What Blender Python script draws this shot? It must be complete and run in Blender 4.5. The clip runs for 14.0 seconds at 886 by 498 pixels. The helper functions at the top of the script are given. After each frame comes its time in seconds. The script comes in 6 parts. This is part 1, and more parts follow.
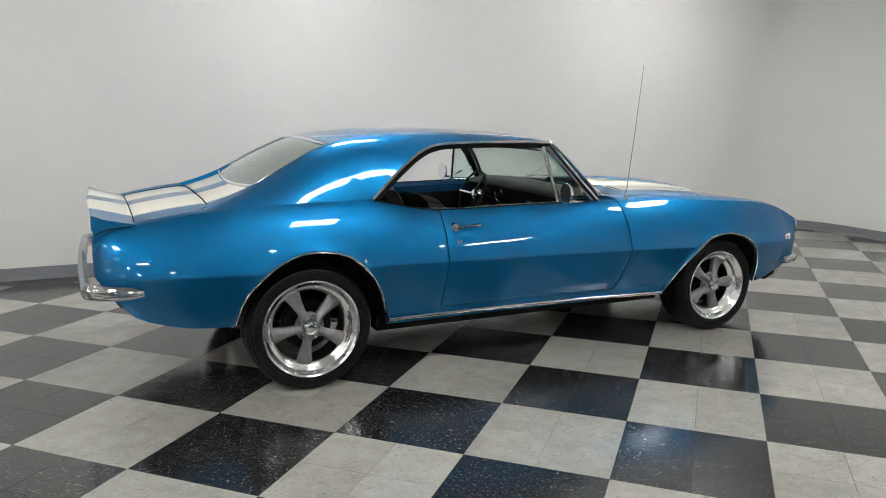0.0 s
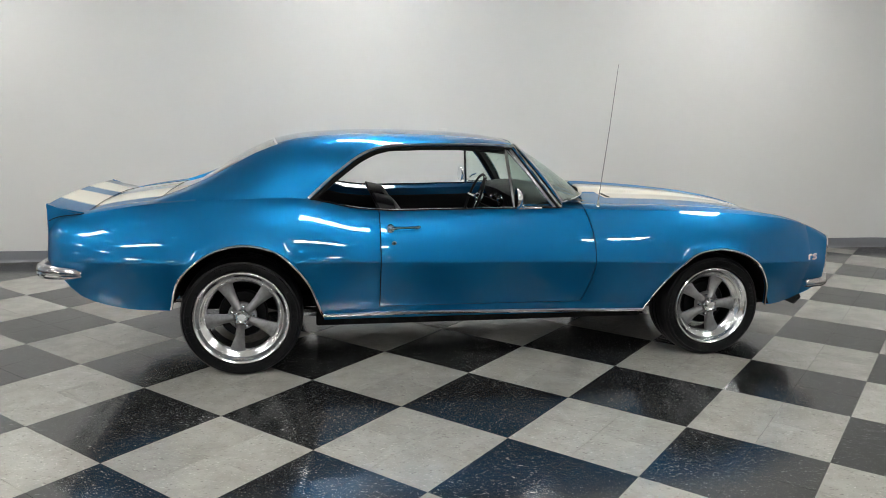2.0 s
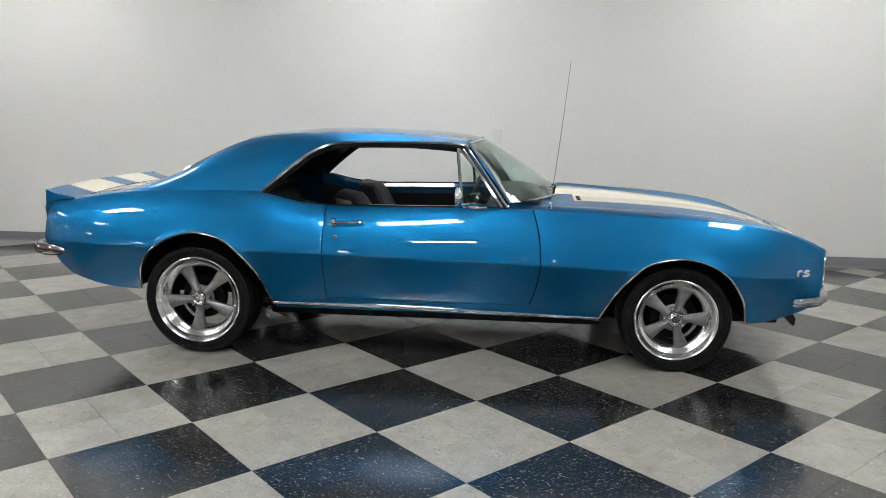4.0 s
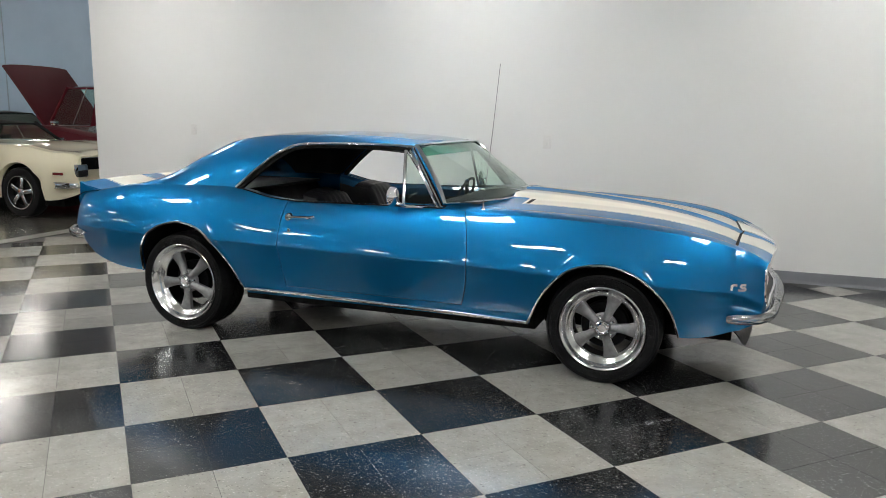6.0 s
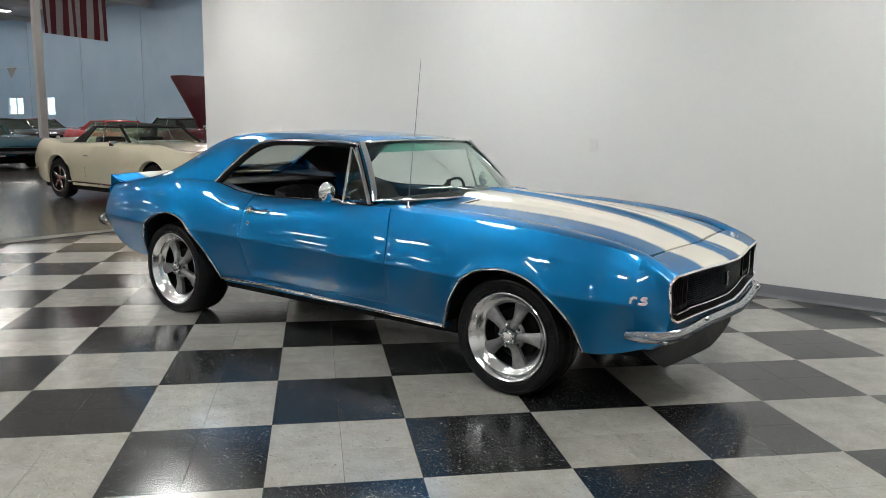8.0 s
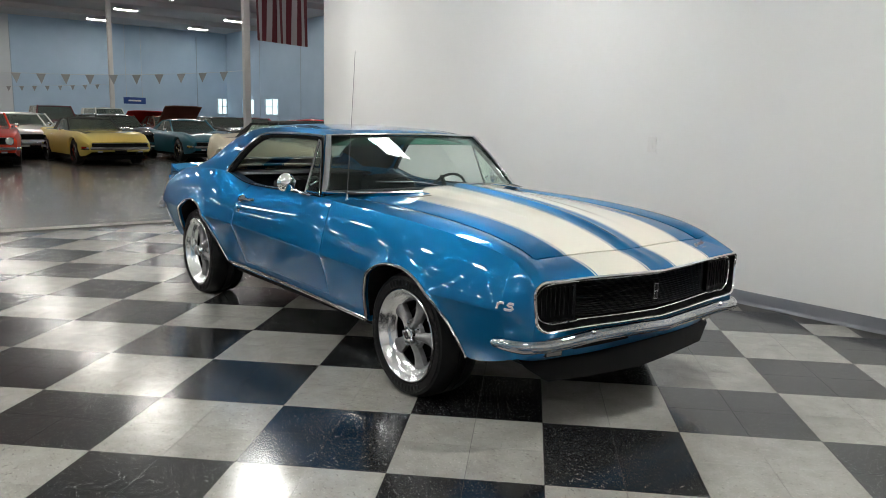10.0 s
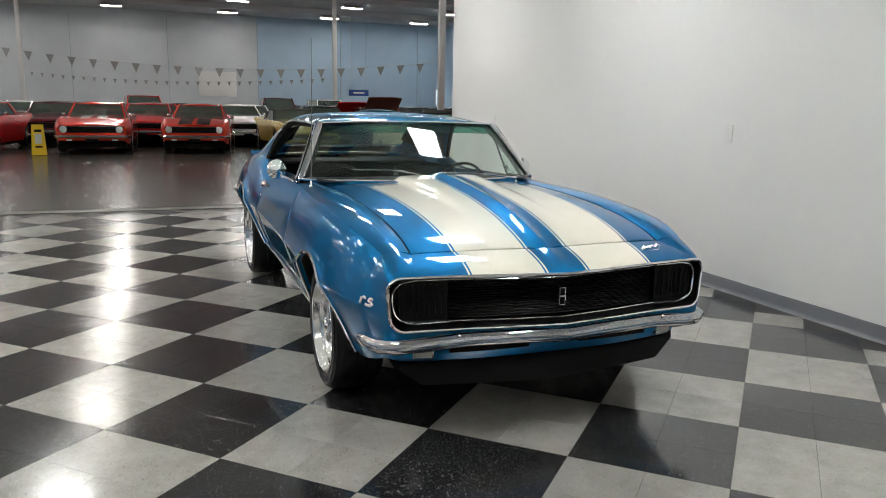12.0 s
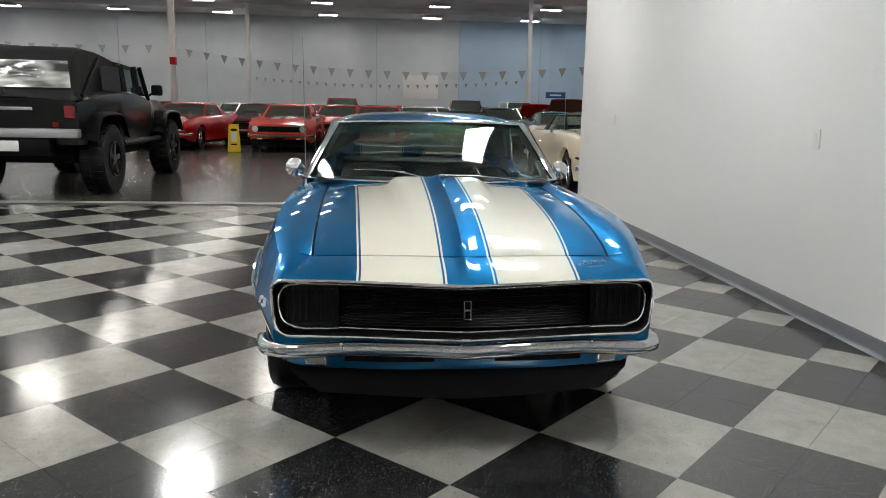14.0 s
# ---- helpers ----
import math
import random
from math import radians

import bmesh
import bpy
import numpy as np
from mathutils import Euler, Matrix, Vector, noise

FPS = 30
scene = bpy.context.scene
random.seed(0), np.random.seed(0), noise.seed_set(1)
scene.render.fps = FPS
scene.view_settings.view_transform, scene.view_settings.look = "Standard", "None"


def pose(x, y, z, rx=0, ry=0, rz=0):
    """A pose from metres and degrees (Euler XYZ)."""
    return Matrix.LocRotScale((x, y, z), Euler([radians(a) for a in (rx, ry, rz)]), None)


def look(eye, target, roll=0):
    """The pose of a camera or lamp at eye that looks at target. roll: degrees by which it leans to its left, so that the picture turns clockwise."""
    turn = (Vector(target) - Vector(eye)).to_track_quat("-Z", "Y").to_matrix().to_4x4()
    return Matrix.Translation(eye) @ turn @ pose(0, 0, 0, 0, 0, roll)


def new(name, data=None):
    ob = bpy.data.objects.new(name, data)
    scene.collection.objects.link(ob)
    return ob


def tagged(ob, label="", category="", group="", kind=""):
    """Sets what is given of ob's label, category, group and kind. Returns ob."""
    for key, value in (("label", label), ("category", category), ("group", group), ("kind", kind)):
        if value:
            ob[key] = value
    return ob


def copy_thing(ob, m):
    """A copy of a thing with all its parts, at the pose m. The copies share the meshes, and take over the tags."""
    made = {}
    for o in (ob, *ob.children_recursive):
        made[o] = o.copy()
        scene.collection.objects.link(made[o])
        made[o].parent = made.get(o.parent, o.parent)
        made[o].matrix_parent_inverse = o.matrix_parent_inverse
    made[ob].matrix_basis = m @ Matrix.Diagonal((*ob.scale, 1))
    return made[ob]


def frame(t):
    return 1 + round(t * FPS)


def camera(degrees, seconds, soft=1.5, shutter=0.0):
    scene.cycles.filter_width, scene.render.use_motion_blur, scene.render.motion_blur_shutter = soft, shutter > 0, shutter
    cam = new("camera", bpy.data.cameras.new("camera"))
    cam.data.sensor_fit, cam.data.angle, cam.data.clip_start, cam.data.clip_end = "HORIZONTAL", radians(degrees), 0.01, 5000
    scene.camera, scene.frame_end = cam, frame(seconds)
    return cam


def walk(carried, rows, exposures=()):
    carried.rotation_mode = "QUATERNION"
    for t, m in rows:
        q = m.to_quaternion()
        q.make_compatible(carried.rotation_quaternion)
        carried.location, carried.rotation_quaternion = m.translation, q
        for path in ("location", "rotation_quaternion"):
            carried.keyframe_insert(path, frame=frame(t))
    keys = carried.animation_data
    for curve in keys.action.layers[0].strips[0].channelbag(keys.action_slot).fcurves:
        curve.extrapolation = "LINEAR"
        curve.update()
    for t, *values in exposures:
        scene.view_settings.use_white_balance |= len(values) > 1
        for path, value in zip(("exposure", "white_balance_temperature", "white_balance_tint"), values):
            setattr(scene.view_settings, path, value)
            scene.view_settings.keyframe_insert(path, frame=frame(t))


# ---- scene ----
cam = camera(60.6, 14.0, soft=0.7)
PATH = [
    (0, (-2.382, -4.489, 1.439), (-1.545, -2.71, 1.073), 0.7),
    (0.5, (-2.035, -4.643, 1.435), (-1.32, -2.81, 1.076), 0.7),
    (1, (-1.689, -4.777, 1.439), (-1.1, -2.9, 1.077), 0.8),
    (1.5, (-1.351, -4.837, 1.446), (-0.888, -2.926, 1.084), 0.8),
    (2, (-0.995, -4.916, 1.452), (-0.664, -2.978, 1.087), 0.8),
    (2.5, (-0.625, -4.978, 1.435), (-0.426, -3.021, 1.074), 0.7),
    (3, (-0.267, -4.993, 1.43), (-0.192, -3.026, 1.073), 0.7),
    (3.2, (-0.131, -5.004, 1.431), (-0.107, -3.036, 1.074), 0.7),
    (5.3, (1.38, -4.943, 1.433), (0.87, -3.041, 1.08), 0.9),
    (5.5, (1.537, -4.911, 1.433), (0.975, -3.024, 1.084), 0.8),
    (6, (1.921, -4.819, 1.413), (1.23, -2.973, 1.072), 0.8),
    (6.5, (2.279, -4.688, 1.401), (1.468, -2.891, 1.067), 0.8),
    (7, (2.604, -4.483, 1.389), (1.683, -2.738, 1.059), 0.9),
    (7.5, (2.924, -4.289, 1.382), (1.892, -2.607, 1.053), 0.9),
    (8, (3.232, -4.035, 1.366), (2.085, -2.429, 1.04), 0.9),
    (8.5, (3.507, -3.778, 1.363), (2.252, -2.256, 1.035), 0.9),
    (9, (3.811, -3.523, 1.354), (2.447, -2.098, 1.027), 1.0),
    (9.2, (3.91, -3.419, 1.339), (2.509, -2.029, 1.016), 1.2),
    (11.3, (4.745, -2.052, 1.367), (2.995, -1.157, 1.002), 1.0),
    (11.5, (4.792, -1.928, 1.368), (3.016, -1.083, 1.002), 1.1),
    (12, (4.861, -1.576, 1.357), (3.029, -0.865, 0.989), 1.0),
    (12.5, (4.945, -1.238, 1.366), (3.065, -0.666, 0.993), 1.0),
    (13, (4.991, -0.913, 1.367), (3.076, -0.477, 0.993), 1.1),
    (13.5, (4.98, -0.614, 1.366), (3.039, -0.307, 0.992), 1.2),
    (14, (4.965, -0.367, 1.359), (3.009, -0.179, 0.988), 1.1),
]
walk(cam, [(t, look(eye, target, roll)) for t, eye, target, roll in PATH])

# ---- world and light ----
world = bpy.data.worlds.new("hall_air")
scene.world = world
world.use_nodes = True
world.node_tree.nodes["Background"].inputs[0].default_value = (0.55, 0.6, 0.65, 1)
world.node_tree.nodes["Background"].inputs[1].default_value = 0.05
LAMP_POWER = 37.8
BAY_POWER = 53.0
scene.view_settings.exposure = 0.0


# ---- materials ----
def material(name, color=(0.5, 0.5, 0.5), rough=0.5, metal=0.0, coat=0.0, coat_rough=0.03, spec=0.5):
    m = bpy.data.materials.new(name)
    m.use_nodes = True
    b = m.node_tree.nodes["Principled BSDF"]
    b.inputs["Base Color"].default_value = (*color, 1)
    b.inputs["Roughness"].default_value = rough
    b.inputs["Metallic"].default_value = metal
    b.inputs["Coat Weight"].default_value = coat
    b.inputs["Coat Roughness"].default_value = coat_rough
    b.inputs["Specular IOR Level"].default_value = spec
    return m


class Nodes:
    """Short hand for wiring one material."""

    def __init__(self, m):
        self.t = m.node_tree
        self.b = self.t.nodes["Principled BSDF"]

    def add(self, kind, **values):
        n = self.t.nodes.new(kind)
        for key, value in values.items():
            if key in ("operation", "blend_type", "data_type", "feature", "noise_dimensions", "bands_direction", "wave_type"):
                if key == "operation":
                    n.operation = value
                elif key == "blend_type":
                    n.blend_type = value
                elif key == "data_type":
                    n.data_type = value
                elif key == "feature":
                    n.feature = value
                elif key == "bands_direction":
                    n.bands_direction = value
            else:
                n.inputs[key.replace("_", " ")].default_value = value
        return n

    def link(self, a, b):
        self.t.links.new(a, b)

    def coords(self, which="Object"):
        return self.add("ShaderNodeTexCoord").outputs[which]

    def noise(self, vec, scale, detail=3.0, rough=0.55):
        n = self.add("ShaderNodeTexNoise", Scale=scale, Detail=detail, Roughness=rough)
        self.link(vec, n.inputs["Vector"])
        return n.outputs["Fac"]

    def ramp(self, fac, stops):
        n = self.add("ShaderNodeValToRGB")
        els = n.color_ramp.elements
        while len(els) < len(stops):
            els.new(0.5)
        for e, (p, c) in zip(els, stops):
            e.position, e.color = p, (*c, 1)
        self.link(fac, n.inputs["Fac"])
        return n.outputs["Color"]

    def math(self, op, a, b=0.0, c=0.0):
        n = self.add("ShaderNodeMath", operation=op)
        for i, v in enumerate((a, b, c)):
            if isinstance(v, (int, float)):
                n.inputs[i].default_value = v
            else:
                self.link(v, n.inputs[i])
        return n.outputs[0]

    def mix(self, fac, a, b, mode="MIX"):
        n = self.add("ShaderNodeMixRGB", blend_type=mode)
        for i, v in enumerate((fac, a, b)):
            if isinstance(v, (int, float)):
                n.inputs[i].default_value = v
            elif isinstance(v, tuple):
                n.inputs[i].default_value = (*v, 1)
            else:
                self.link(v, n.inputs[i])
        return n.outputs[0]

    def bump(self, height, strength=0.2, distance=0.01):
        n = self.add("ShaderNodeBump", Strength=strength, Distance=distance)
        self.link(height, n.inputs["Height"])
        self.link(n.outputs[0], self.b.inputs["Normal"])

    def to(self, name, out):
        self.link(out, self.b.inputs[name])


BLUE = (0.0030, 0.150, 0.360)
CREAM = (0.80, 0.77, 0.66)


def car_paint(name, color, metal=0.86, flake=True):
    m = material(name, color, 0.42, metal, 1.0, 0.004, 0.2)
    m.node_tree.nodes["Principled BSDF"].inputs["Coat IOR"].default_value = 1.46
    m.node_tree.nodes["Principled BSDF"].inputs["Specular Tint"].default_value = (*[min(1.0, c ** 0.4 + 0.1) for c in color], 1)
    n = Nodes(m)
    vec = n.coords()
    f = n.noise(vec, 900.0, 1.0)
    big = n.noise(vec, 1.7, 2.0)
    dark = tuple(c * 0.82 for c in color)
    light = tuple(min(1, c * 1.18 + 0.004) for c in color)
    if flake:
        n.to("Base Color", n.mix(n.math("MULTIPLY", big, 0.25), n.ramp(f, [(0.35, dark), (0.65, light)]), color))
    peel = n.add("ShaderNodeBump", Strength=0.006, Distance=0.002)
    n.link(n.noise(vec, 160.0, 2.0), peel.inputs["Height"])
    n.link(peel.outputs[0], n.b.inputs["Coat Normal"])
    return m


def stripe_paint():
    """Blue paint with two cream stripes and their pin lines, laid out across the car."""
    m = car_paint("striped_blue_paint", BLUE)
    n = Nodes(m)
    sep = n.add("ShaderNodeSeparateXYZ")
    n.link(n.coords(), sep.inputs[0])
    y = n.math("ABSOLUTE", n.math("ADD", sep.outputs["Y"], -0.006))
    grow = n.math("MULTIPLY_ADD", n.math("MINIMUM", n.math("ABSOLUTE", n.math("SUBTRACT", 2.1, sep.outputs["X"])), 1.6), 0.026, 0.0)

    def band(a, b, fade=1.0):
        lo = n.math("GREATER_THAN", n.math("SUBTRACT", y, n.math("MULTIPLY", grow, fade)), a)
        hi = n.math("LESS_THAN", n.math("SUBTRACT", y, n.math("MULTIPLY", grow, fade)), b)
        return n.math("MULTIPLY", lo, hi)

    lo = n.math("GREATER_THAN", y, 0.104)
    hi = n.math("LESS_THAN", n.math("SUBTRACT", y, grow), 0.412)
    main = n.math("MULTIPLY", lo, hi)
    pins = n.math("ADD", band(0.420, 0.428), band(0.088, 0.096, 0.0))
    edge = n.math("MULTIPLY", n.math("LESS_THAN", sep.outputs["X"], 0.785), n.math("GREATER_THAN", sep.outputs["X"], 0.3))
    clip = n.math("SUBTRACT", 1.0, n.math("MULTIPLY", edge, n.math("GREATER_THAN", y, 0.275)))
    mask = n.math("MULTIPLY", n.math("MINIMUM", n.math("ADD", main, pins), 1.0), n.math("MULTIPLY", clip, n.math("GREATER_THAN", sep.outputs["Z"], 0.66)))
    old = n.b.inputs["Base Color"].links[0].from_socket
    n.to("Base Color", n.mix(mask, old, CREAM))
    n.to("Metallic", n.math("MULTIPLY_ADD", mask, -0.86, 0.86))
    return m


PAINT = car_paint("blue_metallic_paint", BLUE)
STRIPED = stripe_paint()
CHROME = material("chrome", (0.86, 0.87, 0.88), 0.05, 1.0)
n = Nodes(CHROME)
n.to("Roughness", n.math("MULTIPLY_ADD", n.noise(n.coords(), 30.0), 0.06, 0.02))
POLISHED = material("polished_aluminium", (0.80, 0.80, 0.80), 0.12, 1.0)
n = Nodes(POLISHED)
n.to("Roughness", n.math("MULTIPLY_ADD", n.noise(n.coords(), 60.0, 4.0), 0.14, 0.11))
BADGE = material("bright_badge_metal", (0.88, 0.88, 0.88), 0.34, 0.55)
SPOKE_GREY = material("grey_cast_spokes", (0.24, 0.24, 0.25), 0.38, 0.55)
n = Nodes(SPOKE_GREY)
n.to("Base Color", n.ramp(n.noise(n.coords(), 40.0, 2.0), [(0.3, (0.20, 0.20, 0.205)), (0.7, (0.27, 0.27, 0.275))]))
RUBBER = material("tyre_rubber", (0.006, 0.006, 0.0065), 0.45, 0.0, 0.0, 0.03, 0.22)
n = Nodes(RUBBER)
n.to("Roughness", n.math("MULTIPLY_ADD", n.noise(n.coords(), 25.0, 4.0), 0.3, 0.30))
n.bump(n.noise(n.coords(), 400.0, 2.0), 0.15, 0.001)
BLACK = material("satin_black", (0.0045, 0.0045, 0.005), 0.4, 0.0, 0.0, 0.03, 0.14)
n = Nodes(BLACK)
n.to("Roughness", n.math("MULTIPLY_ADD", n.noise(n.coords(), 25.0, 4.0), 0.25, 0.28))
MATTE = material("matte_black", (0.010, 0.010, 0.010), 0.8, 0.0, 0.0, 0.03, 0.12)
n = Nodes(MATTE)
n.to("Base Color", n.ramp(n.noise(n.coords(), 18.0, 5.0), [(0.3, (0.004, 0.004, 0.004)), (0.75, (0.014, 0.014, 0.013))]))
# Body blue darkened in its colour for the shade inside the doors.
SHADED_SILL_BLUE = car_paint("shaded_blue_inner_paint", (0.002, 0.035, 0.085), 0.3)
VINYL = material("black_vinyl", (0.005, 0.005, 0.006), 0.5, 0.0, 0.0, 0.03, 0.25)
n = Nodes(VINYL)
n.bump(n.noise(n.coords(), 350.0, 3.0), 0.25, 0.002)
n.to("Roughness", n.math("MULTIPLY_ADD", n.noise(n.coords(), 14.0, 3.0), 0.25, 0.35))


def glass(name, tint, rough=0.0):
    m = bpy.data.materials.new(name)
    m.use_nodes = True
    t = m.node_tree
    t.nodes.remove(t.nodes["Principled BSDF"])
    g = t.nodes.new("ShaderNodeBsdfGlass")
    g.inputs["Color"].default_value = (*tint, 1)
    g.inputs["Roughness"].default_value = rough
    g.inputs["IOR"].default_value = 1.5
    t.links.new(g.outputs[0], t.nodes["Material Output"].inputs[0])
    return m


GLASS = glass("green_tinted_glass", (0.90, 0.96, 0.93))
# Pale diffuse share: some haze, and the reflected wall put into the colour.
DARK_GLASS = material("haze_and_reflection_rear_glass", (0.62, 0.70, 0.65), 0.03)
DARK_GLASS.node_tree.nodes["Principled BSDF"].inputs["Transmission Weight"].default_value = 0.90
BAND_GLASS = glass("green_shade_band", (0.42, 0.74, 0.66))
# Milky share in the glass colour imitates reflections of bright ceiling and wall.
REFLECTION_HAZE_GLASS = material("reflection_haze_green_glass", (0.26, 0.32, 0.29), 0.06)
REFLECTION_HAZE_GLASS.node_tree.nodes["Principled BSDF"].inputs["Transmission Weight"].default_value = 0.85
LENS = material("lamp_lens", (0.75, 0.75, 0.72), 0.15, 0.0, 0.6)
n = Nodes(LENS)
n.bump(n.noise(n.coords(), 140.0, 1.0), 0.4, 0.003)


PARK_LENS = material("dull_lamp_lens", (0.30, 0.30, 0.29), 0.2, 0.0, 0.4)
n = Nodes(PARK_LENS)
n.bump(n.noise(n.coords(), 140.0, 1.0), 0.4, 0.003)


def glow(name, color, power):
    m = bpy.data.materials.new(name)
    m.use_nodes = True
    b = m.node_tree.nodes["Principled BSDF"]
    b.inputs["Base Color"].default_value = (0.9, 0.9, 0.9, 1)
    b.inputs["Emission Color"].default_value = (*color, 1)
    b.inputs["Emission Strength"].default_value = power
    return m


TUBE_LIGHT = glow("lit_tube", (1.0, 0.965, 0.91), LAMP_POWER)
TROFFER_LIGHT = glow("lit_troffer_tube", (0.985, 0.99, 0.97), BAY_POWER)
DAYLIGHT = glow("daylit_pane", (0.62, 0.90, 1.0), 1.5)


def wall_paint(name, color, var=0.03, rough=0.55):
    m = material(name, color, rough)
    n = Nodes(m)
    vec = n.coords()
    lo, hi = tuple(c - var for c in color), tuple(c + var * 0.6 for c in color)
    n.to("Base Color", n.ramp(n.noise(vec, 0.6, 4.0), [(0.3, lo), (0.7, hi)]))
    n.to("Roughness", n.math("MULTIPLY_ADD", n.noise(vec, 3.0, 4.0), 0.2, rough - 0.1))
    n.bump(n.noise(vec, 260.0, 2.0), 0.06, 0.002)
    return m


WHITE_WALL = wall_paint("white_wall_paint", (0.74, 0.735, 0.72), 0.015, 0.42)
BAY_CEILING = wall_paint("white_ceiling_board", (0.70, 0.70, 0.68), 0.02, 0.8)
# Daylight blue near the windows is put into this wall colour.
GREY_WALL = wall_paint("daylight_blue_grey_panel", (0.42, 0.56, 0.70), 0.03)
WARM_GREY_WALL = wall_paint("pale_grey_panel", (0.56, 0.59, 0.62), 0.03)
CEILING = wall_paint("grey_ceiling_liner", (0.55, 0.55, 0.56), 0.03, 0.8)
JOINT = wall_paint("blue_grey_joint_strip", (0.34, 0.43, 0.52), 0.02)
VINYL_BASE = wall_paint("grey_vinyl_base", (0.17, 0.175, 0.19), 0.015, 0.4)
WHITE_TRIM = wall_paint("white_plastic", (0.72, 0.71, 0.69), 0.01, 0.35)
COLUMN = wall_paint("white_painted_steel", (0.62, 0.61, 0.60), 0.03, 0.4)


def tile_material(name, base, spots, dark_spots, rough):
    m = material(name, base, rough, 0.0, 0.0, 0.10, 0.86)
    n = Nodes(m)
    vec = n.coords("Object")
    rnd = n.add("ShaderNodeObjectInfo").outputs["Random"]
    shift = n.add("ShaderNodeVectorMath", operation="ADD")
    n.link(n.add("ShaderNodeNewGeometry").outputs["Position"], shift.inputs[0])
    off = n.add("ShaderNodeCombineXYZ")
    n.link(n.math("MULTIPLY", rnd, 37.0), off.inputs[2])
    n.link(off.outputs[0], shift.inputs[1])
    p = shift.outputs[0]
    cloud = n.noise(p, 9.0, 5.0, 0.65)
    col = n.ramp(cloud, [(0.3, tuple(c * 0.86 for c in base)), (0.7, tuple(c * 1.12 for c in base))])
    stretch = n.add("ShaderNodeMapping")
    stretch.inputs["Scale"].default_value = (1.0, 2.2, 1.0)
    stretch.inputs["Rotation"].default_value = (0, 0, 0.79)
    n.link(p, stretch.inputs["Vector"])
    fleck = n.noise(stretch.outputs[0], 72.0, 3.0, 0.75)
    col = n.mix(n.ramp(fleck, [(0.625, (0, 0, 0)), (0.65, (1, 1, 1))]), col, spots)
    fleck2 = n.noise(stretch.outputs[0], 50.0, 4.0, 0.75)
    col = n.mix(n.ramp(fleck2, [(0.355, (1, 1, 1)), (0.39, (0, 0, 0))]), col, dark_spots)
    tone = n.math("MULTIPLY_ADD", rnd, 0.16, 0.92)
    comb = n.add("ShaderNodeCombineXYZ")
    for i in range(3):
        n.link(tone, comb.inputs[i])
    col = n.mix(1.0, col, comb.outputs[0], "MULTIPLY")
    scuff = n.noise(p, 2.3, 6.0, 0.6)
    col = n.mix(n.math("MULTIPLY", n.ramp(scuff, [(0.52, (0, 0, 0)), (0.75, (1, 1, 1))]), 0.10), col, (0.30, 0.28, 0.25))
    n.to("Base Color", col)
    n.to("Roughness", n.math("ADD", n.math("MULTIPLY_ADD", scuff, 0.16, rough - 0.08), n.math("MULTIPLY", cloud, 0.05)))
    n.to("Coat Roughness", n.math("MULTIPLY_ADD", scuff, 0.16, 0.04))
    wave = n.noise(p, 6.0, 2.0)
    b1 = n.add("ShaderNodeBump", Strength=0.10, Distance=0.006)
    n.link(wave, b1.inputs["Height"])
    n.link(b1.outputs[0], n.b.inputs["Normal"])
    n.link(b1.outputs[0], n.b.inputs["Coat Normal"])
    return m


LIGHT_TILE = tile_material("light_grey_vinyl_tile", (0.350, 0.338, 0.308), (0.60, 0.585, 0.53), (0.15, 0.14, 0.125), 0.13)
DARK_TILE = tile_material("charcoal_vinyl_tile", (0.017, 0.017, 0.0175), (0.46, 0.47, 0.46), (0.010, 0.010, 0.011), 0.13)
GROUT = material("dark_adhesive", (0.03, 0.03, 0.028), 0.7)
CONCRETE = material("polished_concrete", (0.30, 0.29, 0.27), 0.3, 0.0, 0.0, 0.12, 0.4)
n = Nodes(CONCRETE)
vec = n.coords()
mott = n.noise(vec, 1.1, 6.0, 0.65)
n.to("Base Color", n.mix(n.math("MULTIPLY", n.noise(vec, 14.0, 5.0), 0.3), n.ramp(mott, [(0.3, (0.066, 0.061, 0.053)), (0.7, (0.112, 0.105, 0.092))]), (0.066, 0.061, 0.053)))
n.to("Roughness", n.math("MULTIPLY_ADD", n.noise(vec, 0.5, 3.0), 0.12, 0.14))


# ---- mesh helpers ----
def link_mesh(name, verts, faces, mat, parent=None, label="", sharp=35.0, smooth=True):
    me = bpy.data.meshes.new(name)
    me.from_pydata([tuple(map(float, v)) for v in verts], [], faces)
    me.materials.append(mat)
    me.validate()
    me.update()
    if smooth:
        me.polygons.foreach_set("use_smooth", [True] * len(me.polygons))
        me.set_sharp_from_angle(angle=radians(sharp))
    ob = new(name, me)
    if parent:
        ob.parent = parent
    if label:
        tagged(ob, label)
    return ob


def thing(name, label, category, m=None, group="", kind=""):
    ob = new(name)
    ob.empty_display_size = 0.2
    if m is not None:
        ob.matrix_basis = m
    return tagged(ob, label, category, group, kind)


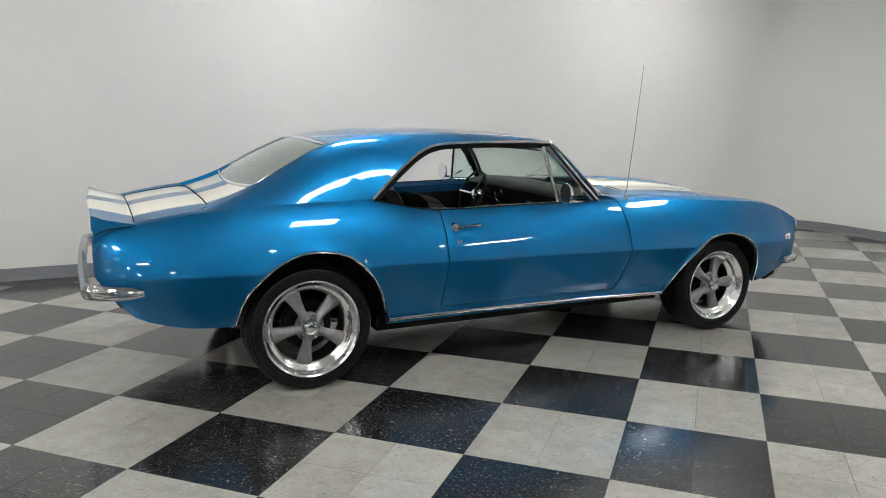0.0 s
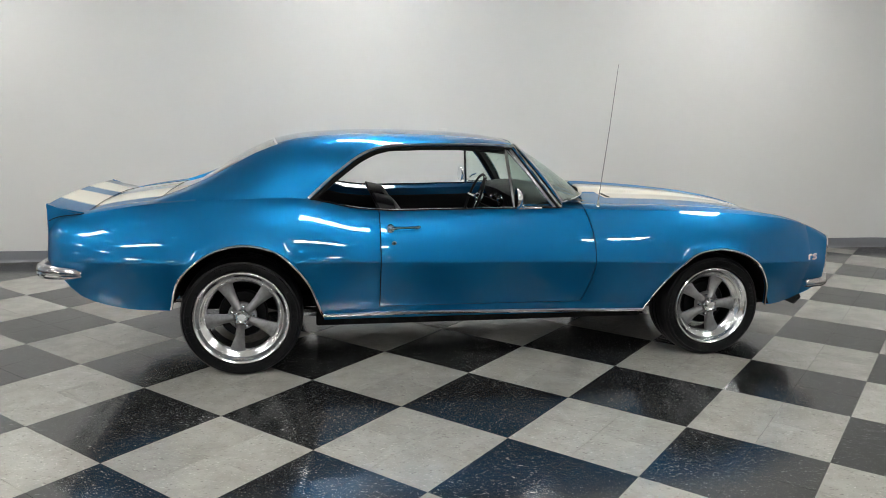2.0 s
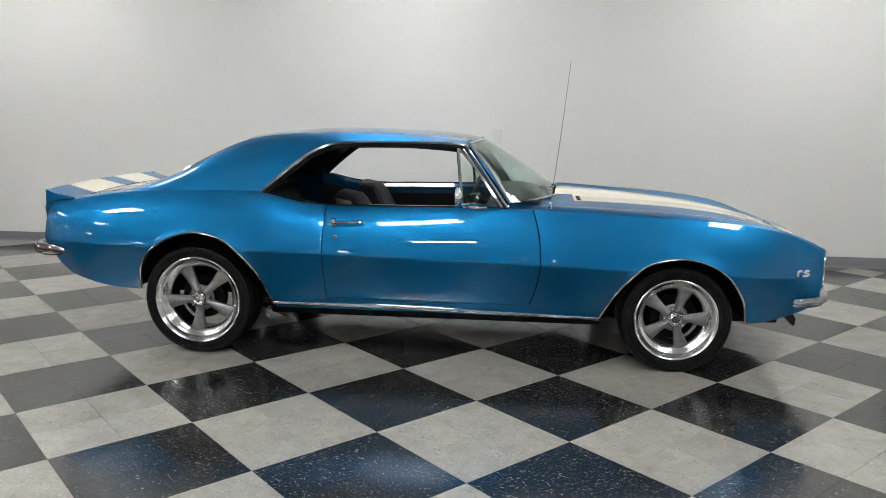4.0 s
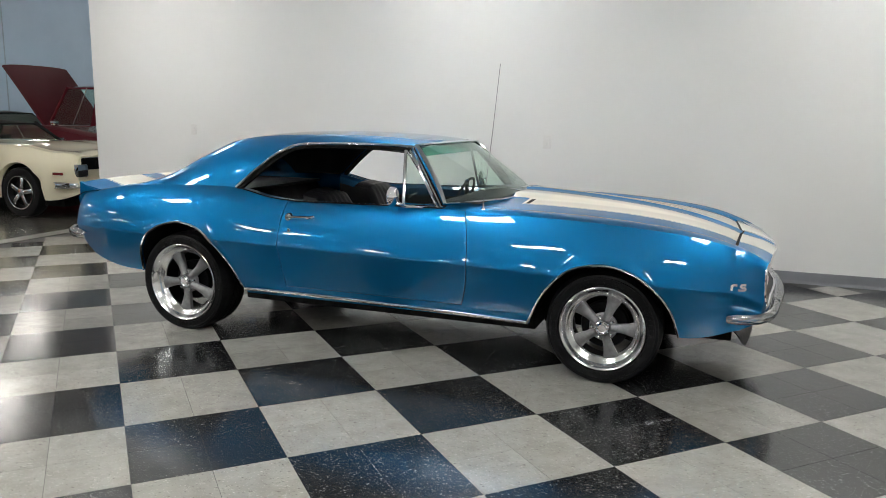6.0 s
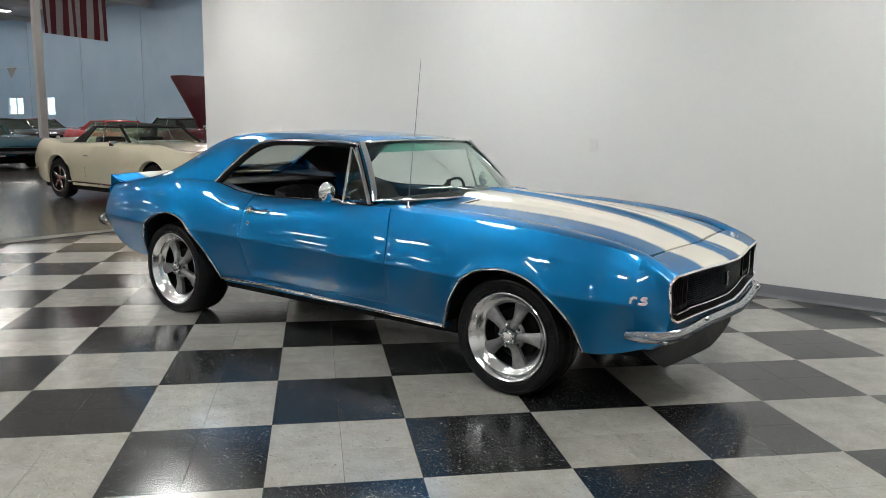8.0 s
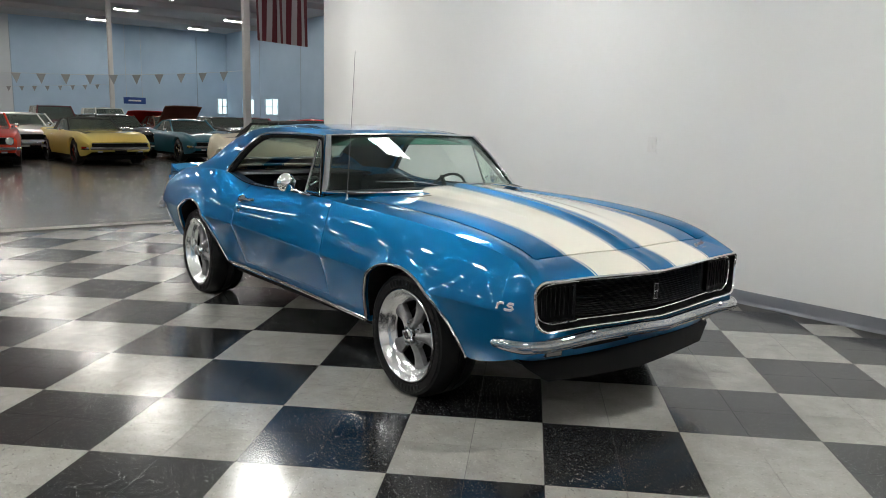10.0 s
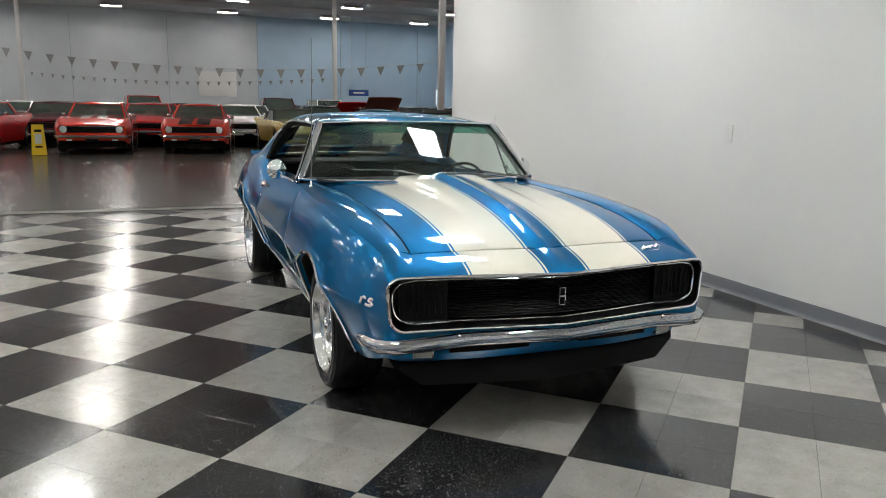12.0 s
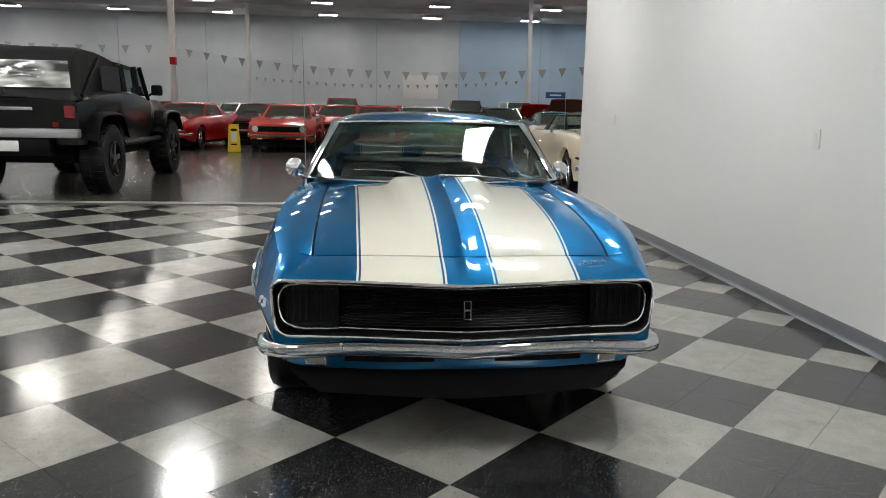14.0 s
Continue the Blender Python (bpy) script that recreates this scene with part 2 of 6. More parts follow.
class Geo:
    """Collects vertices and faces of one part."""

    def __init__(self):
        self.v, self.f = [], []

    def add(self, verts, faces):
        k = len(self.v)
        self.v += [tuple(p) for p in verts]
        self.f += [tuple(i + k for i in f) for f in faces]
        return self

    def box(self, x0, x1, y0, y1, z0, z1, bevel=0.0, m=None):
        bm = bmesh.new()
        bmesh.ops.create_cube(bm, size=1, matrix=Matrix.LocRotScale(((x0 + x1) / 2, (y0 + y1) / 2, (z0 + z1) / 2), None, (abs(x1 - x0), abs(y1 - y0), abs(z1 - z0))))
        if bevel:
            bmesh.ops.bevel(bm, geom=bm.edges[:], offset=bevel, segments=2, profile=0.5, affect="EDGES")
        if m is not None:
            bm.transform(m)
        bm.verts.index_update()
        self.add([v.co[:] for v in bm.verts], [[v.index for v in f.verts] for f in bm.faces])
        bm.free()
        return self

    def lathe(self, profile, center, axis="Y", seg=48, close=False):
        """profile: (along the axis, radius)."""
        vs, fs = [], []
        c = Vector(center)
        for a, r in profile:
            for k in range(seg):
                t = 2 * math.pi * k / seg
                u, w = r * math.cos(t), r * math.sin(t)
                vs.append(c + (Vector((u, a, w)) if axis == "Y" else Vector((a, u, w)) if axis == "X" else Vector((u, w, a))))
        n_ = len(profile)
        for i in range(n_ - (0 if close else 1)):
            for k in range(seg):
                a0, a1 = i * seg + k, i * seg + (k + 1) % seg
                b0, b1 = ((i + 1) % n_) * seg + k, ((i + 1) % n_) * seg + (k + 1) % seg
                fs.append((a0, a1, b1, b0))
        return self.add(vs, fs)

    def tube(self, pts, radius, seg=10, flat=1.0, up=(0, 0, 1), closed=False):
        """A round or flattened bar along points; radius may be one number or one a point."""
        pts = [Vector(p) for p in pts]
        vs, fs = [], []
        m = len(pts)
        for i, p in enumerate(pts):
            a = pts[(i - 1) % m] if closed else pts[max(i - 1, 0)]
            b = pts[(i + 1) % m] if closed else pts[min(i + 1, m - 1)]
            d = (b - a).normalized()
            s = d.cross(Vector(up))
            s = s.normalized() if s.length > 1e-5 else d.orthogonal().normalized()
            w = s.cross(d).normalized()
            r = radius[i] if isinstance(radius, (list, tuple)) else radius
            for k in range(seg):
                t = 2 * math.pi * k / seg
                vs.append(p + s * (r * flat * math.cos(t)) + w * (r * math.sin(t)))
        for i in range(m if closed else m - 1):
            for k in range(seg):
                j = (i + 1) % m
                fs.append((i * seg + k, i * seg + (k + 1) % seg, j * seg + (k + 1) % seg, j * seg + k))
        if not closed:
            fs.append(tuple(range(seg - 1, -1, -1)))
            fs.append(tuple((m - 1) * seg + k for k in range(seg)))
        return self.add(vs, fs)

    def grid(self, rows, flip=False, wrap=False):
        """rows: equal lists of points."""
        nu, nv = len(rows), len(rows[0])
        fs = []
        for i in range(nu - (0 if wrap else 1)):
            for j in range(nv - 1):
                a, b = i * nv + j, ((i + 1) % nu) * nv + j
                fs.append((a, b, b + 1, a + 1) if not flip else (a, a + 1, b + 1, b))
        return self.add([p for r in rows for p in r], fs)

    def panel(self, rows, inward, flip=False, depth=0.018, last=None):
        """A sheet whose rim is folded inward, with rounded edges."""
        inw = Vector(inward)
        end = Vector(last) if last else inw

        def fold(a, k):
            return [Vector(p) + inw * k for p in a]

        rows = [[Vector(p) for p in r] for r in rows]
        out = []
        for r in rows:
            a, b = r[0], r[-1]
            out.append([a + inw * depth, a + inw * 0.003, *r[1:-1], b + end * 0.003, b + end * depth] if len(r) > 2 else r)
        out = [fold(out[0], depth), fold(out[0], 0.003), *out[1:-1], fold(out[-1], 0.003), fold(out[-1], depth)]
        return self.grid(out, flip)

    def solid(self, rows, offset, flip=False):
        """A sheet given a thickness: the second face is the first moved by offset."""
        off = Vector(offset)
        nu, nv = len(rows), len(rows[0])
        self.grid(rows, flip)
        k = len(self.v)
        self.grid([[Vector(p) + off for p in r] for r in rows], not flip)
        ring = [(0, j) for j in range(nv)] + [(i, nv - 1) for i in range(1, nu)] + [(nu - 1, j) for j in range(nv - 2, -1, -1)] + [(i, 0) for i in range(nu - 2, 0, -1)]
        base = k - nu * nv
        for (i0, j0), (i1, j1) in zip(ring, ring[1:] + ring[:1]):
            a, b = base + i0 * nv + j0, base + i1 * nv + j1
            c, d = k + i1 * nv + j1, k + i0 * nv + j0
            self.f.append((a, d, c, b) if not flip else (a, b, c, d))
        return self

    def mirror(self):
        """The same shape on the other side of the car."""
        g = Geo()
        g.v = [(x, -y, z) for x, y, z in self.v]
        g.f = [tuple(reversed(f)) for f in self.f]
        return g

    def outward(self):
        """Turns the faces of a closed shape to look outwards."""
        bm = bmesh.new()
        vs = [bm.verts.new(p) for p in self.v]
        for f in self.f:
            if len(set(f)) > 2:
                bm.faces.new([vs[i] for i in f])
        bmesh.ops.recalc_face_normals(bm, faces=bm.faces[:])
        bm.verts.index_update()
        self.f = [tuple(v.index for v in f.verts) for f in bm.faces]
        bm.free()
        return self

    def part(self, name, mat, parent=None, label="", sharp=35.0, smooth=True):
        return link_mesh(name, self.v, self.f, mat, parent, label, sharp, smooth)


def spline(pts):
    """A smooth curve through (x, value) pairs."""
    xs = np.array([p[0] for p in pts], float)
    ys = np.array([p[1] for p in pts], float)
    d = np.diff(ys) / np.diff(xs)
    m = np.zeros(len(xs))
    m[0], m[-1] = d[0], d[-1]
    for i in range(1, len(xs) - 1):
        h0, h1 = xs[i] - xs[i - 1], xs[i + 1] - xs[i]
        m[i] = (d[i - 1] * h1 + d[i] * h0) / (h0 + h1)

    def f(x):
        i = int(min(max(np.searchsorted(xs, x) - 1, 0), len(xs) - 2))
        h = xs[i + 1] - xs[i]
        t = (x - xs[i]) / h
        if t < 0:
            return float(ys[0] + m[0] * (x - xs[0]))
        if t > 1:
            return float(ys[-1] + m[-1] * (x - xs[-1]))
        t2, t3 = t * t, t * t * t
        return float((2 * t3 - 3 * t2 + 1) * ys[i] + (t3 - 2 * t2 + t) * h * m[i] + (3 * t2 - 2 * t3) * ys[i + 1] + (t3 - t2) * h * m[i + 1])

    return f


def smooth_line(pts, n_):
    """n_ + 1 points along a smooth curve through 3D points, evenly spaced."""
    P = np.array(pts, float)
    s = np.r_[0, np.cumsum(np.linalg.norm(np.diff(P, axis=0), axis=1))]
    fs = [spline(list(zip(s, P[:, k]))) for k in range(P.shape[1])]
    return [Vector([f(t) for f in fs]) for t in np.linspace(0, s[-1], n_ + 1)]


def lerp(a, b, t):
    return a + (b - a) * t


def frange(a, b, n_):
    return [a + (b - a) * i / n_ for i in range(n_ + 1)]


# ---- the showroom: setting ----
WALL_Y, WALL_X, HALL_Z = 2.505, 5.84, 7.5
HALL_W, HALL_N, HALL_S, HALL_E = -52.6, 20.6, -41.5, 6.05
CORNER_R, BAY_Z = 0.8, 3.42


def structure(geo, name, mat, label, category, smooth=False):
    return tagged(geo.part(name, mat, smooth=smooth), label, category, kind="structure")


# bay wall: straight, a rounded corner, then the return towards the front of the car
def bay_line(off):
    pts = [(-5.39, WALL_Y + off), (-3.0, WALL_Y + off), (0.0, WALL_Y + off), (3.0, WALL_Y + off)]
    cx, cy, r = WALL_X - CORNER_R, WALL_Y - CORNER_R, CORNER_R + off
    pts += [(cx + r * math.sin(a), cy + r * math.cos(a)) for a in (radians(90 * k / 20) for k in range(21))]
    return pts + [(WALL_X + off, -3.0), (WALL_X + off, -13.0)]


def wall_strip(off0, off1, z0, z1):
    g = Geo()
    a, b = bay_line(off0), bay_line(off1)
    rows = [[(*p, z0), (*p, z1), (*q, z1), (*q, z0), (*p, z0)] for p, q in zip(a, b)]
    g.grid(rows)
    g.f.append((3, 2, 1, 0))
    k = (len(a) - 1) * 5
    g.f.append((k, k + 1, k + 2, k + 3))
    return g


tagged(wall_strip(0.0, 0.16, 0.0, BAY_Z + 0.2).part("wall_bay", WHITE_WALL, sharp=50), "white painted partition wall with a rounded corner", "wall", kind="structure")
base_g = Geo()
line = bay_line(-0.004)
prof = [(0.001, 0.0), (-0.022, 0.0), (-0.017, 0.004), (-0.006, 0.014), (-0.004, 0.03), (-0.004, 0.098), (-0.002, 0.103), (0.001, 0.104)]
rows = []
for k in range(len(line)):
    a, b = Vector(line[max(k - 1, 0)]), Vector(line[min(k + 1, len(line) - 1)])
    d = (b - a).normalized()
    nrm = Vector((-d.y, d.x))
    rows.append([(line[k][0] + nrm.x * (o + 0.004), line[k][1] + nrm.y * (o + 0.004), z) for o, z in prof])
base_g.grid(rows, flip=True)
tagged(base_g.part("baseboard", VINYL_BASE, sharp=50), "dark grey vinyl cove base along the white wall", "baseboard", kind="structure")
g = Geo().box(-5.399, -5.391, WALL_Y + 0.004, WALL_Y + 0.156, 0.0, 0.104)
tagged(g.part("baseboard_end", VINYL_BASE, smooth=False), "grey vinyl base round the wall's end", "baseboard", kind="structure")

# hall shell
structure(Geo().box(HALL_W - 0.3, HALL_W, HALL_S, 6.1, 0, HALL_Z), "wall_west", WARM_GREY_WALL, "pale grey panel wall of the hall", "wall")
# Same wall further north, its bluer colour standing in for window daylight.
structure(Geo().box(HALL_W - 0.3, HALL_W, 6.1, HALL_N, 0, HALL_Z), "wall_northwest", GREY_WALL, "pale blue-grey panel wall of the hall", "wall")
g = Geo()
g.box(HALL_W, -50.2, HALL_N, HALL_N + 0.3, 0, HALL_Z)
WIN = ((-49.8, -47.8), (-46.0, -43.9))
g.box(-50.2, -49.8, HALL_N, HALL_N + 0.3, 0, HALL_Z)
g.box(-47.8, -46.0, HALL_N, HALL_N + 0.3, 0, HALL_Z)
g.box(-43.9, HALL_E, HALL_N, HALL_N + 0.3, 0, HALL_Z)
for a, b in WIN:
    g.box(a, b, HALL_N, HALL_N + 0.3, 0, 1.53)
    g.box(a, b, HALL_N, HALL_N + 0.3, 2.62, HALL_Z)
structure(g, "wall_north", GREY_WALL, "pale blue-grey panel wall with small windows", "wall")
structure(Geo().box(HALL_W, HALL_E, HALL_S - 0.3, HALL_S, 0, HALL_Z), "wall_south", GREY_WALL, "grey panel wall of the hall", "wall")
structure(Geo().box(HALL_E, HALL_E + 0.3, HALL_S, HALL_N, 0, HALL_Z), "wall_east", GREY_WALL, "grey panel wall of the hall", "wall")
structure(Geo().box(HALL_W - 0.3, HALL_E + 0.3, HALL_S - 0.3, HALL_N + 0.3, HALL_Z, HALL_Z + 0.3), "ceiling", CEILING, "high dark grey ceiling with a lining", "ceiling")
g = Geo()
for k in range(-7, 3):
    x = k * 6.3 - 2.0
    g.box(x - 0.06, x + 0.06, HALL_S, HALL_N, HALL_Z - 0.32, HALL_Z - 0.004)
structure(g, "ceiling_joists", CEILING, "grey steel joists under the ceiling", "ceiling")
for i, (a, b) in enumerate(WIN):
    w = thing("window_%d" % (i + 1), "small daylit window with a cross bar", "window", kind="structure")
    Geo().box(a, b, HALL_N + 0.12, HALL_N + 0.14, 1.53, 2.62).part("pane", DAYLIGHT, w, smooth=False)
    fr = Geo()
    for x in (a, (a + b) / 2, b):
        fr.box(x - 0.04, x + 0.04, HALL_N + 0.05, HALL_N + 0.115, 1.53, 2.62)
    for z in (1.54, 2.08, 2.61):
        fr.box(a, b, HALL_N + 0.055, HALL_N + 0.112, z - 0.03, z + 0.03)
    fr.part("window_frame", COLUMN, w, smooth=False)
w = thing("window_3", "narrow daylit window in the far corner", "window", kind="structure")
Geo().box(HALL_W + 0.002, HALL_W + 0.02, 19.85, 20.55, 1.53, 2.66).part("pane", DAYLIGHT, w, smooth=False)
fr = Geo()
for y in (19.85, 20.2, 20.55):
    fr.box(HALL_W + 0.002, HALL_W + 0.05, y - 0.035, y + 0.035, 1.5, 2.69)
for z in (1.53, 2.1, 2.66):
    fr.box(HALL_W + 0.003, HALL_W + 0.047, 19.82, 20.58, z - 0.03, z + 0.03)
fr.part("window_frame", COLUMN, w, smooth=False)
g = Geo()
for x in [HALL_W + 0.02]:
    for k in range(-3, 4):
        g.box(x - 0.018, x - 0.001 + 0.02, k * 6.1 - 0.02, k * 6.1 + 0.02, 0, HALL_Z - 0.4)
for k in range(9):
    x = -48.0 + k * 6.1 + 1.3
    g.box(x - 0.025, x + 0.025, HALL_N - 0.018, HALL_N - 0.001, 0, HALL_Z - 0.4)
structure(g, "wall_joints", JOINT, "fine vertical joints between wall panels", "trim")

VINYL_TRIM = wall_paint("pale_beige_vinyl", (0.19, 0.18, 0.16), 0.02, 0.4)
# floor: concrete hall floor and the tiled bay
TILE, ANG = 0.3048, radians(45.26)
GX, GY = -0.1581, -1.8182
EDGE_X = -5.40
structure(Geo().box(HALL_W, EDGE_X, HALL_S, HALL_N, -0.2, 0.0), "floor_hall", CONCRETE, "polished grey concrete floor", "floor")
floor = structure(Geo().box(EDGE_X, HALL_E, HALL_S, HALL_N, -0.2, -0.0035), "floor", GROUT, "checkered floor of dark and light vinyl tiles", "floor")


structure(Geo().box(EDGE_X - .22, EDGE_X + .002, HALL_S, HALL_N, 0.0, 0.005, .002), "floor_trim", VINYL_TRIM, "pale edge strip between concrete and tiles", "trim")


def tile_mesh(name, mat):
    h, c = TILE / 2 - 0.0008, 0.0004
    v = [(sx * h, sy * h, -0.003) for sx, sy in ((-1, -1), (1, -1), (1, 1), (-1, 1))]
    v += [(sx * h, sy * h, -0.0002) for sx, sy in ((-1, -1), (1, -1), (1, 1), (-1, 1))]
    v += [(sx * (h - c), sy * (h - c), 0) for sx, sy in ((-1, -1), (1, -1), (1, 1), (-1, 1))]
    f = [(8, 9, 10, 11)]
    for a in (0, 4):
        f += [(a + i, a + (i + 1) % 4, a + 4 + (i + 1) % 4, a + 4 + i) for i in range(4)]
    return v, f


def tile_spots():
    ca, sa = math.cos(ANG), math.sin(ANG)
    for i in range(-60, 60):
        for j in range(-60, 60):
            u, v = (i + 0.5) * TILE, (j + 0.5) * TILE
            x, y = GX + u * ca - v * sa, GY + u * sa + v * ca
            if EDGE_X + 0.21 < x < WALL_X - 0.1 and -12.7 < y < WALL_Y - 0.03:
                yield x, y, (i // 2 + j // 2) % 2 == 0


# ---- ceiling lights ----
structure(Geo().box(-5.39, WALL_X - 0.01, -8.4, WALL_Y - 0.01, BAY_Z, BAY_Z + 0.15), "ceiling_bay", BAY_CEILING, "white suspended ceiling over the tiled bay", "ceiling")


def troffer(m):
    t = thing("troffer", "long lit fluorescent light set in the white ceiling", "ceiling light", m, "ceiling lights over the bay")
    fr = Geo()
    for a, b, c, d in ((-.41, .41, -.27, -.24), (-.41, .41, .24, .27), (-.41, -.38, -.24, .24), (.38, .41, -.24, .24)):
        fr.box(a, b, c, d, -.02, -.001)
    fr.part("frame", WHITE_TRIM, t, smooth=False)
    Geo().box(-.38, .38, -.24, .24, -.006, -.002).part("reflector", WHITE_TRIM, t, smooth=False)
    for k in range(7):
        y = (k - 3) * .066
        Geo().box(-.37, .37, y - .027, y + .027, -.016, -.010, .002).part("lit_strip", TROFFER_LIGHT, t)
    return t


first_light = None
for bx in (-4.25, -.55, 3.15):
    for by in (.95, -2.7, -6.35):
        m = pose(bx, by, BAY_Z)
        if first_light is None:
            first_light = troffer(m)
        else:
            copy_thing(first_light, m)

FIX_X = [-49.4 + 6.3 * k for k in range(9)]
FIX_Y = (-37.9, -31.0, -24.1, -17.2, -10.4, -3.35, 3.8, 10.7, 17.3)


def ceiling_light(m):
    t = thing("ceiling_light", "lit white fluorescent high-bay fixture under the ceiling", "ceiling light", m, "high-bay ceiling lights")
    fr = Geo()
    prof = [(-0.30, -0.03), (-0.28, 0.02), (-0.20, 0.05), (-0.1, 0.03), (0.0, 0.05), (0.1, 0.03), (0.20, 0.05), (0.28, 0.02), (0.30, -0.03)]
    fr.solid([[(x, y, z) for x, z in prof] for y in (-0.64, 0.64)], (0, 0, 0.03), flip=True)
    fr.box(-0.06, 0.06, -0.3, 0.3, 0.085, 0.15)
    fr.part("frame", COLUMN, t, sharp=60)
    for x in (-0.21, -0.07, 0.07, 0.21):
        tb = Geo()
        tb.tube([(x, -0.59, 0.0), (x, 0.59, 0.0)], 0.046, 8)
        tb.part("tube", TUBE_LIGHT, t)
    for y in (-0.5, 0.5):
        Geo().tube([(0, y, 0.07), (0, y, HALL_Z - 7.32)], 0.006, 5).part("hanger", COLUMN, t)
    return t


first_light = None
for fx in FIX_X:
    for fy in FIX_Y:
        if fy > -9.0 and fx > -5.6:
            continue
        m = pose(fx, fy, 7.32)
        if first_light is None:
            first_light = ceiling_light(m)
        else:
            copy_thing(first_light, m)


# ---- the blue coupe: nose towards +x, its middle at the origin ----
car = thing("car", "blue metallic classic coupe with cream racing stripes on the tiled floor", "car")
WC = spline([(-2.385, .722), (-2.375, .742), (-2.36, .762), (-2.32, .793), (-2.26, .818), (-2.18, .838), (-2.05, .858), (-1.9, .872), (-1.4, .900), (-1.0, .893), (-.6, .884), (0, .882), (.5, .888), (1.0, .896), (1.35, .898), (1.65, .878), (1.85, .845), (2.0, .80), (2.1, .745)])
ZC = spline([(-2.3, .648), (-1.7, .637), (-.9, .630), (-.37, .620), (.565, .603), (1.65, .575), (2.1, .56)])
ZS = spline([(-2.385, .832), (-2.36, .846), (-2.2, .876), (-2.06, .902), (-1.89, .928), (-1.7, .944), (-1.5, .953), (-1.2, .960), (-1.03, .955), (-.92, .933), (-.80, .906), (-.65, .890), (-.3, .890), (.13, .896), (.45, .897), (.7, .888), (.93, .884), (1.17, .878), (1.41, .864), (1.66, .842), (1.87, .808), (2.0, .768), (2.1, .72)])
YS = spline([(-2.385, .650), (-2.36, .672), (-2.2, .70), (-2.0, .722), (-1.7, .738), (-1.4, .745), (-1.0, .738), (-.65, .735), (0, .750), (.42, .768), (.7, .780), (1.2, .795), (1.6, .785), (1.85, .757), (2.0, .72), (2.1, .66)])
ARCH_R = [(-1.765, .372), (-1.718, .527), (-1.593, .659), (-1.39, .729), (-1.198, .686), (-1.05, .529), (-.958, .300)]
ARCH_F = [(.922, .290), (1.026, .486), (1.168, .628), (1.328, .665), (1.532, .612), (1.690, .438), (1.735, .290)]
HUB_R, HUB_F = Vector((-1.396, -.80, .322)), Vector((1.343, -.80, .307))


def side_y(x, z):
    """Half width of the body side at a height."""
    zc, wc, zs = ZC(x), WC(x), ZS(x)
    h = z - zc
    e = 0.004
    soft = math.sqrt(h * h + e * e) - e
    if h > 0:
        H = zs - zc
        a = 0.24
        B = max((wc - YS(x) - a * H) / H ** 3, 0.0)
        return wc - a * soft - B * h ** 3
    return wc - 0.37 * soft - 0.02 * h * h


def side_point(x, z, s=-1):
    return Vector((x, s * side_y(x, z), z))


def heights(x, z0, z1, n1=10, n2=17):
    """Heights up the side, close together at the crease."""
    zc = max(ZC(x), z0 + .03)
    low = [lerp(z0, zc - .005, t ** .8) for t in frange(0, 1, n1)]
    return low + [zc] + [lerp(zc + .005, z1, t ** 1.15) for t in frange(0, 1, n2)]


def both(geo, name, mat, label=""):
    """A right-hand part and its mirror image."""
    return geo.part(name, mat, car, label), geo.mirror().part(name, mat, car, label)


HOOD_Y = 0.615
TOP_C = spline([(.60, .948), (.80, .946), (1.0, .940), (1.25, .926), (1.5, .903), (1.75, .862), (1.9, .822), (2.0, .788), (2.2, .705)])
TOP_E = spline([(.60, .905), (.80, .902), (1.0, .897), (1.25, .886), (1.5, .866), (1.75, .832), (1.9, .798), (2.0, .763), (2.2, .69)])


def hood_z(x, y):
    y = abs(y)
    c, e = TOP_C(x), TOP_E(x)
    q = min(y / HOOD_Y, 1.1)
    z = lerp(c - .012, e, q ** 2.2)
    rise = min(max((1.95 - x) / 1.2, 0.0), 1.0)
    bulge = 1 / (1 + math.exp((y - (.20 + .055 * rise)) / .011))
    ridge = max(0.0, 1 - y / .05)
    return z + .034 * bulge * rise ** 1.2 + .012 * ridge ** 1.5 * min(1.0, max(0, (2.12 - x) / .15))


# front fenders: side, then over the top to the hood's edge
def fender_top(x):
    ys, zs = YS(x), ZS(x)
    yr = HOOD_Y * (1 - .022 * min(max((x - .60) / 1.385, 0), 1)) + .004
    zr = hood_z(x, HOOD_Y)
    return [Vector((x, -lerp(ys, yr, t), lerp(zs, zr, t) + .016 * math.sin(math.pi * t) * (1 - .35 * t))) for t in frange(0, 1, 8)]


def door_front(z):
    return .520 + .062 * max(0.0, 1 - ((z - .63) / .30) ** 2)


arch_f = smooth_line([(x, 0, z) for x, z in ARCH_F], 44)
arch_r = smooth_line([(x, 0, z) for x, z in ARCH_R], 44)


def flare(p, curve):
    """How far the lip of a wheel opening stands out, fading towards its feet."""
    u = (p.x - curve[0].x) / (curve[-1].x - curve[0].x)
    return .012 * math.sin(math.pi * min(1.0, max(0.0, u))) ** .6


FEND_X1 = 1.985
rows = []
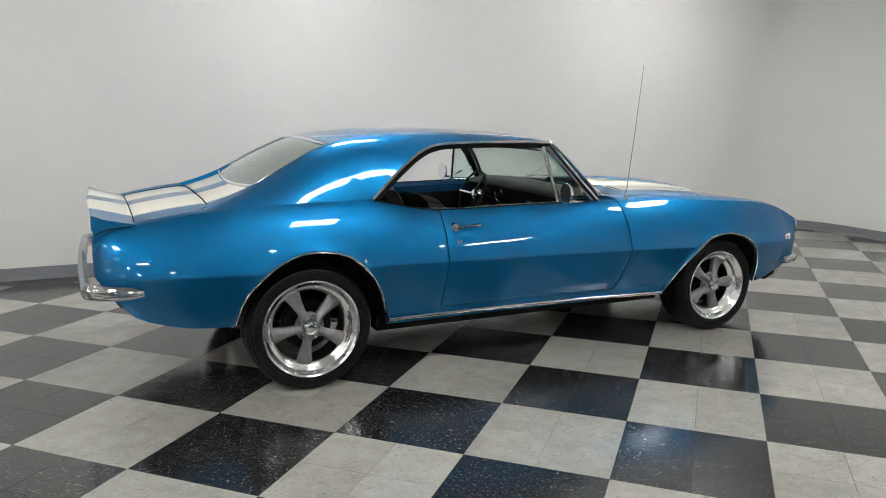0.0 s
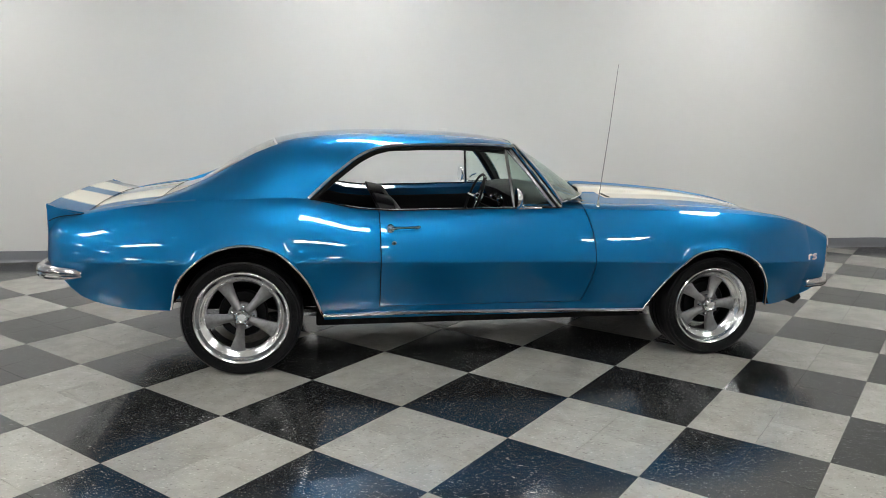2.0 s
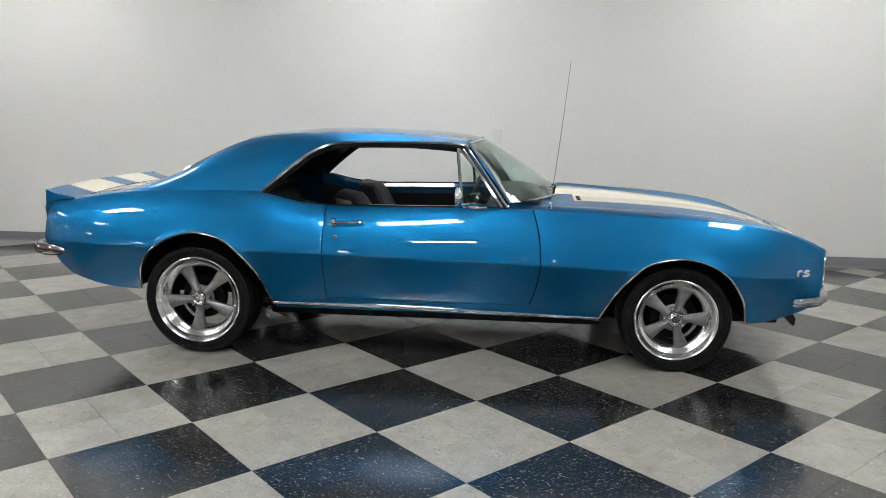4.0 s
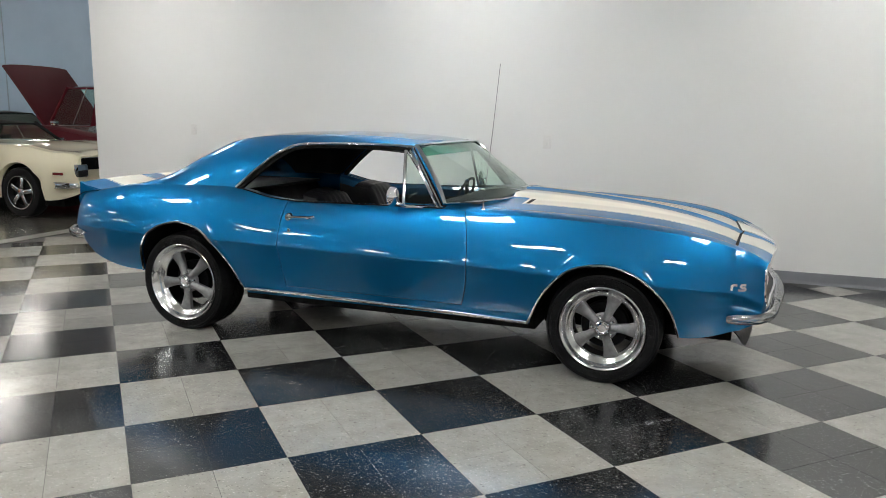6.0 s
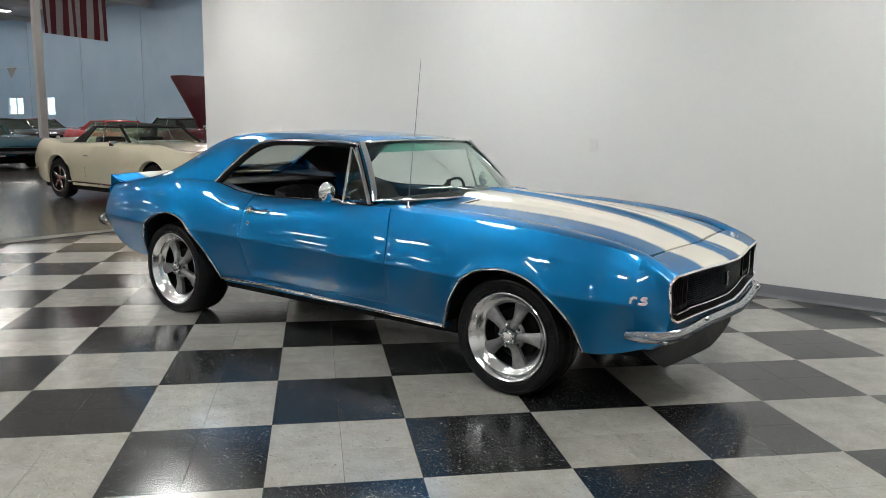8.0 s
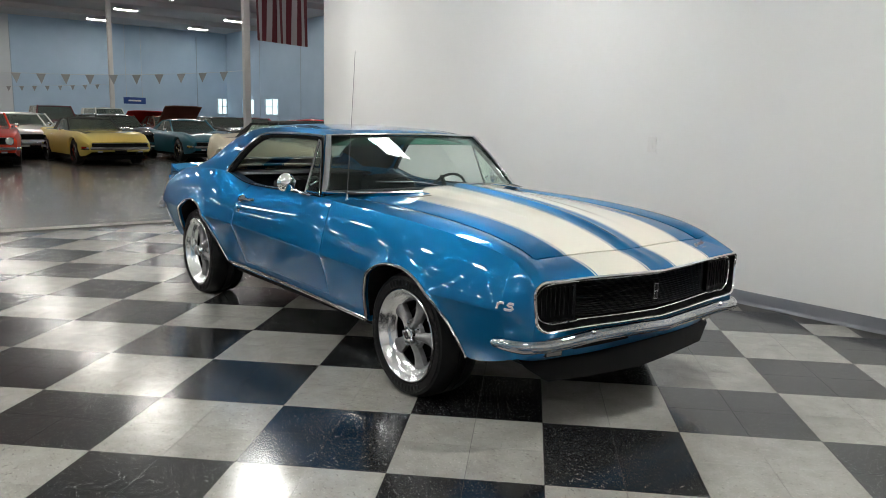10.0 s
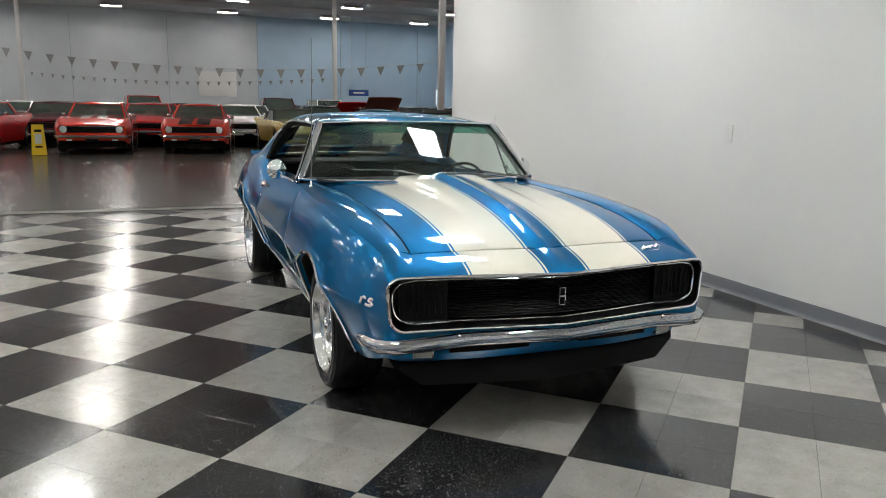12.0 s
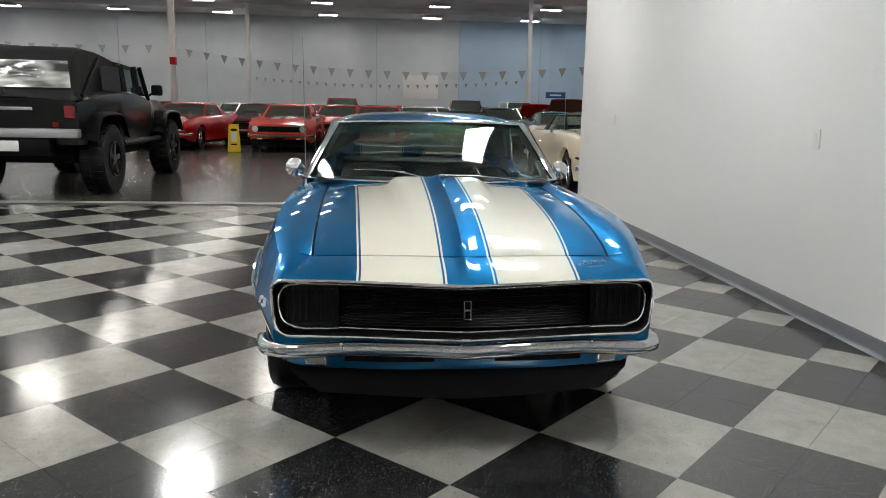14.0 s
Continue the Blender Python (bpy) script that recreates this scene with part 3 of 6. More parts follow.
# behind the wheel the fender starts at the door's curved edge
stations = [("u", k / 8) for k in range(9)] + [("a", p) for p in arch_f] + [("x", x) for x in frange(1.748, FEND_X1, 12)] + [("x", FEND_X1 + .004), ("x", FEND_X1 + .012)]
for kind, q in stations:
    if kind == "u":
        row = []
        for z in heights(.56, .338, ZS(.56)):
            x = lerp(door_front(z) + .0045, ARCH_F[0][0], q)
            zt = z + (ZC(x) - ZC(.56)) * max(0, 1 - abs(z - ZC(.56)) / .25) + (ZS(x) - ZS(.56)) * max(0, (z - .7) / (ZS(.56) - .7))
            row.append(side_point(x, zt))
        top_x = lerp(door_front(ZS(.56)) + .0045, ARCH_F[0][0], q)
    else:
        x, z0 = (q.x, q.z) if kind == "a" else (q, .285 if q < 1.78 else lerp(.285, .335, ((q - 1.78) / .205) ** 1.5))
        row = [side_point(x, z) for z in heights(x, max(z0, .285), ZS(x))]
        if kind == "a":
            for p in row:
                p.y -= flare(q, arch_f) * max(0.0, 1 - (p.z - q.z) / .075) ** 2
        top_x = x
    row += fender_top(top_x)[1:]
    rows.append(row)
both(Geo().panel(rows, (0, 1, 0), flip=True, depth=.02, last=(0, 0, -1)), "front_fender", PAINT)

# doors
rows = []
for u in frange(0, 1, 24):
    row = []
    xm = lerp(-.642, .56, u)
    for zz in heights(xm, .353, ZS(xm)):
        x = lerp(-.642, door_front(zz) - .0015, u)
        row.append(side_point(x, zz))
    rows.append(row)
both(Geo().panel(rows, (0, 1, 0), flip=True, depth=.03), "door", PAINT)

# rear quarters
TAIL_Z = spline([(-2.385, .655), (-2.36, .620), (-2.31, .555), (-2.27, .498), (-2.22, .448), (-2.12, .406), (-1.98, .372), (-1.775, .360)])
rows = []
stations = [("x", x) for x in (-2.385, -2.375, -2.36, -2.34, -2.31, -2.27, -2.22, -2.16)] + [("x", x) for x in frange(-2.10, -1.775, 8)] + [("a", p) for p in arch_r] + [("x", x) for x in frange(-.95, -.648, 10)]
for kind, q in stations:
    if kind == "a":
        x, z0 = q.x, q.z
    else:
        x, z0 = q, (.338 if q > -1.5 else TAIL_Z(q))
    row = [side_point(x, z) for z in heights(x, z0, ZS(x))]
    if kind == "a":
        for p in row:
            p.y -= flare(q, arch_r) * max(0.0, 1 - (p.z - q.z) / .075) ** 2
    rows.append(row)
both(Geo().panel(rows, (0, 1, 0), flip=True, depth=.02), "rear_quarter_panel", PAINT)

# rocker panels under the doors, with their bright moulding
rows = [[side_point(x, z) + Vector((0, .004, 0)) for z in frange(.276, .349, 5)] for x in frange(-.955, .924, 12)]
both(Geo().panel(rows, (0, 1, 0), flip=True, depth=.05), "rocker_panel", PAINT)
pts = [side_point(x, zz) + Vector((0, -.006, 0)) for x, zz in ((-.955, .307), (-.6, .309), (-.2, .305), (.3, .298), (.7, .291), (.924, .287))]
both(Geo().tube(smooth_line(pts, 20), .012, 8, .55), "rocker_moulding", CHROME, "bright chrome rocker moulding")

# chrome lips round the wheel openings
for curve in (arch_f, arch_r):
    pts = [side_point(p.x, p.z) + Vector((0, -.005 - flare(p, curve), 0)) for p in curve]
    both(Geo().tube(pts, .0085, 8, .8, (0, 1, 0)), "wheel_arch_moulding", CHROME, "thin bright wheel opening moulding")
    mid = sum((p.x for p in curve)) / len(curve)
    rows = [[side_point(p.x, p.z) + Vector((0, .012, 0)), Vector((p.x, -.80, p.z + .012)), Vector((p.x, -.50, p.z + .012))] for p in curve]
    both(Geo().grid(rows, flip=True), "wheel_well", MATTE, "dark inner wheel well")
    x0, x1 = curve[0].x, curve[-1].x
    both(Geo().grid([[Vector((p.x, -.50, .29)), Vector((p.x, -.50, p.z + .012))] for p in curve], flip=True), "inner_liner", MATTE)

# hood
hx1 = 1.985


def hood_back(y):
    return .70 - .12 * (abs(y) / HOOD_Y) ** 2


rows = []
ys_ = [HOOD_Y * t for t in (-1, -.95, -.85, -.75, -.65, -.55, -.48, -.44, -.41, -.38, -.34, -.28, -.2, -.12, -.07, -.03, 0, .03, .07, .12, .2, .28, .34, .38, .41, .44, .48, .55, .65, .75, .85, .95, 1)]
for t in frange(0, 1, 40):
    row = []
    for y in ys_:
        xa, xb = hood_back(y), hx1 - .006 + .034 * (1 - abs(y) / HOOD_Y) + .012 * max(0, 1 - abs(y) / .05)
        x = lerp(xa, xb, t)
        row.append(Vector((x, y * (1 - .022 * t) * .991, hood_z(x, y))))
    rows.append(row)
hood = Geo().panel(rows, (0, 0, -1), flip=False, depth=.02).part("hood", STRIPED, car, "blue hood with two cream stripes and a raised centre")

rows = [[Vector((hood_back(y) - .002, y, hood_z(hood_back(y), y) - .010)), Vector((hood_back(y) - .004, y, .905))] for y in frange(-.27, .27, 24)]
Geo().grid(rows, flip=True).part("hood_rear_opening", MATTE, car, "dark opening at the rear of the raised hood")

# nose: from the hood's front edge and the fenders to the grille frame
def frame_x(y):
    return spline([(0, 2.218), (.2, 2.205), (.45, 2.176), (.6, 2.162), (.70, 2.150), (.73, 2.140), (.75, 2.130)])(abs(y))


def grille_loop(scale_y, top, bottom, rb=.075):
    """Half outline of the grille opening, from the top centre round to the bottom centre."""
    w = scale_y
    pts = []
    rt = .05
    for t in frange(0, 1, 14):
        pts.append((t * (w - rt), top - .010 * (1 - t) ** 2))
    pts += [(w - rt + rt * math.sin(a), top - rt + rt * math.cos(a)) for a in (radians(15 * k) for k in range(1, 7))]
    pts += [(lerp(w, w - .008, t), lerp(top - rt, bottom + rb, t)) for t in (.33, .66, 1)]
    pts += [(w - .008 - rb + rb * math.cos(a), bottom + rb - rb * math.sin(a)) for a in (radians(15 * k) for k in range(1, 7))]
    pts += [(t * (w - .008 - rb), bottom - .008 * (1 - t) ** 2) for t in frange(1, 0, 14)[1:]]
    return pts


def corner_z(q):
    """Height on the fender's front edge from which the nose starts, for a step of its outline."""
    t = (q - 20) / 9
    return lerp(ZS(FEND_X1), .50, t * 3) if t < 1 / 3 else lerp(.50, .335, (t - 1 / 3) * 1.5)


def nose_front(y, z):
    """Front face of the nose, set back a little behind the bumper."""
    return frame_x(y) - .012 * min(1.0, max(0.0, (.520 - z) / .08))


loop_b = grille_loop(.747, .706, .420, .030)
NB = len(loop_b)
loop_a = []
for k, (y, z) in enumerate(loop_b):
    if k <= 14:
        ya = y / loop_b[14][0] * .604
        loop_a.append(Vector((hx1 + .009 + .034 * (1 - ya / HOOD_Y) + .012 * max(0, 1 - ya / .05), ya, hood_z(hx1 + .009 + .034 * (1 - ya / HOOD_Y), ya))))
    elif k <= 20:
        t = (k - 14) / 6
        tp = fender_top(FEND_X1)
        q = tp[int(round((1 - t) * 8))]
        loop_a.append(Vector((FEND_X1, -q.y, q.z)))
    elif k <= 29:
        zz = corner_z(k)
        loop_a.append(Vector((FEND_X1, side_y(FEND_X1, zz), zz)))
    else:
        t = (k - 29) / (NB - 1 - 29)
        zz = lerp(.335, .36, min(1, t * 3))
        loop_a.append(Vector((lerp(FEND_X1, 2.02, min(1, t * 1.5)), side_y(FEND_X1, .335) * (1 - t), zz)))
rows = []
FINE = 4
for step in range((NB - 1) * FINE + 1):
    k, f = divmod(step, FINE)
    k2, f = min(k + 1, NB - 1), f / FINE
    q = k + f
    y, z = lerp(loop_b[k][0], loop_b[k2][0], f), lerp(loop_b[k][1], loop_b[k2][1], f)
    a = lerp(loop_a[k], loop_a[k2], f)
    if 20 < q <= 29:
        zz = corner_z(q)
        a = Vector((FEND_X1, side_y(FEND_X1, zz), zz))
    a = a + Vector((-.001, 0, 0))
    b = Vector((nose_front(y, z), y, z))
    up = min(1.0, max(0.0, (q - 13) / 6))
    c = Vector((lerp(a.x, b.x, .74), lerp(a.y, b.y, lerp(.40, .68, up)), lerp(a.z, b.z, lerp(.44, .40, up))))
    rows.append([a * (1 - t) ** 2 + c * 2 * t * (1 - t) + b * t * t for t in frange(0, 1, 14)])
NOSE = [p for r in rows for p in r]
full = [[Vector((p.x, -p.y, p.z)) for p in r] for r in rows[::-1]] + rows[1:]
Geo().grid(full, flip=False).part("nose_panel", STRIPED, car, "blue nose panel with cream stripes round the grille")

low = grille_loop(.743, .704, .490, .058)[20:]
rows = [[Vector((frame_x(y) - .001, y, z)), Vector((nose_front(*b) - .001, b[0], b[1]))] for (y, z), b in zip(low, loop_b[20:])]
full = [[Vector((p.x, -p.y, p.z)) for p in r] for r in rows] + rows[::-1][1:]
Geo().grid(full, flip=False).part("lower_nose_panel", PAINT, car, "blue strip between grille and bumper")

# grille: bright rims, dark recess, slats, lamp doors and a small emblem
def frame_ring(w, top, bottom, back, r, mat, name, label):
    half = grille_loop(w, top, bottom, .058)
    pts = [Vector((frame_x(y) - back, y, z)) for y, z in half]
    ring = [Vector((p.x, -p.y, p.z)) for p in pts[::-1]] + pts[1:-1]
    return Geo().tube(ring, r, 8, 1.0, (1, 0, 0), closed=True).part(name, mat, car, label)


frame_ring(.744, .704, .490, -.001, .0068, CHROME, "grille_rim", "thin bright rim round the grille opening")
half = grille_loop(.740, .700, .494, .058)
rows = []
for y, z in half:
    x = frame_x(y)
    rows.append([Vector((x, y, z)), Vector((x - .05, y * .975, lerp(z, .6, .09))), Vector((x - .11, y * .96, lerp(z, .6, .14)))])
full = [[Vector((p.x, -p.y, p.z)) for p in r] for r in rows[::-1]] + rows[1:]
Geo().grid(full, flip=True).part("grille_surround", BLACK, car, "satin black grille surround")
back_rows = [[Vector((frame_x(y) - .105, y, z)) for z in frange(.488, .705, 4)] for y in frange(-.73, .73, 24)]
Geo().grid(back_rows, flip=True).part("grille_back", MATTE, car)
for k in range(15):
    z = .528 + k * .0108
    pts = [Vector((frame_x(y) - .045 - .02 * (1 if abs(y) > .47 else 0), y, z - .004 * (1 - (y / .49) ** 2))) for y in frange(-.487, .487, 20)]
    Geo().tube(pts, .0032, 6, 1.6).part("grille_slat", BLACK, car)
for s in (-1, 1):
    rows = []
    for y in frange(.494, .706, 10):
        zt, zb = (.684, .520) if y < .64 else (.684 - .9 * (y - .64) ** 2 * 3, .520 + .9 * (y - .64) ** 2 * 6)
        rows.append([Vector((frame_x(y) - .043 + .004 * (1 if int(y * 90) % 3 else 0), s * y, lerp(zb, zt, t))) for t in frange(0, 1, 6)])
    door = Geo().solid(rows, (-.02, 0, 0), flip=s < 0).outward().part("headlamp_cover", BLACK, car, "black ribbed cover over a headlamp")
    for yy in frange(.515, .690, 7):
        Geo().tube([(frame_x(yy) - .037, s * yy, .545), (frame_x(yy) - .037, s * yy, .668)], .004, 6).part("rib", BLACK, door)
    ring = [(.492, .688), (.56, .688), (.65, .686), (.694, .674), (.718, .638), (.718, .590), (.700, .540), (.655, .518), (.56, .514), (.492, .514)]
    pts = [Vector((frame_x(y) - .030, s * y, z)) for y, z in ring]
    Geo().tube(smooth_line(pts, 40), .0048, 6, 1.0, (1, 0, 0)).part("headlamp_trim", CHROME, door, "thin bright trim line")
for z in (.515, .688):
    pts = [Vector((frame_x(y) - .034, y, z - .010 * (1 - abs(y) / .49))) for y in frange(-.490, .490, 24)]
    Geo().tube(pts, .0045, 6).part("grille_moulding", CHROME, car, "thin bright grille moulding")
em = Geo().box(2.172, 2.184, -.012, .012, .556, .628, .002)
emblem = em.part("grille_emblem", BLACK, car, "small grey emblem in the grille")
g = Geo()
for y in (-.013, .013):
    g.tube([(2.184, y, .556), (2.184, y, .628)], .002, 6)
for z in (.556, .590, .594, .628):
    g.tube([(2.184, -.013, z), (2.184, .013, z)], .002, 6)
g.part("emblem_outline", POLISHED, emblem)

# front bumper: a slim blade with a point in the middle and wrapped ends
def bumper_x(y):
    return spline([(0, 2.262), (.2, 2.252), (.4, 2.230), (.55, 2.210), (.65, 2.192), (.73, 2.158), (.785, 2.09)])(abs(y))


path = [(bumper_x(y), y) for y in frange(-.745, .745, 44)]
ends = [(2.118, .778), (2.072, .797), (2.020, .808), (1.972, .814), (1.962, .815)]
path = [(x, -y) for x, y in ends[::-1]] + path + ends
prof = [(-.034, .024), (-.012, .030), (.004, .025), (.012, .012), (.014, -.004), (.009, -.018), (-.004, -.028), (-.034, -.026)]
rows = []
for k, (x, y) in enumerate(path):
    a, b = Vector(path[max(k - 1, 0)]), Vector(path[min(k + 1, len(path) - 1)])
    d = (b - a).normalized()
    nx, ny = d.y, -d.x
    e = min(k, len(path) - 1 - k)
    sc = (.55, .86, .97, 1.0)[e] if e < 4 else 1.0
    zc = .456 - .008 * (1 - min(1, abs(y) / .2)) - .030 * max(0, (abs(y) - .45) / .36)
    rows.append([Vector((x + nx * (o if e > 3 else o * .9), y + ny * o, zc + w * sc)) for o, w in prof])
bumper = Geo().solid(rows, (0, 0, 0)).outward().part("front_bumper", CHROME, car, "chrome front bumper blade", sharp=50)
for s in (-1, 1):
    g = Geo()
    g.lathe([(0.012, 0.0), (.011, .006), (.006, .0095), (0, .011)], (bumper_x(.478) + .006, s * .478, .478), "X", 12)
    g.part("bumper_bolt", CHROME, bumper)

# valance, parking lamps and chin spoiler
plan = smooth_line([(1.958, .792, 0), (2.005, .772, 0), (2.055, .725, 0), (2.088, .62, 0), (2.118, .40, 0), (2.130, 0, 0)], 24)
plan = [Vector((p.x, -p.y, 0)) for p in plan] + plan[-2::-1]
rows = []
for p in plan:
    w = (abs(p.y) / .792) ** 3
    row = []
    for d, z in ((-.004, .462), (0.0, .44), (.006, .40), (.024, .365), (.050, .342), (.10, .325)):
        z += .020 * w * (1 if z < .35 else 0) - .022 * (1 - w) * (1 if z < .35 else 0)
        fit_y = 1 - w * (1 - (side_y(1.98, z) - .002) / .792)
        row.append(Vector((p.x - d * (1 - w), p.y * fit_y, z)))
    rows.append(row)
Geo().grid(rows, flip=False).part("front_valance", PAINT, car, "blue valance under the front bumper")
for s in (-1, 1):
    rows = [[Vector((spline([(0, 2.136), (.3, 2.131), (.5, 2.112)])(y) + .0, s * y, z)) for z in frange(.372, .405, 3)] for y in frange(.12, .47, 8)]
    Geo().solid(rows, (-.03, 0, 0), flip=s < 0).outward().part("valance_opening", MATTE, car, "dark air opening")
    lamp = Geo().box(-.03, .012, -.043, .043, -.021, .021, .004, pose(2.092, s * .580, .375, 0, 8, s * 14)).part("parking_lamp", CHROME, car, "rectangular parking lamp in a bright bezel")
    Geo().box(.010, .0155, -.036, .036, -.015, .015, .002, pose(2.092, s * .580, .375, 0, 8, s * 14)).part("lens", PARK_LENS, lamp)
rows = []
for y in frange(-1, 1, 40):
    q = abs(y)
    x = 2.135 - .05 * q ** 1.5
    rows.append([Vector((x - .075, y * .700, .335)), Vector((x - .05, y * .685, .305)), Vector((x - .02, y * .59, .235 + .004 * q)), Vector((x - .014, y * .572, .210 + .020 * q))])
Geo().solid(rows, (-.012, 0, .004), flip=False).outward().part("chin_spoiler", BLACK, car, "satin black chin spoiler")

# cowl behind the hood
rows = []
for y in frange(-.70, .70, 24):
    xa = .42 + .30 * (1 - (y / .745) ** 2)
    xb = hood_back(min(abs(y), HOOD_Y)) - .004
    xb = xb if abs(y) < HOOD_Y else xb
    rows.append([Vector((min(xa, xb - .02), y, .925 + .008 * (1 - (y / .7) ** 2))), Vector((lerp(min(xa, xb - .02), xb, .5), y, .918)), Vector((xb, y, .905 if abs(y) > .3 else .915))])
Geo().grid(rows, flip=False).part("cowl_panel", PAINT, car, "blue cowl under the wipers")
# corner fills between cowl, hood edge and fender
rows = [[Vector((x, -YS(x), ZS(x))), Vector((x, -.69, ZS(x) + .012)), Vector((x, -.60, .912))] for x in frange(.40, .62, 6)]
both(Geo().grid(rows, flip=True), "cowl_corner", PAINT)
rows = [[Vector((x, -(HOOD_Y * (1 - .022 * min(max((x - .60) / 1.385, 0), 1)) + d), hood_z(x, HOOD_Y) - .007)) for d in (-.016, .012)] for x in frange(.6, 1.985, 16)]
both(Geo().grid(rows, flip=True), "hood_channel", MATTE)
rows = [[Vector((x + .034 * (1 - abs(y) / HOOD_Y) + .012 * max(0, 1 - abs(y) / .05), y, hood_z(1.987 + .034 * (1 - abs(y) / HOOD_Y), y) - d)) for x, d in ((1.966, .008), (1.999, .011))] for y in frange(-.608, .608, 30)]
Geo().grid(rows, flip=True).part("hood_front_gap", MATTE, car)

# ---- roof, pillars and glass ----
ROOF_C = spline([(-1.26, 1.250), (-1.12, 1.280), (-.9, 1.304), (-.61, 1.314), (-.32, 1.310), (-.03, 1.296), (.12, 1.279), (.22, 1.258)])
UY = spline([(-1.86, .60), (-1.72, .560), (-1.6, .535), (-1.4, .515), (-1.2, .495), (-1.0, .478), (-.6, .462), (0, .455), (.16, .45)])
UZ = spline([(-1.86, .945), (-1.72, .992), (-1.6, 1.045), (-1.5, 1.098), (-1.4, 1.150), (-1.3, 1.200), (-1.2, 1.238), (-1.1, 1.262), (-1.0, 1.275), (-.8, 1.288), (-.6, 1.294), (-.3, 1.291), (0, 1.276), (.1, 1.266), (.17, 1.254)])
WIN_TOP = [(-1.03, .736, .956), (-.86, .690, 1.102), (-.74, .658, 1.186), (-.66, .640, 1.222), (-.58, .630, 1.237), (-.45, .623, 1.243), (-.2, .617, 1.246), (.05, .612, 1.243), (.15, .608, 1.237)]
WY = spline([(x, y) for x, y, z in WIN_TOP])
WZ = spline([(x, z) for x, y, z in WIN_TOP])

low = smooth_line([(x, -YS(x) + .004, ZS(x) - .004) for x in frange(-1.86, -1.03, 12)], 24)[:-1] + smooth_line([(-1.03, -WY(-1.03), WZ(-1.03))] + [(x, -WY(x), WZ(x)) for x in frange(-.95, -.54, 8)], 18)
upx = [lerp(-1.86, -1.12, (k / 24) ** .9) for k in range(24)] + [lerp(-1.12, -.50, k / 18) for k in range(19)]
low += [Vector((x, -WY(x), WZ(x))) for x in frange(-.50, .155, 16)]
upx += frange(-.46, .160, 16)
rows = []
for L, ux in zip(low, upx):
    U = Vector((ux, -UY(ux), UZ(ux)))
    flat = min(1.0, max(0.0, (-.60 - L.x) / .35))
    K = Vector((lerp(U.x, L.x, .35), lerp(U.y, L.y, lerp(.42, .64, flat)), lerp(U.z, L.z, lerp(.10, .13, flat))))
    rows.append([L * (1 - t) ** 2 + K * 2 * t * (1 - t) + U * t * t for t in frange(0, 1, 12)])
both(Geo().grid(rows, flip=True), "roof_side", PAINT)
rows = []
for x in frange(0, 1, 26):
    row = []
    for y in frange(-1, 1, 20):
        xa = -1.245 + .04 * y * y
        xb = .215 - .055 * y * y
        xx = lerp(xa, xb, x)
        uy, uz = UY(xx), UZ(xx)
        row.append(Vector((xx, y * uy, lerp(max(ROOF_C(xx), uz), uz, abs(y) ** 2.2))))
    rows.append(row)
Geo().panel(rows, (0, 0, -1), flip=True, depth=.012).part("roof_panel", PAINT, car, "plain blue metallic roof")

# rear window and its bright rim
def rear_glass(v, y):
    """v: 0 at the top, 1 at the base; y from -1 to 1."""
    x = lerp(-1.235 + .035 * y * y, -1.660 + .05 * y * y, v)
    yy = y * lerp(UY(-1.22) - .015, .545, v)
    zc = lerp(1.254, 1.010, v) + .045 * v * (1 - v) * 2
    return Vector((x, yy, lerp(zc, lerp(1.232, 1.028, v) + .02 * v * (1 - v) * 2, y * y)))


rows = [[rear_glass(v, y) for y in frange(-1, 1, 16)] for v in frange(0, 1, 12)]
pane = Geo().solid(rows, (.002, 0, -.004), flip=False).outward().part("rear_window", DARK_GLASS, car, "smoky curved rear window")
pane.visible_shadow = False
ring = [rear_glass(0, y) for y in frange(-1, 1, 16)] + [rear_glass(v, 1) for v in frange(0, 1, 10)[1:]] + [rear_glass(1, y) for y in frange(1, -1, 16)[1:]] + [rear_glass(v, -1) for v in frange(1, 0, 10)[1:-1]]
Geo().tube(ring, .011, 8, .6, (0, 0, 1), closed=True).part("rear_window_trim", CHROME, car, "bright rear window trim")
# panel from the rear window down to the boot lid, and beside the lid
DECK_Y = .60
DZE = spline([(-2.36, .842), (-2.2, .880), (-2.0, .915), (-1.8, .938), (-1.6, .953)])
DZC = spline([(-2.36, .866), (-2.2, .902), (-2.0, .936), (-1.8, .957), (-1.6, .97)])


def deck_z(x, y):
    return lerp(DZC(x), DZE(x), min(1.15, abs(y) / DECK_Y) ** 2.4)


rows = []
for y in frange(-1, 1, 24):
    g0 = rear_glass(1, y)
    w = y * .60
    rows.append([g0 + Vector((.01, 0, -.006)), Vector((lerp(g0.x, -1.838, .5), lerp(g0.y, w, .5), lerp(g0.z, deck_z(-1.838, w), .60))), Vector((-1.838, w, deck_z(-1.838, w)))])
Geo().grid(rows, flip=True).part("rear_deck_panel", STRIPED, car, "blue panel with cream stripes under the rear window")
rows = []
for x in frange(-2.36, -1.62, 20):
    ys, zs = YS(x), ZS(x)
    if x < -1.845:
        yi, zi = DECK_Y + .003, deck_z(x, DECK_Y)
    else:
        q = (x + 1.845) / .225
        yi, zi = lerp(DECK_Y + .003, .548, q), lerp(deck_z(-1.845, DECK_Y), 1.012, q ** 1.5)
    rows.append([Vector((x, -lerp(ys, yi, t), lerp(zs, zi, t) + .010 * math.sin(math.pi * t))) for t in frange(0, 1, 6)])
both(Geo().grid(rows, flip=True), "quarter_top", PAINT)
rows = []
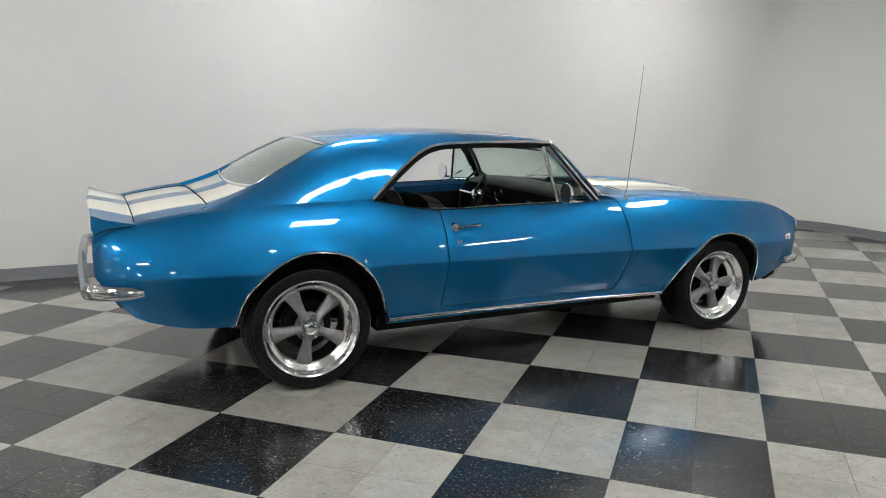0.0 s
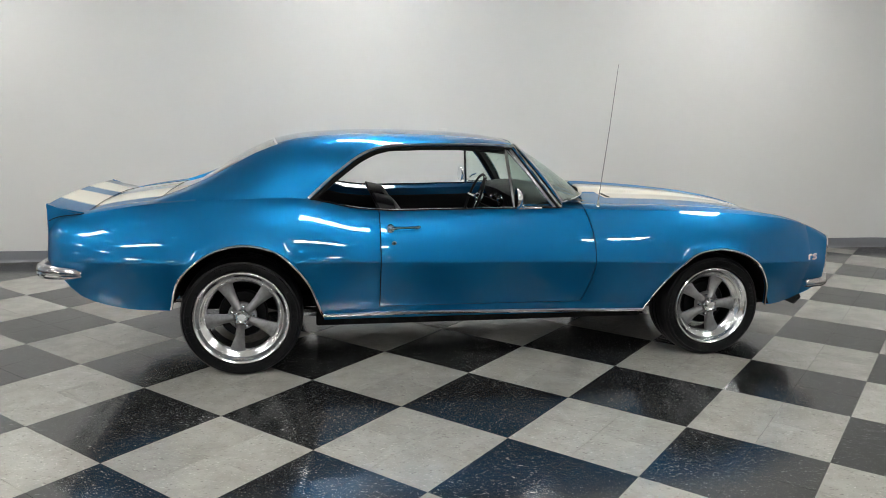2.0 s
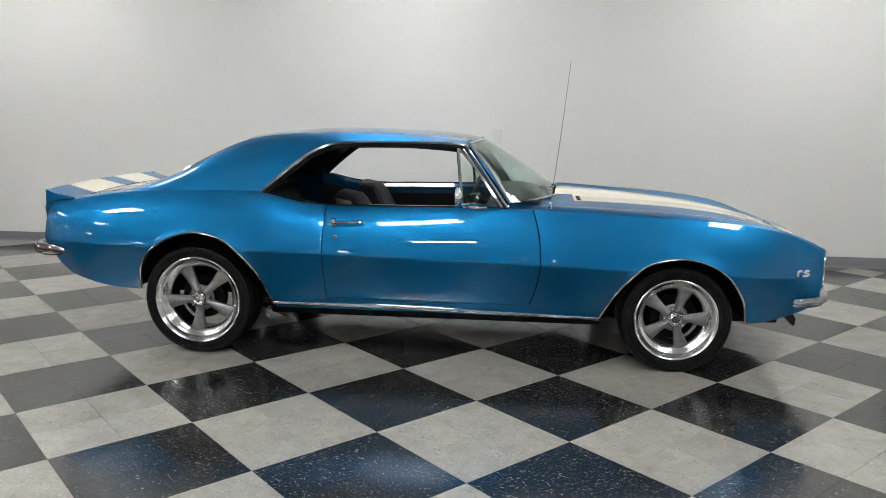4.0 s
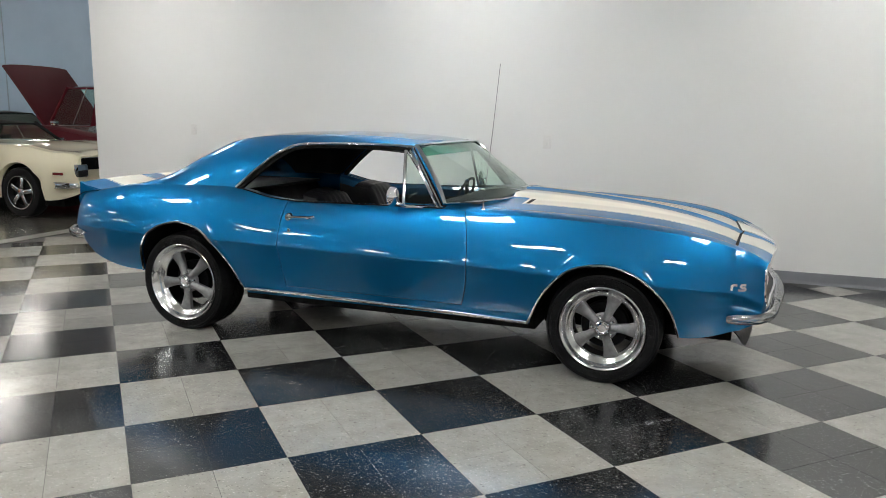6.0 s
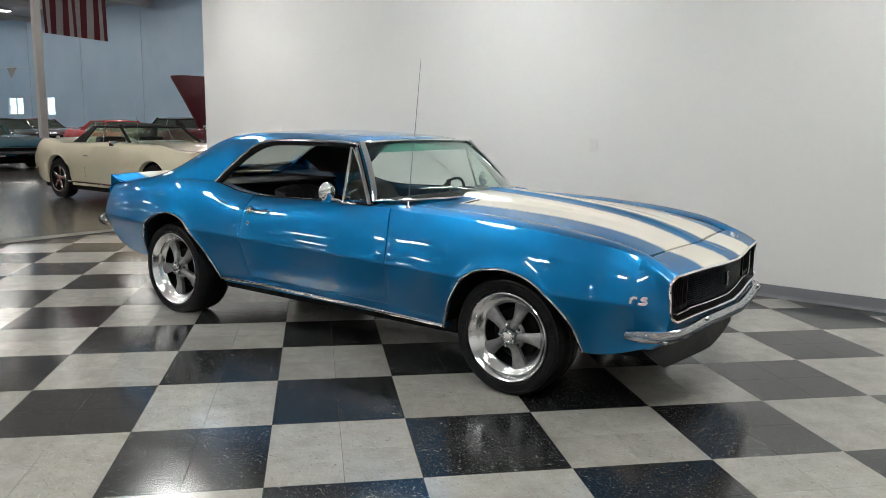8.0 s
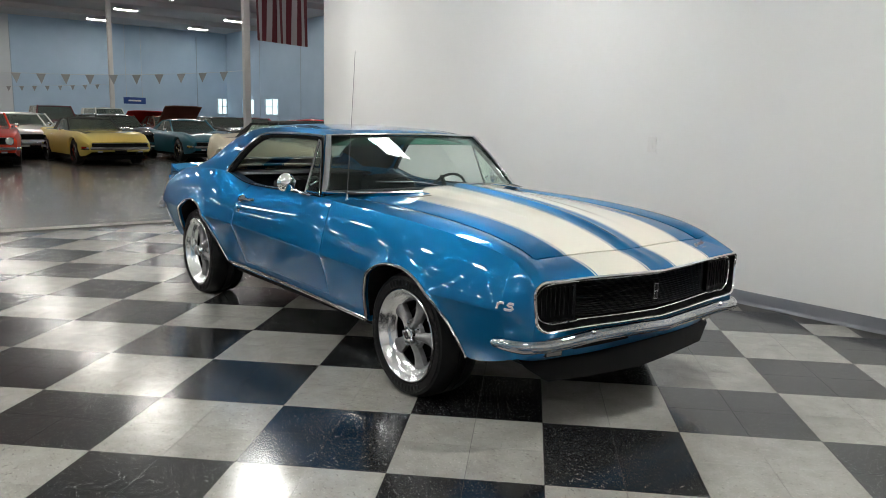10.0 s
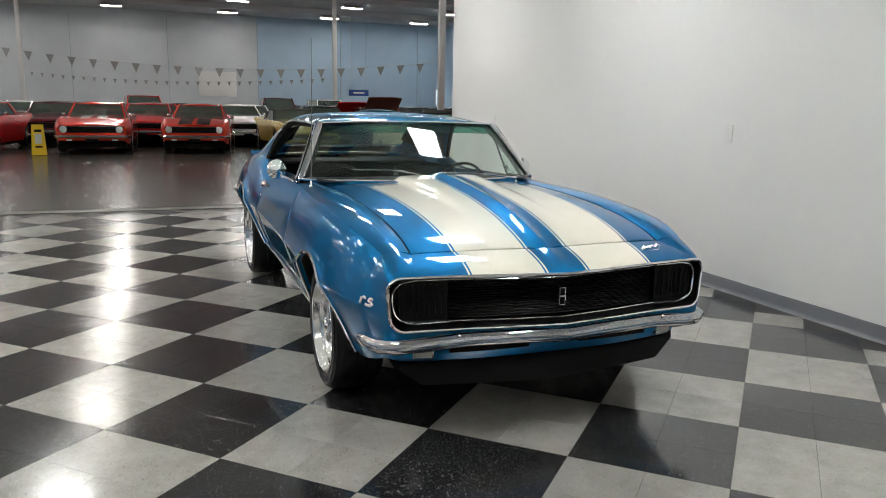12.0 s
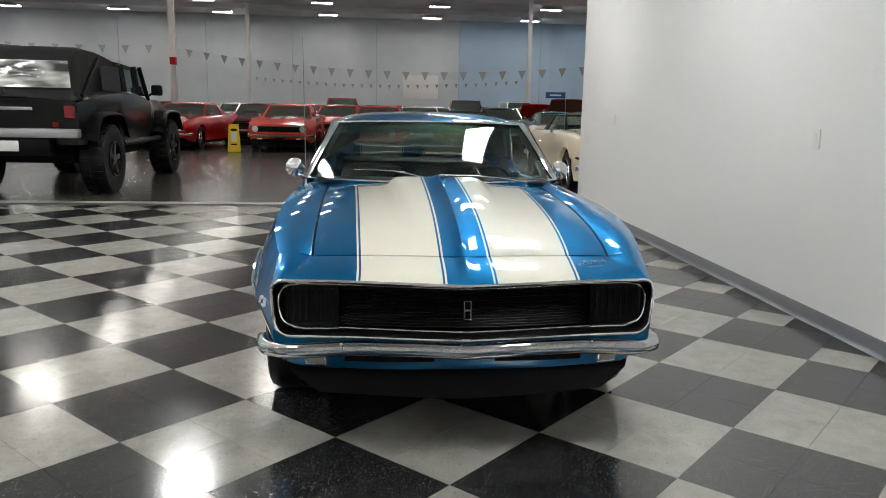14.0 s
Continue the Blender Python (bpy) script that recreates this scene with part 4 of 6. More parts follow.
edge = rear_glass(1, -1)
for q in frange(0, 1, 8):
    ux = lerp(-1.858, -1.55, q)
    outer = Vector((ux, -UY(ux), UZ(ux) + .001))
    inner = Vector((lerp(-1.838, edge.x + .04, q), lerp(-.60, edge.y, q) + .04, lerp(deck_z(-1.838, -.60), edge.z, q ** 1.3) - .010))
    rows.append([outer, outer.lerp(inner, .5), inner])
both(Geo().grid(rows, flip=True), "quarter_fillet", PAINT)
rows = []
for x in frange(-2.190, -1.842, 20):
    rows.append([Vector((x, y * DECK_Y, deck_z(x, y * DECK_Y))) for y in frange(-1, 1, 24)])
Geo().panel(rows, (0, 0, -1), flip=True, depth=.02).part("boot_lid", STRIPED, car, "blue boot lid with cream stripes")
# dark joints round the boot lid
lid = [(-2.188, .602), (-2.05, .602), (-1.93, .600), (-1.875, .588), (-1.848, .555), (-1.840, .48), (-1.838, .25)]
line = smooth_line([(x, -y, deck_z(x, y) + .0008) for x, y in lid] + [(-1.838, 0, deck_z(-1.838, 0) + .0008)] + [(x, y, deck_z(x, y) + .0008) for x, y in lid[::-1]], 70)
Geo().tube(line, .0017, 6).part("boot_lid_gap", MATTE, car, "dark joint round the boot lid")
line = [Vector((-2.192, y, deck_z(-2.192, min(abs(y), DECK_Y)) + .002)) for y in frange(-.66, .66, 24)]
Geo().tube(line, .0018, 6).part("spoiler_joint", MATTE, car)
line = [Vector((x, -max(YS(x) + .004, .703), ZS(x) + .004)) for x in frange(-2.370, -2.195, 8)]
both(Geo().tube(line, .0026, 6), "spoiler_end_joint", MATTE)
# ducktail spoiler
rows = []
for y in frange(-.690, .690, 40):
    q = abs(y) / .690
    e = 1 - q ** 14
    tip = .945 - .012 * q * q - .010 * (1 - e)
    xb = -2.392 + .010 * q * q
    z0 = deck_z(-2.20, min(abs(y), DECK_Y)) + .004
    rows.append([Vector((-2.191, y * .985, z0 - .012)), Vector((-2.198, y * .985, z0)), Vector((-2.24, y * .99, lerp(z0, tip, .20))), Vector((-2.30, y, lerp(z0, tip, .55))), Vector((-2.35, y, lerp(z0, tip, .85))), Vector((xb + .010, y, tip)), Vector((xb, y, tip - .004)), Vector((xb + .004, y, tip - .03)), Vector((-2.372, y, .835)), Vector((-2.345, y * .99, .815))])
Geo().solid(rows, (.012, 0, -.010), flip=True).outward().part("rear_spoiler", STRIPED, car, "blue ducktail spoiler with cream stripes", sharp=28)
rows = [[Vector((-2.20, y, deck_z(-2.20, min(abs(y), DECK_Y)) - .006)), Vector((-2.176, y, deck_z(-2.176, min(abs(y), DECK_Y)) - .006))] for y in frange(-.62, .62, 20)]
Geo().grid(rows, flip=True).part("spoiler_gap", MATTE, car)
for s in (-1, 1):
    rr = [(-2.198, .875), (-2.24, .882), (-2.30, .900), (-2.35, .922), (-2.380, .933), (-2.378, .90), (-2.376, .765), (-2.345, .745), (-2.21, .80)]
    g = Geo().add([*[(x, s * (.692 + .012 * max(0.0, .93 - z) / .13), z) for x, z in rr], *[(x, s * .660, z) for x, z in rr]], [tuple(range(9)), tuple(range(17, 8, -1))] + [(k, 9 + k, 9 + (k + 1) % 9, (k + 1) % 9) for k in range(9)]).outward()
    g.part("spoiler_end", PAINT, car)
# tail: from the quarter panels round to the tail panel
rows = [[Vector((-2.372 + .10 * (1 - z) ** 3, y * (1 - .08 * (1 - z)), lerp(.47, .835, z))) for z in frange(0, 1, 6)] for y in frange(-.72, .72, 12)]
Geo().grid(rows, flip=True).part("tail_panel", PAINT, car)
path = [(-2.432 - .015 * (1 - (y / .74) ** 2), y) for y in frange(-.72, .72, 30)]
ends = [(-2.415, .765), (-2.37, .803), (-2.31, .830), (-2.235, .850), (-2.180, .862)]
path = [(x, -y) for x, y in ends[::-1]] + path + ends
prof = [(-.028, .034), (-.010, .040), (.006, .030), (.014, .010), (.014, -.010), (.006, -.030), (-.010, -.038), (-.028, -.034)]
rows = []
for k, (x, y) in enumerate(path):
    a, b = Vector(path[max(k - 1, 0)]), Vector(path[min(k + 1, len(path) - 1)])
    d = (b - a).normalized()
    nx, ny = -d.y, d.x
    e = min(k, len(path) - 1 - k)
    sc = (.45, .80, .92, .98, 1.0)[e] if e < 5 else 1.0
    rows.append([Vector((x + nx * o, y + ny * o, .588 + w * sc)) for o, w in prof])
Geo().solid(rows, (0, 0, 0), flip=True).outward().part("rear_bumper", CHROME, car, "chrome rear bumper blade", sharp=50)

# windscreen
def screen(v, y):
    """v: 0 at the top, 1 at the base."""
    x = lerp(.222 - .075 * y * y, .715 - .315 * abs(y) ** 2.2, v)
    yy = y * lerp(.566, .740, v)
    z = lerp(1.256 - .012 * y * y, .930 - .010 * y * y, v)
    return Vector((x + .03 * v * (1 - v) * 2, yy, z + .012 * v * (1 - v) * 2))


rows = [[screen(v, y) for y in frange(-1, 1, 24)] for v in frange(0, 1, 12)]
pane = Geo().solid(rows, (-.003, 0, -.004), flip=True).outward().part("windscreen", GLASS, car, "clear curved windscreen with a green tint")
pane.visible_shadow = False
ring = [screen(0, y) for y in frange(-1, 1, 20)] + [screen(v, 1) for v in frange(0, 1, 12)[1:]] + [screen(1, y) for y in frange(1, -1, 24)[1:]] + [screen(v, -1) for v in frange(1, 0, 12)[1:-1]]
Geo().tube([p + Vector((.006, 0, .004)) for p in ring], .010, 8, .7, (1, 0, .6), closed=True).part("windscreen_trim", CHROME, car, "bright windscreen trim")
rows = [[screen(v, y) + Vector((-.006, 0, -.008)) for y in frange(-.97, .97, 20)] for v in frange(.02, .17, 4)]
band = Geo().solid(rows, (-.002, 0, -.002), flip=True).outward().part("shade_band", BAND_GLASS, pane, "green shade band along the top of the screen")
band.visible_shadow = False
# A pillars
rows, trim_rows = [], []
for t in frange(0, 1, 14):
    p = screen(t, -1) + Vector((0, -.004, .002))
    o = Vector((lerp(.135, .385, t), -lerp(.612, .764, t), lerp(1.236, .905, t)))
    i = p + Vector((-.02, .03, -.03))
    rows.append([p + Vector((.004, 0, 0)), lerp(p, o, .5) + Vector((.012, -.012, .006)), o])
    trim_rows.append([o + Vector((0, .002, 0)), o + Vector((-.02, .03, -.012)), i, p + Vector((0, .003, -.003))])
both(Geo().grid(rows, flip=False), "windscreen_pillar", PAINT)
both(Geo().grid(trim_rows, flip=False), "inner_screen_pillar", VINYL)
line = [lerp(r[0], r[1], .35) + Vector((.004, -.003, .004)) for r in rows]
both(Geo().tube(line, .015, 8, .5, (0, 1, .4)), "screen_side_moulding", CHROME, "broad bright moulding beside the windscreen")
line = [lerp(r[1], r[2], .50) + Vector((.003, -.006, .003)) for r in rows]
both(Geo().tube(line, .006, 6), "pillar_groove", MATTE, "dark groove along the pillar")

# side window mouldings
drip = [Vector((x, -y - .004, z + .002)) for x, y, z in WIN_TOP]
drip = smooth_line(drip, 60)
down = [Vector((lerp(.15, .395, t), -lerp(.612, .768, t), lerp(1.237, .905, t))) for t in frange(0, 1, 14)]
both(Geo().tube(drip + down[1:], .0105, 8, .9, (0, 1, .3)), "drip_moulding", CHROME, "bright drip rail moulding")
inner = [p + Vector((.012 if k < 25 else -.004, .014, -.016)) for k, p in enumerate(drip)]
both(Geo().tube(inner, .017, 6, 1.0, (0, 1, .3)), "window_seal", MATTE, "black rubber window seal")
inner = [p + Vector((-.024, .012, -.012)) for p in down]
both(Geo().tube(inner, .012, 6, 1.0, (0, 1, .3)), "pillar_seal", CHROME)
sill = [Vector((x, -(side_y(x, ZS(x)) + .002), ZS(x) + .003)) for x in frange(-1.02, .395, 40)]
both(Geo().tube(sill, .004, 6, .9), "belt_seal", MATTE, "thin black seal along the window sill")
# vent windows
for s in (-1, 1):
    top, foot, front = Vector((.098, s * .608, 1.218)), Vector((.135, s * .728, .900)), Vector((.385, s * .738, .905))
    vent = Geo().tube([top, lerp(top, foot, .5), foot], .010, 8).part("vent_window", CHROME, car, "triangular vent window in a bright frame")
    Geo().tube([top + Vector((.008, 0, 0)), front + Vector((-.01, 0, .008)), foot + Vector((.01, 0, .012))], .006, 6).part("vent_frame", CHROME, vent)
    n_ = Vector((0, .002 * s, 0))
    tri = [top + Vector((.006, 0, -.012)), foot + Vector((.008, 0, .012)), front + Vector((-.02, 0, .012))]
    gl = Geo().add([*tri, *[p + n_ for p in tri]], [(0, 1, 2), (5, 4, 3), (0, 3, 4, 1), (1, 4, 5, 2), (2, 5, 3, 0)]).outward().part("vent_glass", GLASS, vent)
    gl.visible_shadow = False
    Geo().tube([(.165, s * .715, .945), (.175, s * .690, .960), (.205, s * .688, .972)], .006, 6).part("latch", CHROME, vent)

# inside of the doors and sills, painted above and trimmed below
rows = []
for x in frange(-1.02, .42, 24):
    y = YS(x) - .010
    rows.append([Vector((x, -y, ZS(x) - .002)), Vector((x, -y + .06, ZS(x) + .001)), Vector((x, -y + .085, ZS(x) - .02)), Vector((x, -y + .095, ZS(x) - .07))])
both(Geo().grid(rows, flip=False), "door_inner_sill", SHADED_SILL_BLUE, "dark blue inner door sill")
rows = []
for x in frange(-1.02, .60, 24):
    y = YS(x) - .010
    zt = ZS(min(x, .42)) - .07
    rows.append([Vector((x, -y + .095, zt)), Vector((x, -y + .10, lerp(zt, .36, .3))), Vector((x, -y + .08, .55)), Vector((x, -y + .09, .34))])
both(Geo().grid(rows, flip=False), "door_card", VINYL, "black vinyl door card")
both(Geo().tube([(-.85, -.650, .80), (-.2, -.655, .80), (.4, -.66, .80)], .006, 6), "door_card_strip", CHROME)


# ---- wheels ----
def tyre_profile(r, rim, w):
    h = w / 2
    return [(-h + .012, rim), (-h - .004, rim + .012), (-h - .009, lerp(rim, r, .22)), (-h - .013, lerp(rim, r, .235)), (-h - .013, lerp(rim, r, .26)), (-h - .010, lerp(rim, r, .275)), (-h - .012, lerp(rim, r, .45)), (-h - .011, lerp(rim, r, .62)), (-h - .0135, lerp(rim, r, .635)), (-h - .013, lerp(rim, r, .66)), (-h - .009, lerp(rim, r, .675)), (-h - .005, lerp(rim, r, .82)), (-h + .004, r - .014), (-h + .020, r - .004), (-h + .045, r),
            (-.030, r + .001), (-.028, r - .006), (-.020, r - .006), (-.018, r + .001), (.018, r + .001), (.020, r - .006), (.028, r - .006), (.030, r + .001),
            (h - .045, r), (h - .020, r - .004), (h - .004, r - .014), (h + .012, lerp(rim, r, .5)), (h - .012, rim)]


def wheel(hub, r, rim, w, s, turn):
    """A five-spoke wheel; s: -1 on the right-hand side of the car. The hub's face points outwards along s * y."""
    wh = new("wheel")
    wh.parent = car
    tagged(wh, "five-spoke grey alloy wheel with a polished lip")
    wh.location = (hub.x, s * abs(hub.y), hub.z)
    wh.rotation_euler = (0, 0, 0 if s < 0 else math.pi)
    off = .085
    # local: outside is -y
    t = Geo().lathe([(a + off, b) for a, b in tyre_profile(r, rim - .012, w)], (0, 0, 0), "Y", 72).part("tyre", RUBBER, wh, "black low-profile tyre")
    g = Geo()
    for k in range(60):
        a = 2 * math.pi * (k + .5) / 60
        for y in (-w / 2 + .062, w / 2 - .062):
            g.box(-.010, .0004, -.012, .012, -.0014, .0014, 0, Matrix.Rotation(-a, 4, "Y") @ Matrix.Translation((r - .0005, off + y, 0)))
    tagged(g.part("tread_groove", MATTE, t), kind="stuff")
    g = Geo()
    mid = lerp(rim - .012, r, .45)
    for a0, cnt in ((-28, 9), (62, 6), (152, 9), (242, 6)):
        for k in range(cnt):
            mm = Matrix.Rotation(radians(a0 + k * 6.2), 4, "Y") @ Matrix.Translation((0, off - w / 2 - .0125, mid))
            g.box(-.009, .009, -.0012, .002, -.011, .011, .001, mm)
    tagged(g.part("sidewall_lettering", RUBBER, t, "raised bars of unreadable sidewall lettering"), kind="stuff")
    y0 = -w / 2 + off
    lip = [(y0 + .010, rim - .018), (y0 - .006, rim - .004), (y0 - .010, rim), (y0 - .013, rim - .005), (y0 - .008, rim - .012), (y0 + .002, rim - .017), (y0 + .012, rim - .026), (y0 + .022, rim - .030), (y0 + .027, rim - .040), (y0 + .036, rim - .052), (y0 + .046, rim - .060), (y0 + .052, rim - .066), (y0 + .060, rim - .068)]
    Geo().lathe(lip, (0, 0, 0), "Y", 72).part("rim", POLISHED, wh, "polished stepped rim lip", sharp=60)
    barrel = [(y0 + .060, rim - .066), (y0 + .10, rim - .060), (y0 + w - .03, rim - .050)]
    Geo().lathe(barrel, (0, 0, 0), "Y", 48).part("barrel", BLACK, wh)
    R = rim - .062
    for k in range(5):
        ang = turn + k * 72
        rows = []
        for q in frange(0, 1, 12):
            rad = lerp(.046, R + .004, q)
            half = lerp(.0215, .043, q ** 1.25) - .004 * math.sin(math.pi * q)
            crown = .006 + .006 * (1 - q)
            yy = lerp(y0 + .030, y0 + .044, q ** 1.2) + .008 * math.sin(math.pi * q)
            row = []
            for a in frange(-1, 1, 8):
                row.append(Vector((a * half, yy + crown * a * a * 1.6 - crown, rad * math.cos(a * half / rad * .6))))
            row.append(Vector((half * .92, yy + .035, rad)))
            row.append(Vector((-half * .92, yy + .035, rad)))
            row.append(row[0].copy())
            rows.append(row)
        sp = Geo().grid(rows, flip=False)
        m = Matrix.Rotation(radians(ang), 4, "Y")
        sp.v = [tuple(m @ Vector(p)) for p in sp.v]
        sp.part("spoke", SPOKE_GREY, wh, "grey cast spoke", sharp=50)
        la = Matrix.Rotation(radians(ang + 36), 4, "Y")
        nut = Geo().lathe([(y0 + .020, 0.0), (y0 + .022, .007), (y0 + .028, .0095), (y0 + .05, .0095)], (0, 0, 0), "Y", 6)
        nut.v = [tuple(la @ (Vector(p) + Vector((0, 0, .058)))) for p in nut.v]
        nut.part("wheel_nut", CHROME, wh, sharp=25)
    Geo().lathe([(y0 + .036, .0), (y0 + .036, .050), (y0 + .042, .070), (y0 + .06, .078)], (0, 0, 0), "Y", 40).part("hub_plate", SPOKE_GREY, wh)
    cap = Geo().lathe([(y0 + .002, 0.0), (y0 + .002, .020), (y0 - .001, .024), (y0 + .006, .031), (y0 + .012, .033), (y0 + .014, .037), (y0 + .040, .040)], (0, 0, 0), "Y", 32).part("centre_cap", CHROME, wh, "chrome centre cap", sharp=20)
    for k in range(5):
        a = radians(turn + 36 + 72 * k)
        Geo().box(-.007, .007, y0 + .006, y0 + .03, .032, .044, .002, Matrix.Rotation(a, 4, "Y")).part("cap_lug", CHROME, cap)
    Geo().lathe([(y0 + .095, .02), (y0 + .095, .125), (y0 + .105, .132), (y0 + .135, .132)], (0, 0, 0), "Y", 40).part("brake_disc", BLACK, wh, "dark brake behind the spokes")
    Geo().tube([(rim * .64, y0 + .02, -rim * .64), (rim * .67, y0 - .002, -rim * .67)], .004, 6).part("valve", BLACK, wh)
    return wh


for s in (-1, 1):
    wheel(HUB_R, .327, .255, .245, s, 45)
    wheel(HUB_F, .312, .231, .220, s, 19)

# ---- trim on the outside ----
handle = Geo().tube(smooth_line([side_point(x, z) + Vector((0, -o, 0)) for x, z, o in ((-.595, .800, .004), (-.585, .801, .022), (-.54, .804, .028), (-.47, .806, .028), (-.435, .806, .020), (-.425, .806, .002))], 16), [.009] * 5 + [.0065] * 8 + [.008, .009, .010, .010], 8, 1.0, (0, 1, 0))
h = handle
hr, hl = both(h, "door_handle", CHROME, "chrome pull door handle")
for ob, sg in ((hr, -1), (hl, 1)):
    p = side_point(-.588, .800, sg)
    g = Geo().lathe([(sg * .034, 0.0), (sg * .033, .010), (sg * .028, .013), (sg * .024, .012), (sg * .023, .020), (sg * .016, .024), (sg * -.004, .026)], p, "Y", 20)
    g.part("push_button", CHROME, ob)
    p = side_point(-.572, .723, sg)
    lock = Geo().lathe([(sg * .006, 0.0), (sg * .006, .009), (sg * .003, .0125), (sg * -.004, .013)], p, "Y", 20).part("door_lock", CHROME, car, "round chrome door lock")
    g = Geo().box(-.0012, .0012, -.001, .001, -.006, .006, 0, Matrix.Translation(p + Vector((0, sg * .0065, 0)))).part("keyhole", BLACK, lock, smooth=False)

# round door mirrors
for s in (-1, 1):
    base = Vector((.175, s * .775, .902))
    c = Vector((.118, s * .845, .962))
    mir = Geo().tube(smooth_line([base + Vector((.055, 0, .004)), base, base + Vector((-.02, s * .03, .018)), c + Vector((.004, -s * .01, -.04)), c + Vector((.012, 0, 0))], 14), [.006, .008, .009, .010, .009, .008, .0075, .007, .007, .007, .007, .007, .007, .007, .007], 8).part("door_mirror", CHROME, car, "round chrome door mirror on a short arm")
    Geo().box(-.065, .075, -.011, .011, -.006, .006, .004, pose(base.x + .03, base.y - s * .004, base.z - .002)).part("mirror_foot", CHROME, mir)
    m = Matrix.Translation(c) @ Matrix.Rotation(radians(s * 5), 4, "Z")
    g = Geo().lathe([(.034, 0.0), (.032, .018), (.025, .036), (.014, .050), (.003, .058), (-.004, .060), (-.008, .058), (-.0075, .054)], (0, 0, 0), "X", 32)
    g.v = [tuple(m @ Vector(p)) for p in g.v]
    g.part("shell", CHROME, mir)
    g = Geo().lathe([(-.0072, .055), (-.0072, 0.0)], (0, 0, 0), "X", 32)
    g.v = [tuple(m @ Vector(p)) for p in g.v]
    g.part("mirror_glass", CHROME, mir)

# aerial on the fender
ab = Vector((.632, -.735, .888))
ant = Geo().lathe([(-.012, .024), (0, .022), (.004, .016), (.018, .012), (.022, .008), (.05, .005), (.052, 0.0)], ab, "Z", 16).part("aerial", CHROME, car, "thin fender aerial on a chrome foot")
Geo().tube([ab + Vector((0, 0, .04)), ab + Vector((.045, 0, .45)), ab + Vector((.080, 0, .82))], [.0026, .0021, .0016], 6).part("aerial_mast", SPOKE_GREY, ant)

# wipers
for a, b, c in (((.70, -.02, .945), (.60, -.25, .985), (.52, -.47, .985)), ((.68, .52, .935), (.655, .22, .968), (.665, .02, .972))):
    a, b, c = Vector(a), Vector(b), Vector(c)
    w = Geo().tube([a + Vector((0, 0, -.02)), a, lerp(a, b, .5) + Vector((.004, 0, .006)), b], [.009, .007, .005, .004], 6, 1.4).part("windscreen_wiper", POLISHED, car, "bright wiper resting at the foot of the screen")
    Geo().tube([b + (b - c) * .35 + Vector((-.004, 0, -.004)), b, c], .0045, 6).part("wiper_blade", POLISHED, w)

# badges: letter shapes of bent bright strips, and a script as a wavy line
for s in (-1, 1):
    def on_side(u, w):
        x = 2.030 + (u if s < 0 else -u) * 1.0
        b = Vector((x, 0, .588 + w))
        if x < FEND_X1:
            y = side_y(x, b.z)
        else:
            near_pts = sorted(NOSE, key=lambda p: (p.x - x) ** 2 + (p.z - b.z) ** 2)[:4]
            wts = [1 / (1e-5 + math.hypot(p.x - x, p.z - b.z)) for p in near_pts]
            y = sum(p.y * w for p, w in zip(near_pts, wts)) / sum(wts)
        return Vector((x - .012 * 0, s * (y + .004), b.z))
    strokes = [[(-.062, -.013), (-.060, .013)], [(-.061, .004), (-.052, .013), (-.036, .012)], [(-.030, -.012), (-.005, -.013), (.006, -.009), (.002, -.001), (-.014, .001), (-.020, .006), (-.012, .013), (.006, .013)]]
    g = Geo()
    for st in strokes:
        g.tube(smooth_line([on_side(u + .008, w) for u, w in st], 10), .0046, 6, 1.3, (0, 1, 0))
    g.part("fender_badge", BADGE, car, "small bright fender badge")


def nose_z(x, y):
    return hood_z(1.985, abs(y)) + (x - 1.985) * (-.24) - .9 * max(0, x - 1.985) ** 2


g = Geo()
pts = []
for k in range(46):
    u = k / 45
    y = .455 + .118 * u
    amp = .009 if k > 6 else .014
    x = 2.072 + amp * math.sin(u * 46) + .006 * math.sin(u * 19) - .03 * u
    pts.append(Vector((x, y, nose_z(x, y) + .004)))
g.tube(pts, .0022, 5)
g.tube([(2.098 - .006, .485, nose_z(2.092, .485) + .003), (2.088 - .008, .545, nose_z(2.08, .545) + .003)], .003, 5)
g.part("nose_badge", CHROME, car, "small bright script badge on the nose")

# louvres in the hood's rear edge
for s in (-1, 1):
    for k in range(12):
        y = s * (.292 + k * .0125)
        Geo().box(-.012, .012, -.0032, .0032, -.004, .0006, 0, pose(.815, y, hood_z(.815, y) + .0005)).part("hood_louvre", BLACK, hood)

# ---- inside ----
def cushion(x0, x1, y0, y1, z0, z1, lean=0.0, ribs=0, name="seat", label="black ribbed vinyl seat", puff=.02):
    g = Geo()
    n1, n2 = 18, 24
    rows = []
    for i in frange(0, 1, n1):
        row = []
        for j in frange(0, 1, n2):
            e = (1 - abs(2 * i - 1) ** 6) * (1 - abs(2 * j - 1) ** 6)
            rib = .004 * math.cos(j * ribs * 2 * math.pi) if ribs else 0
            row.append((i, j, puff * e + rib * e))
        rows.append(row)
    return rows


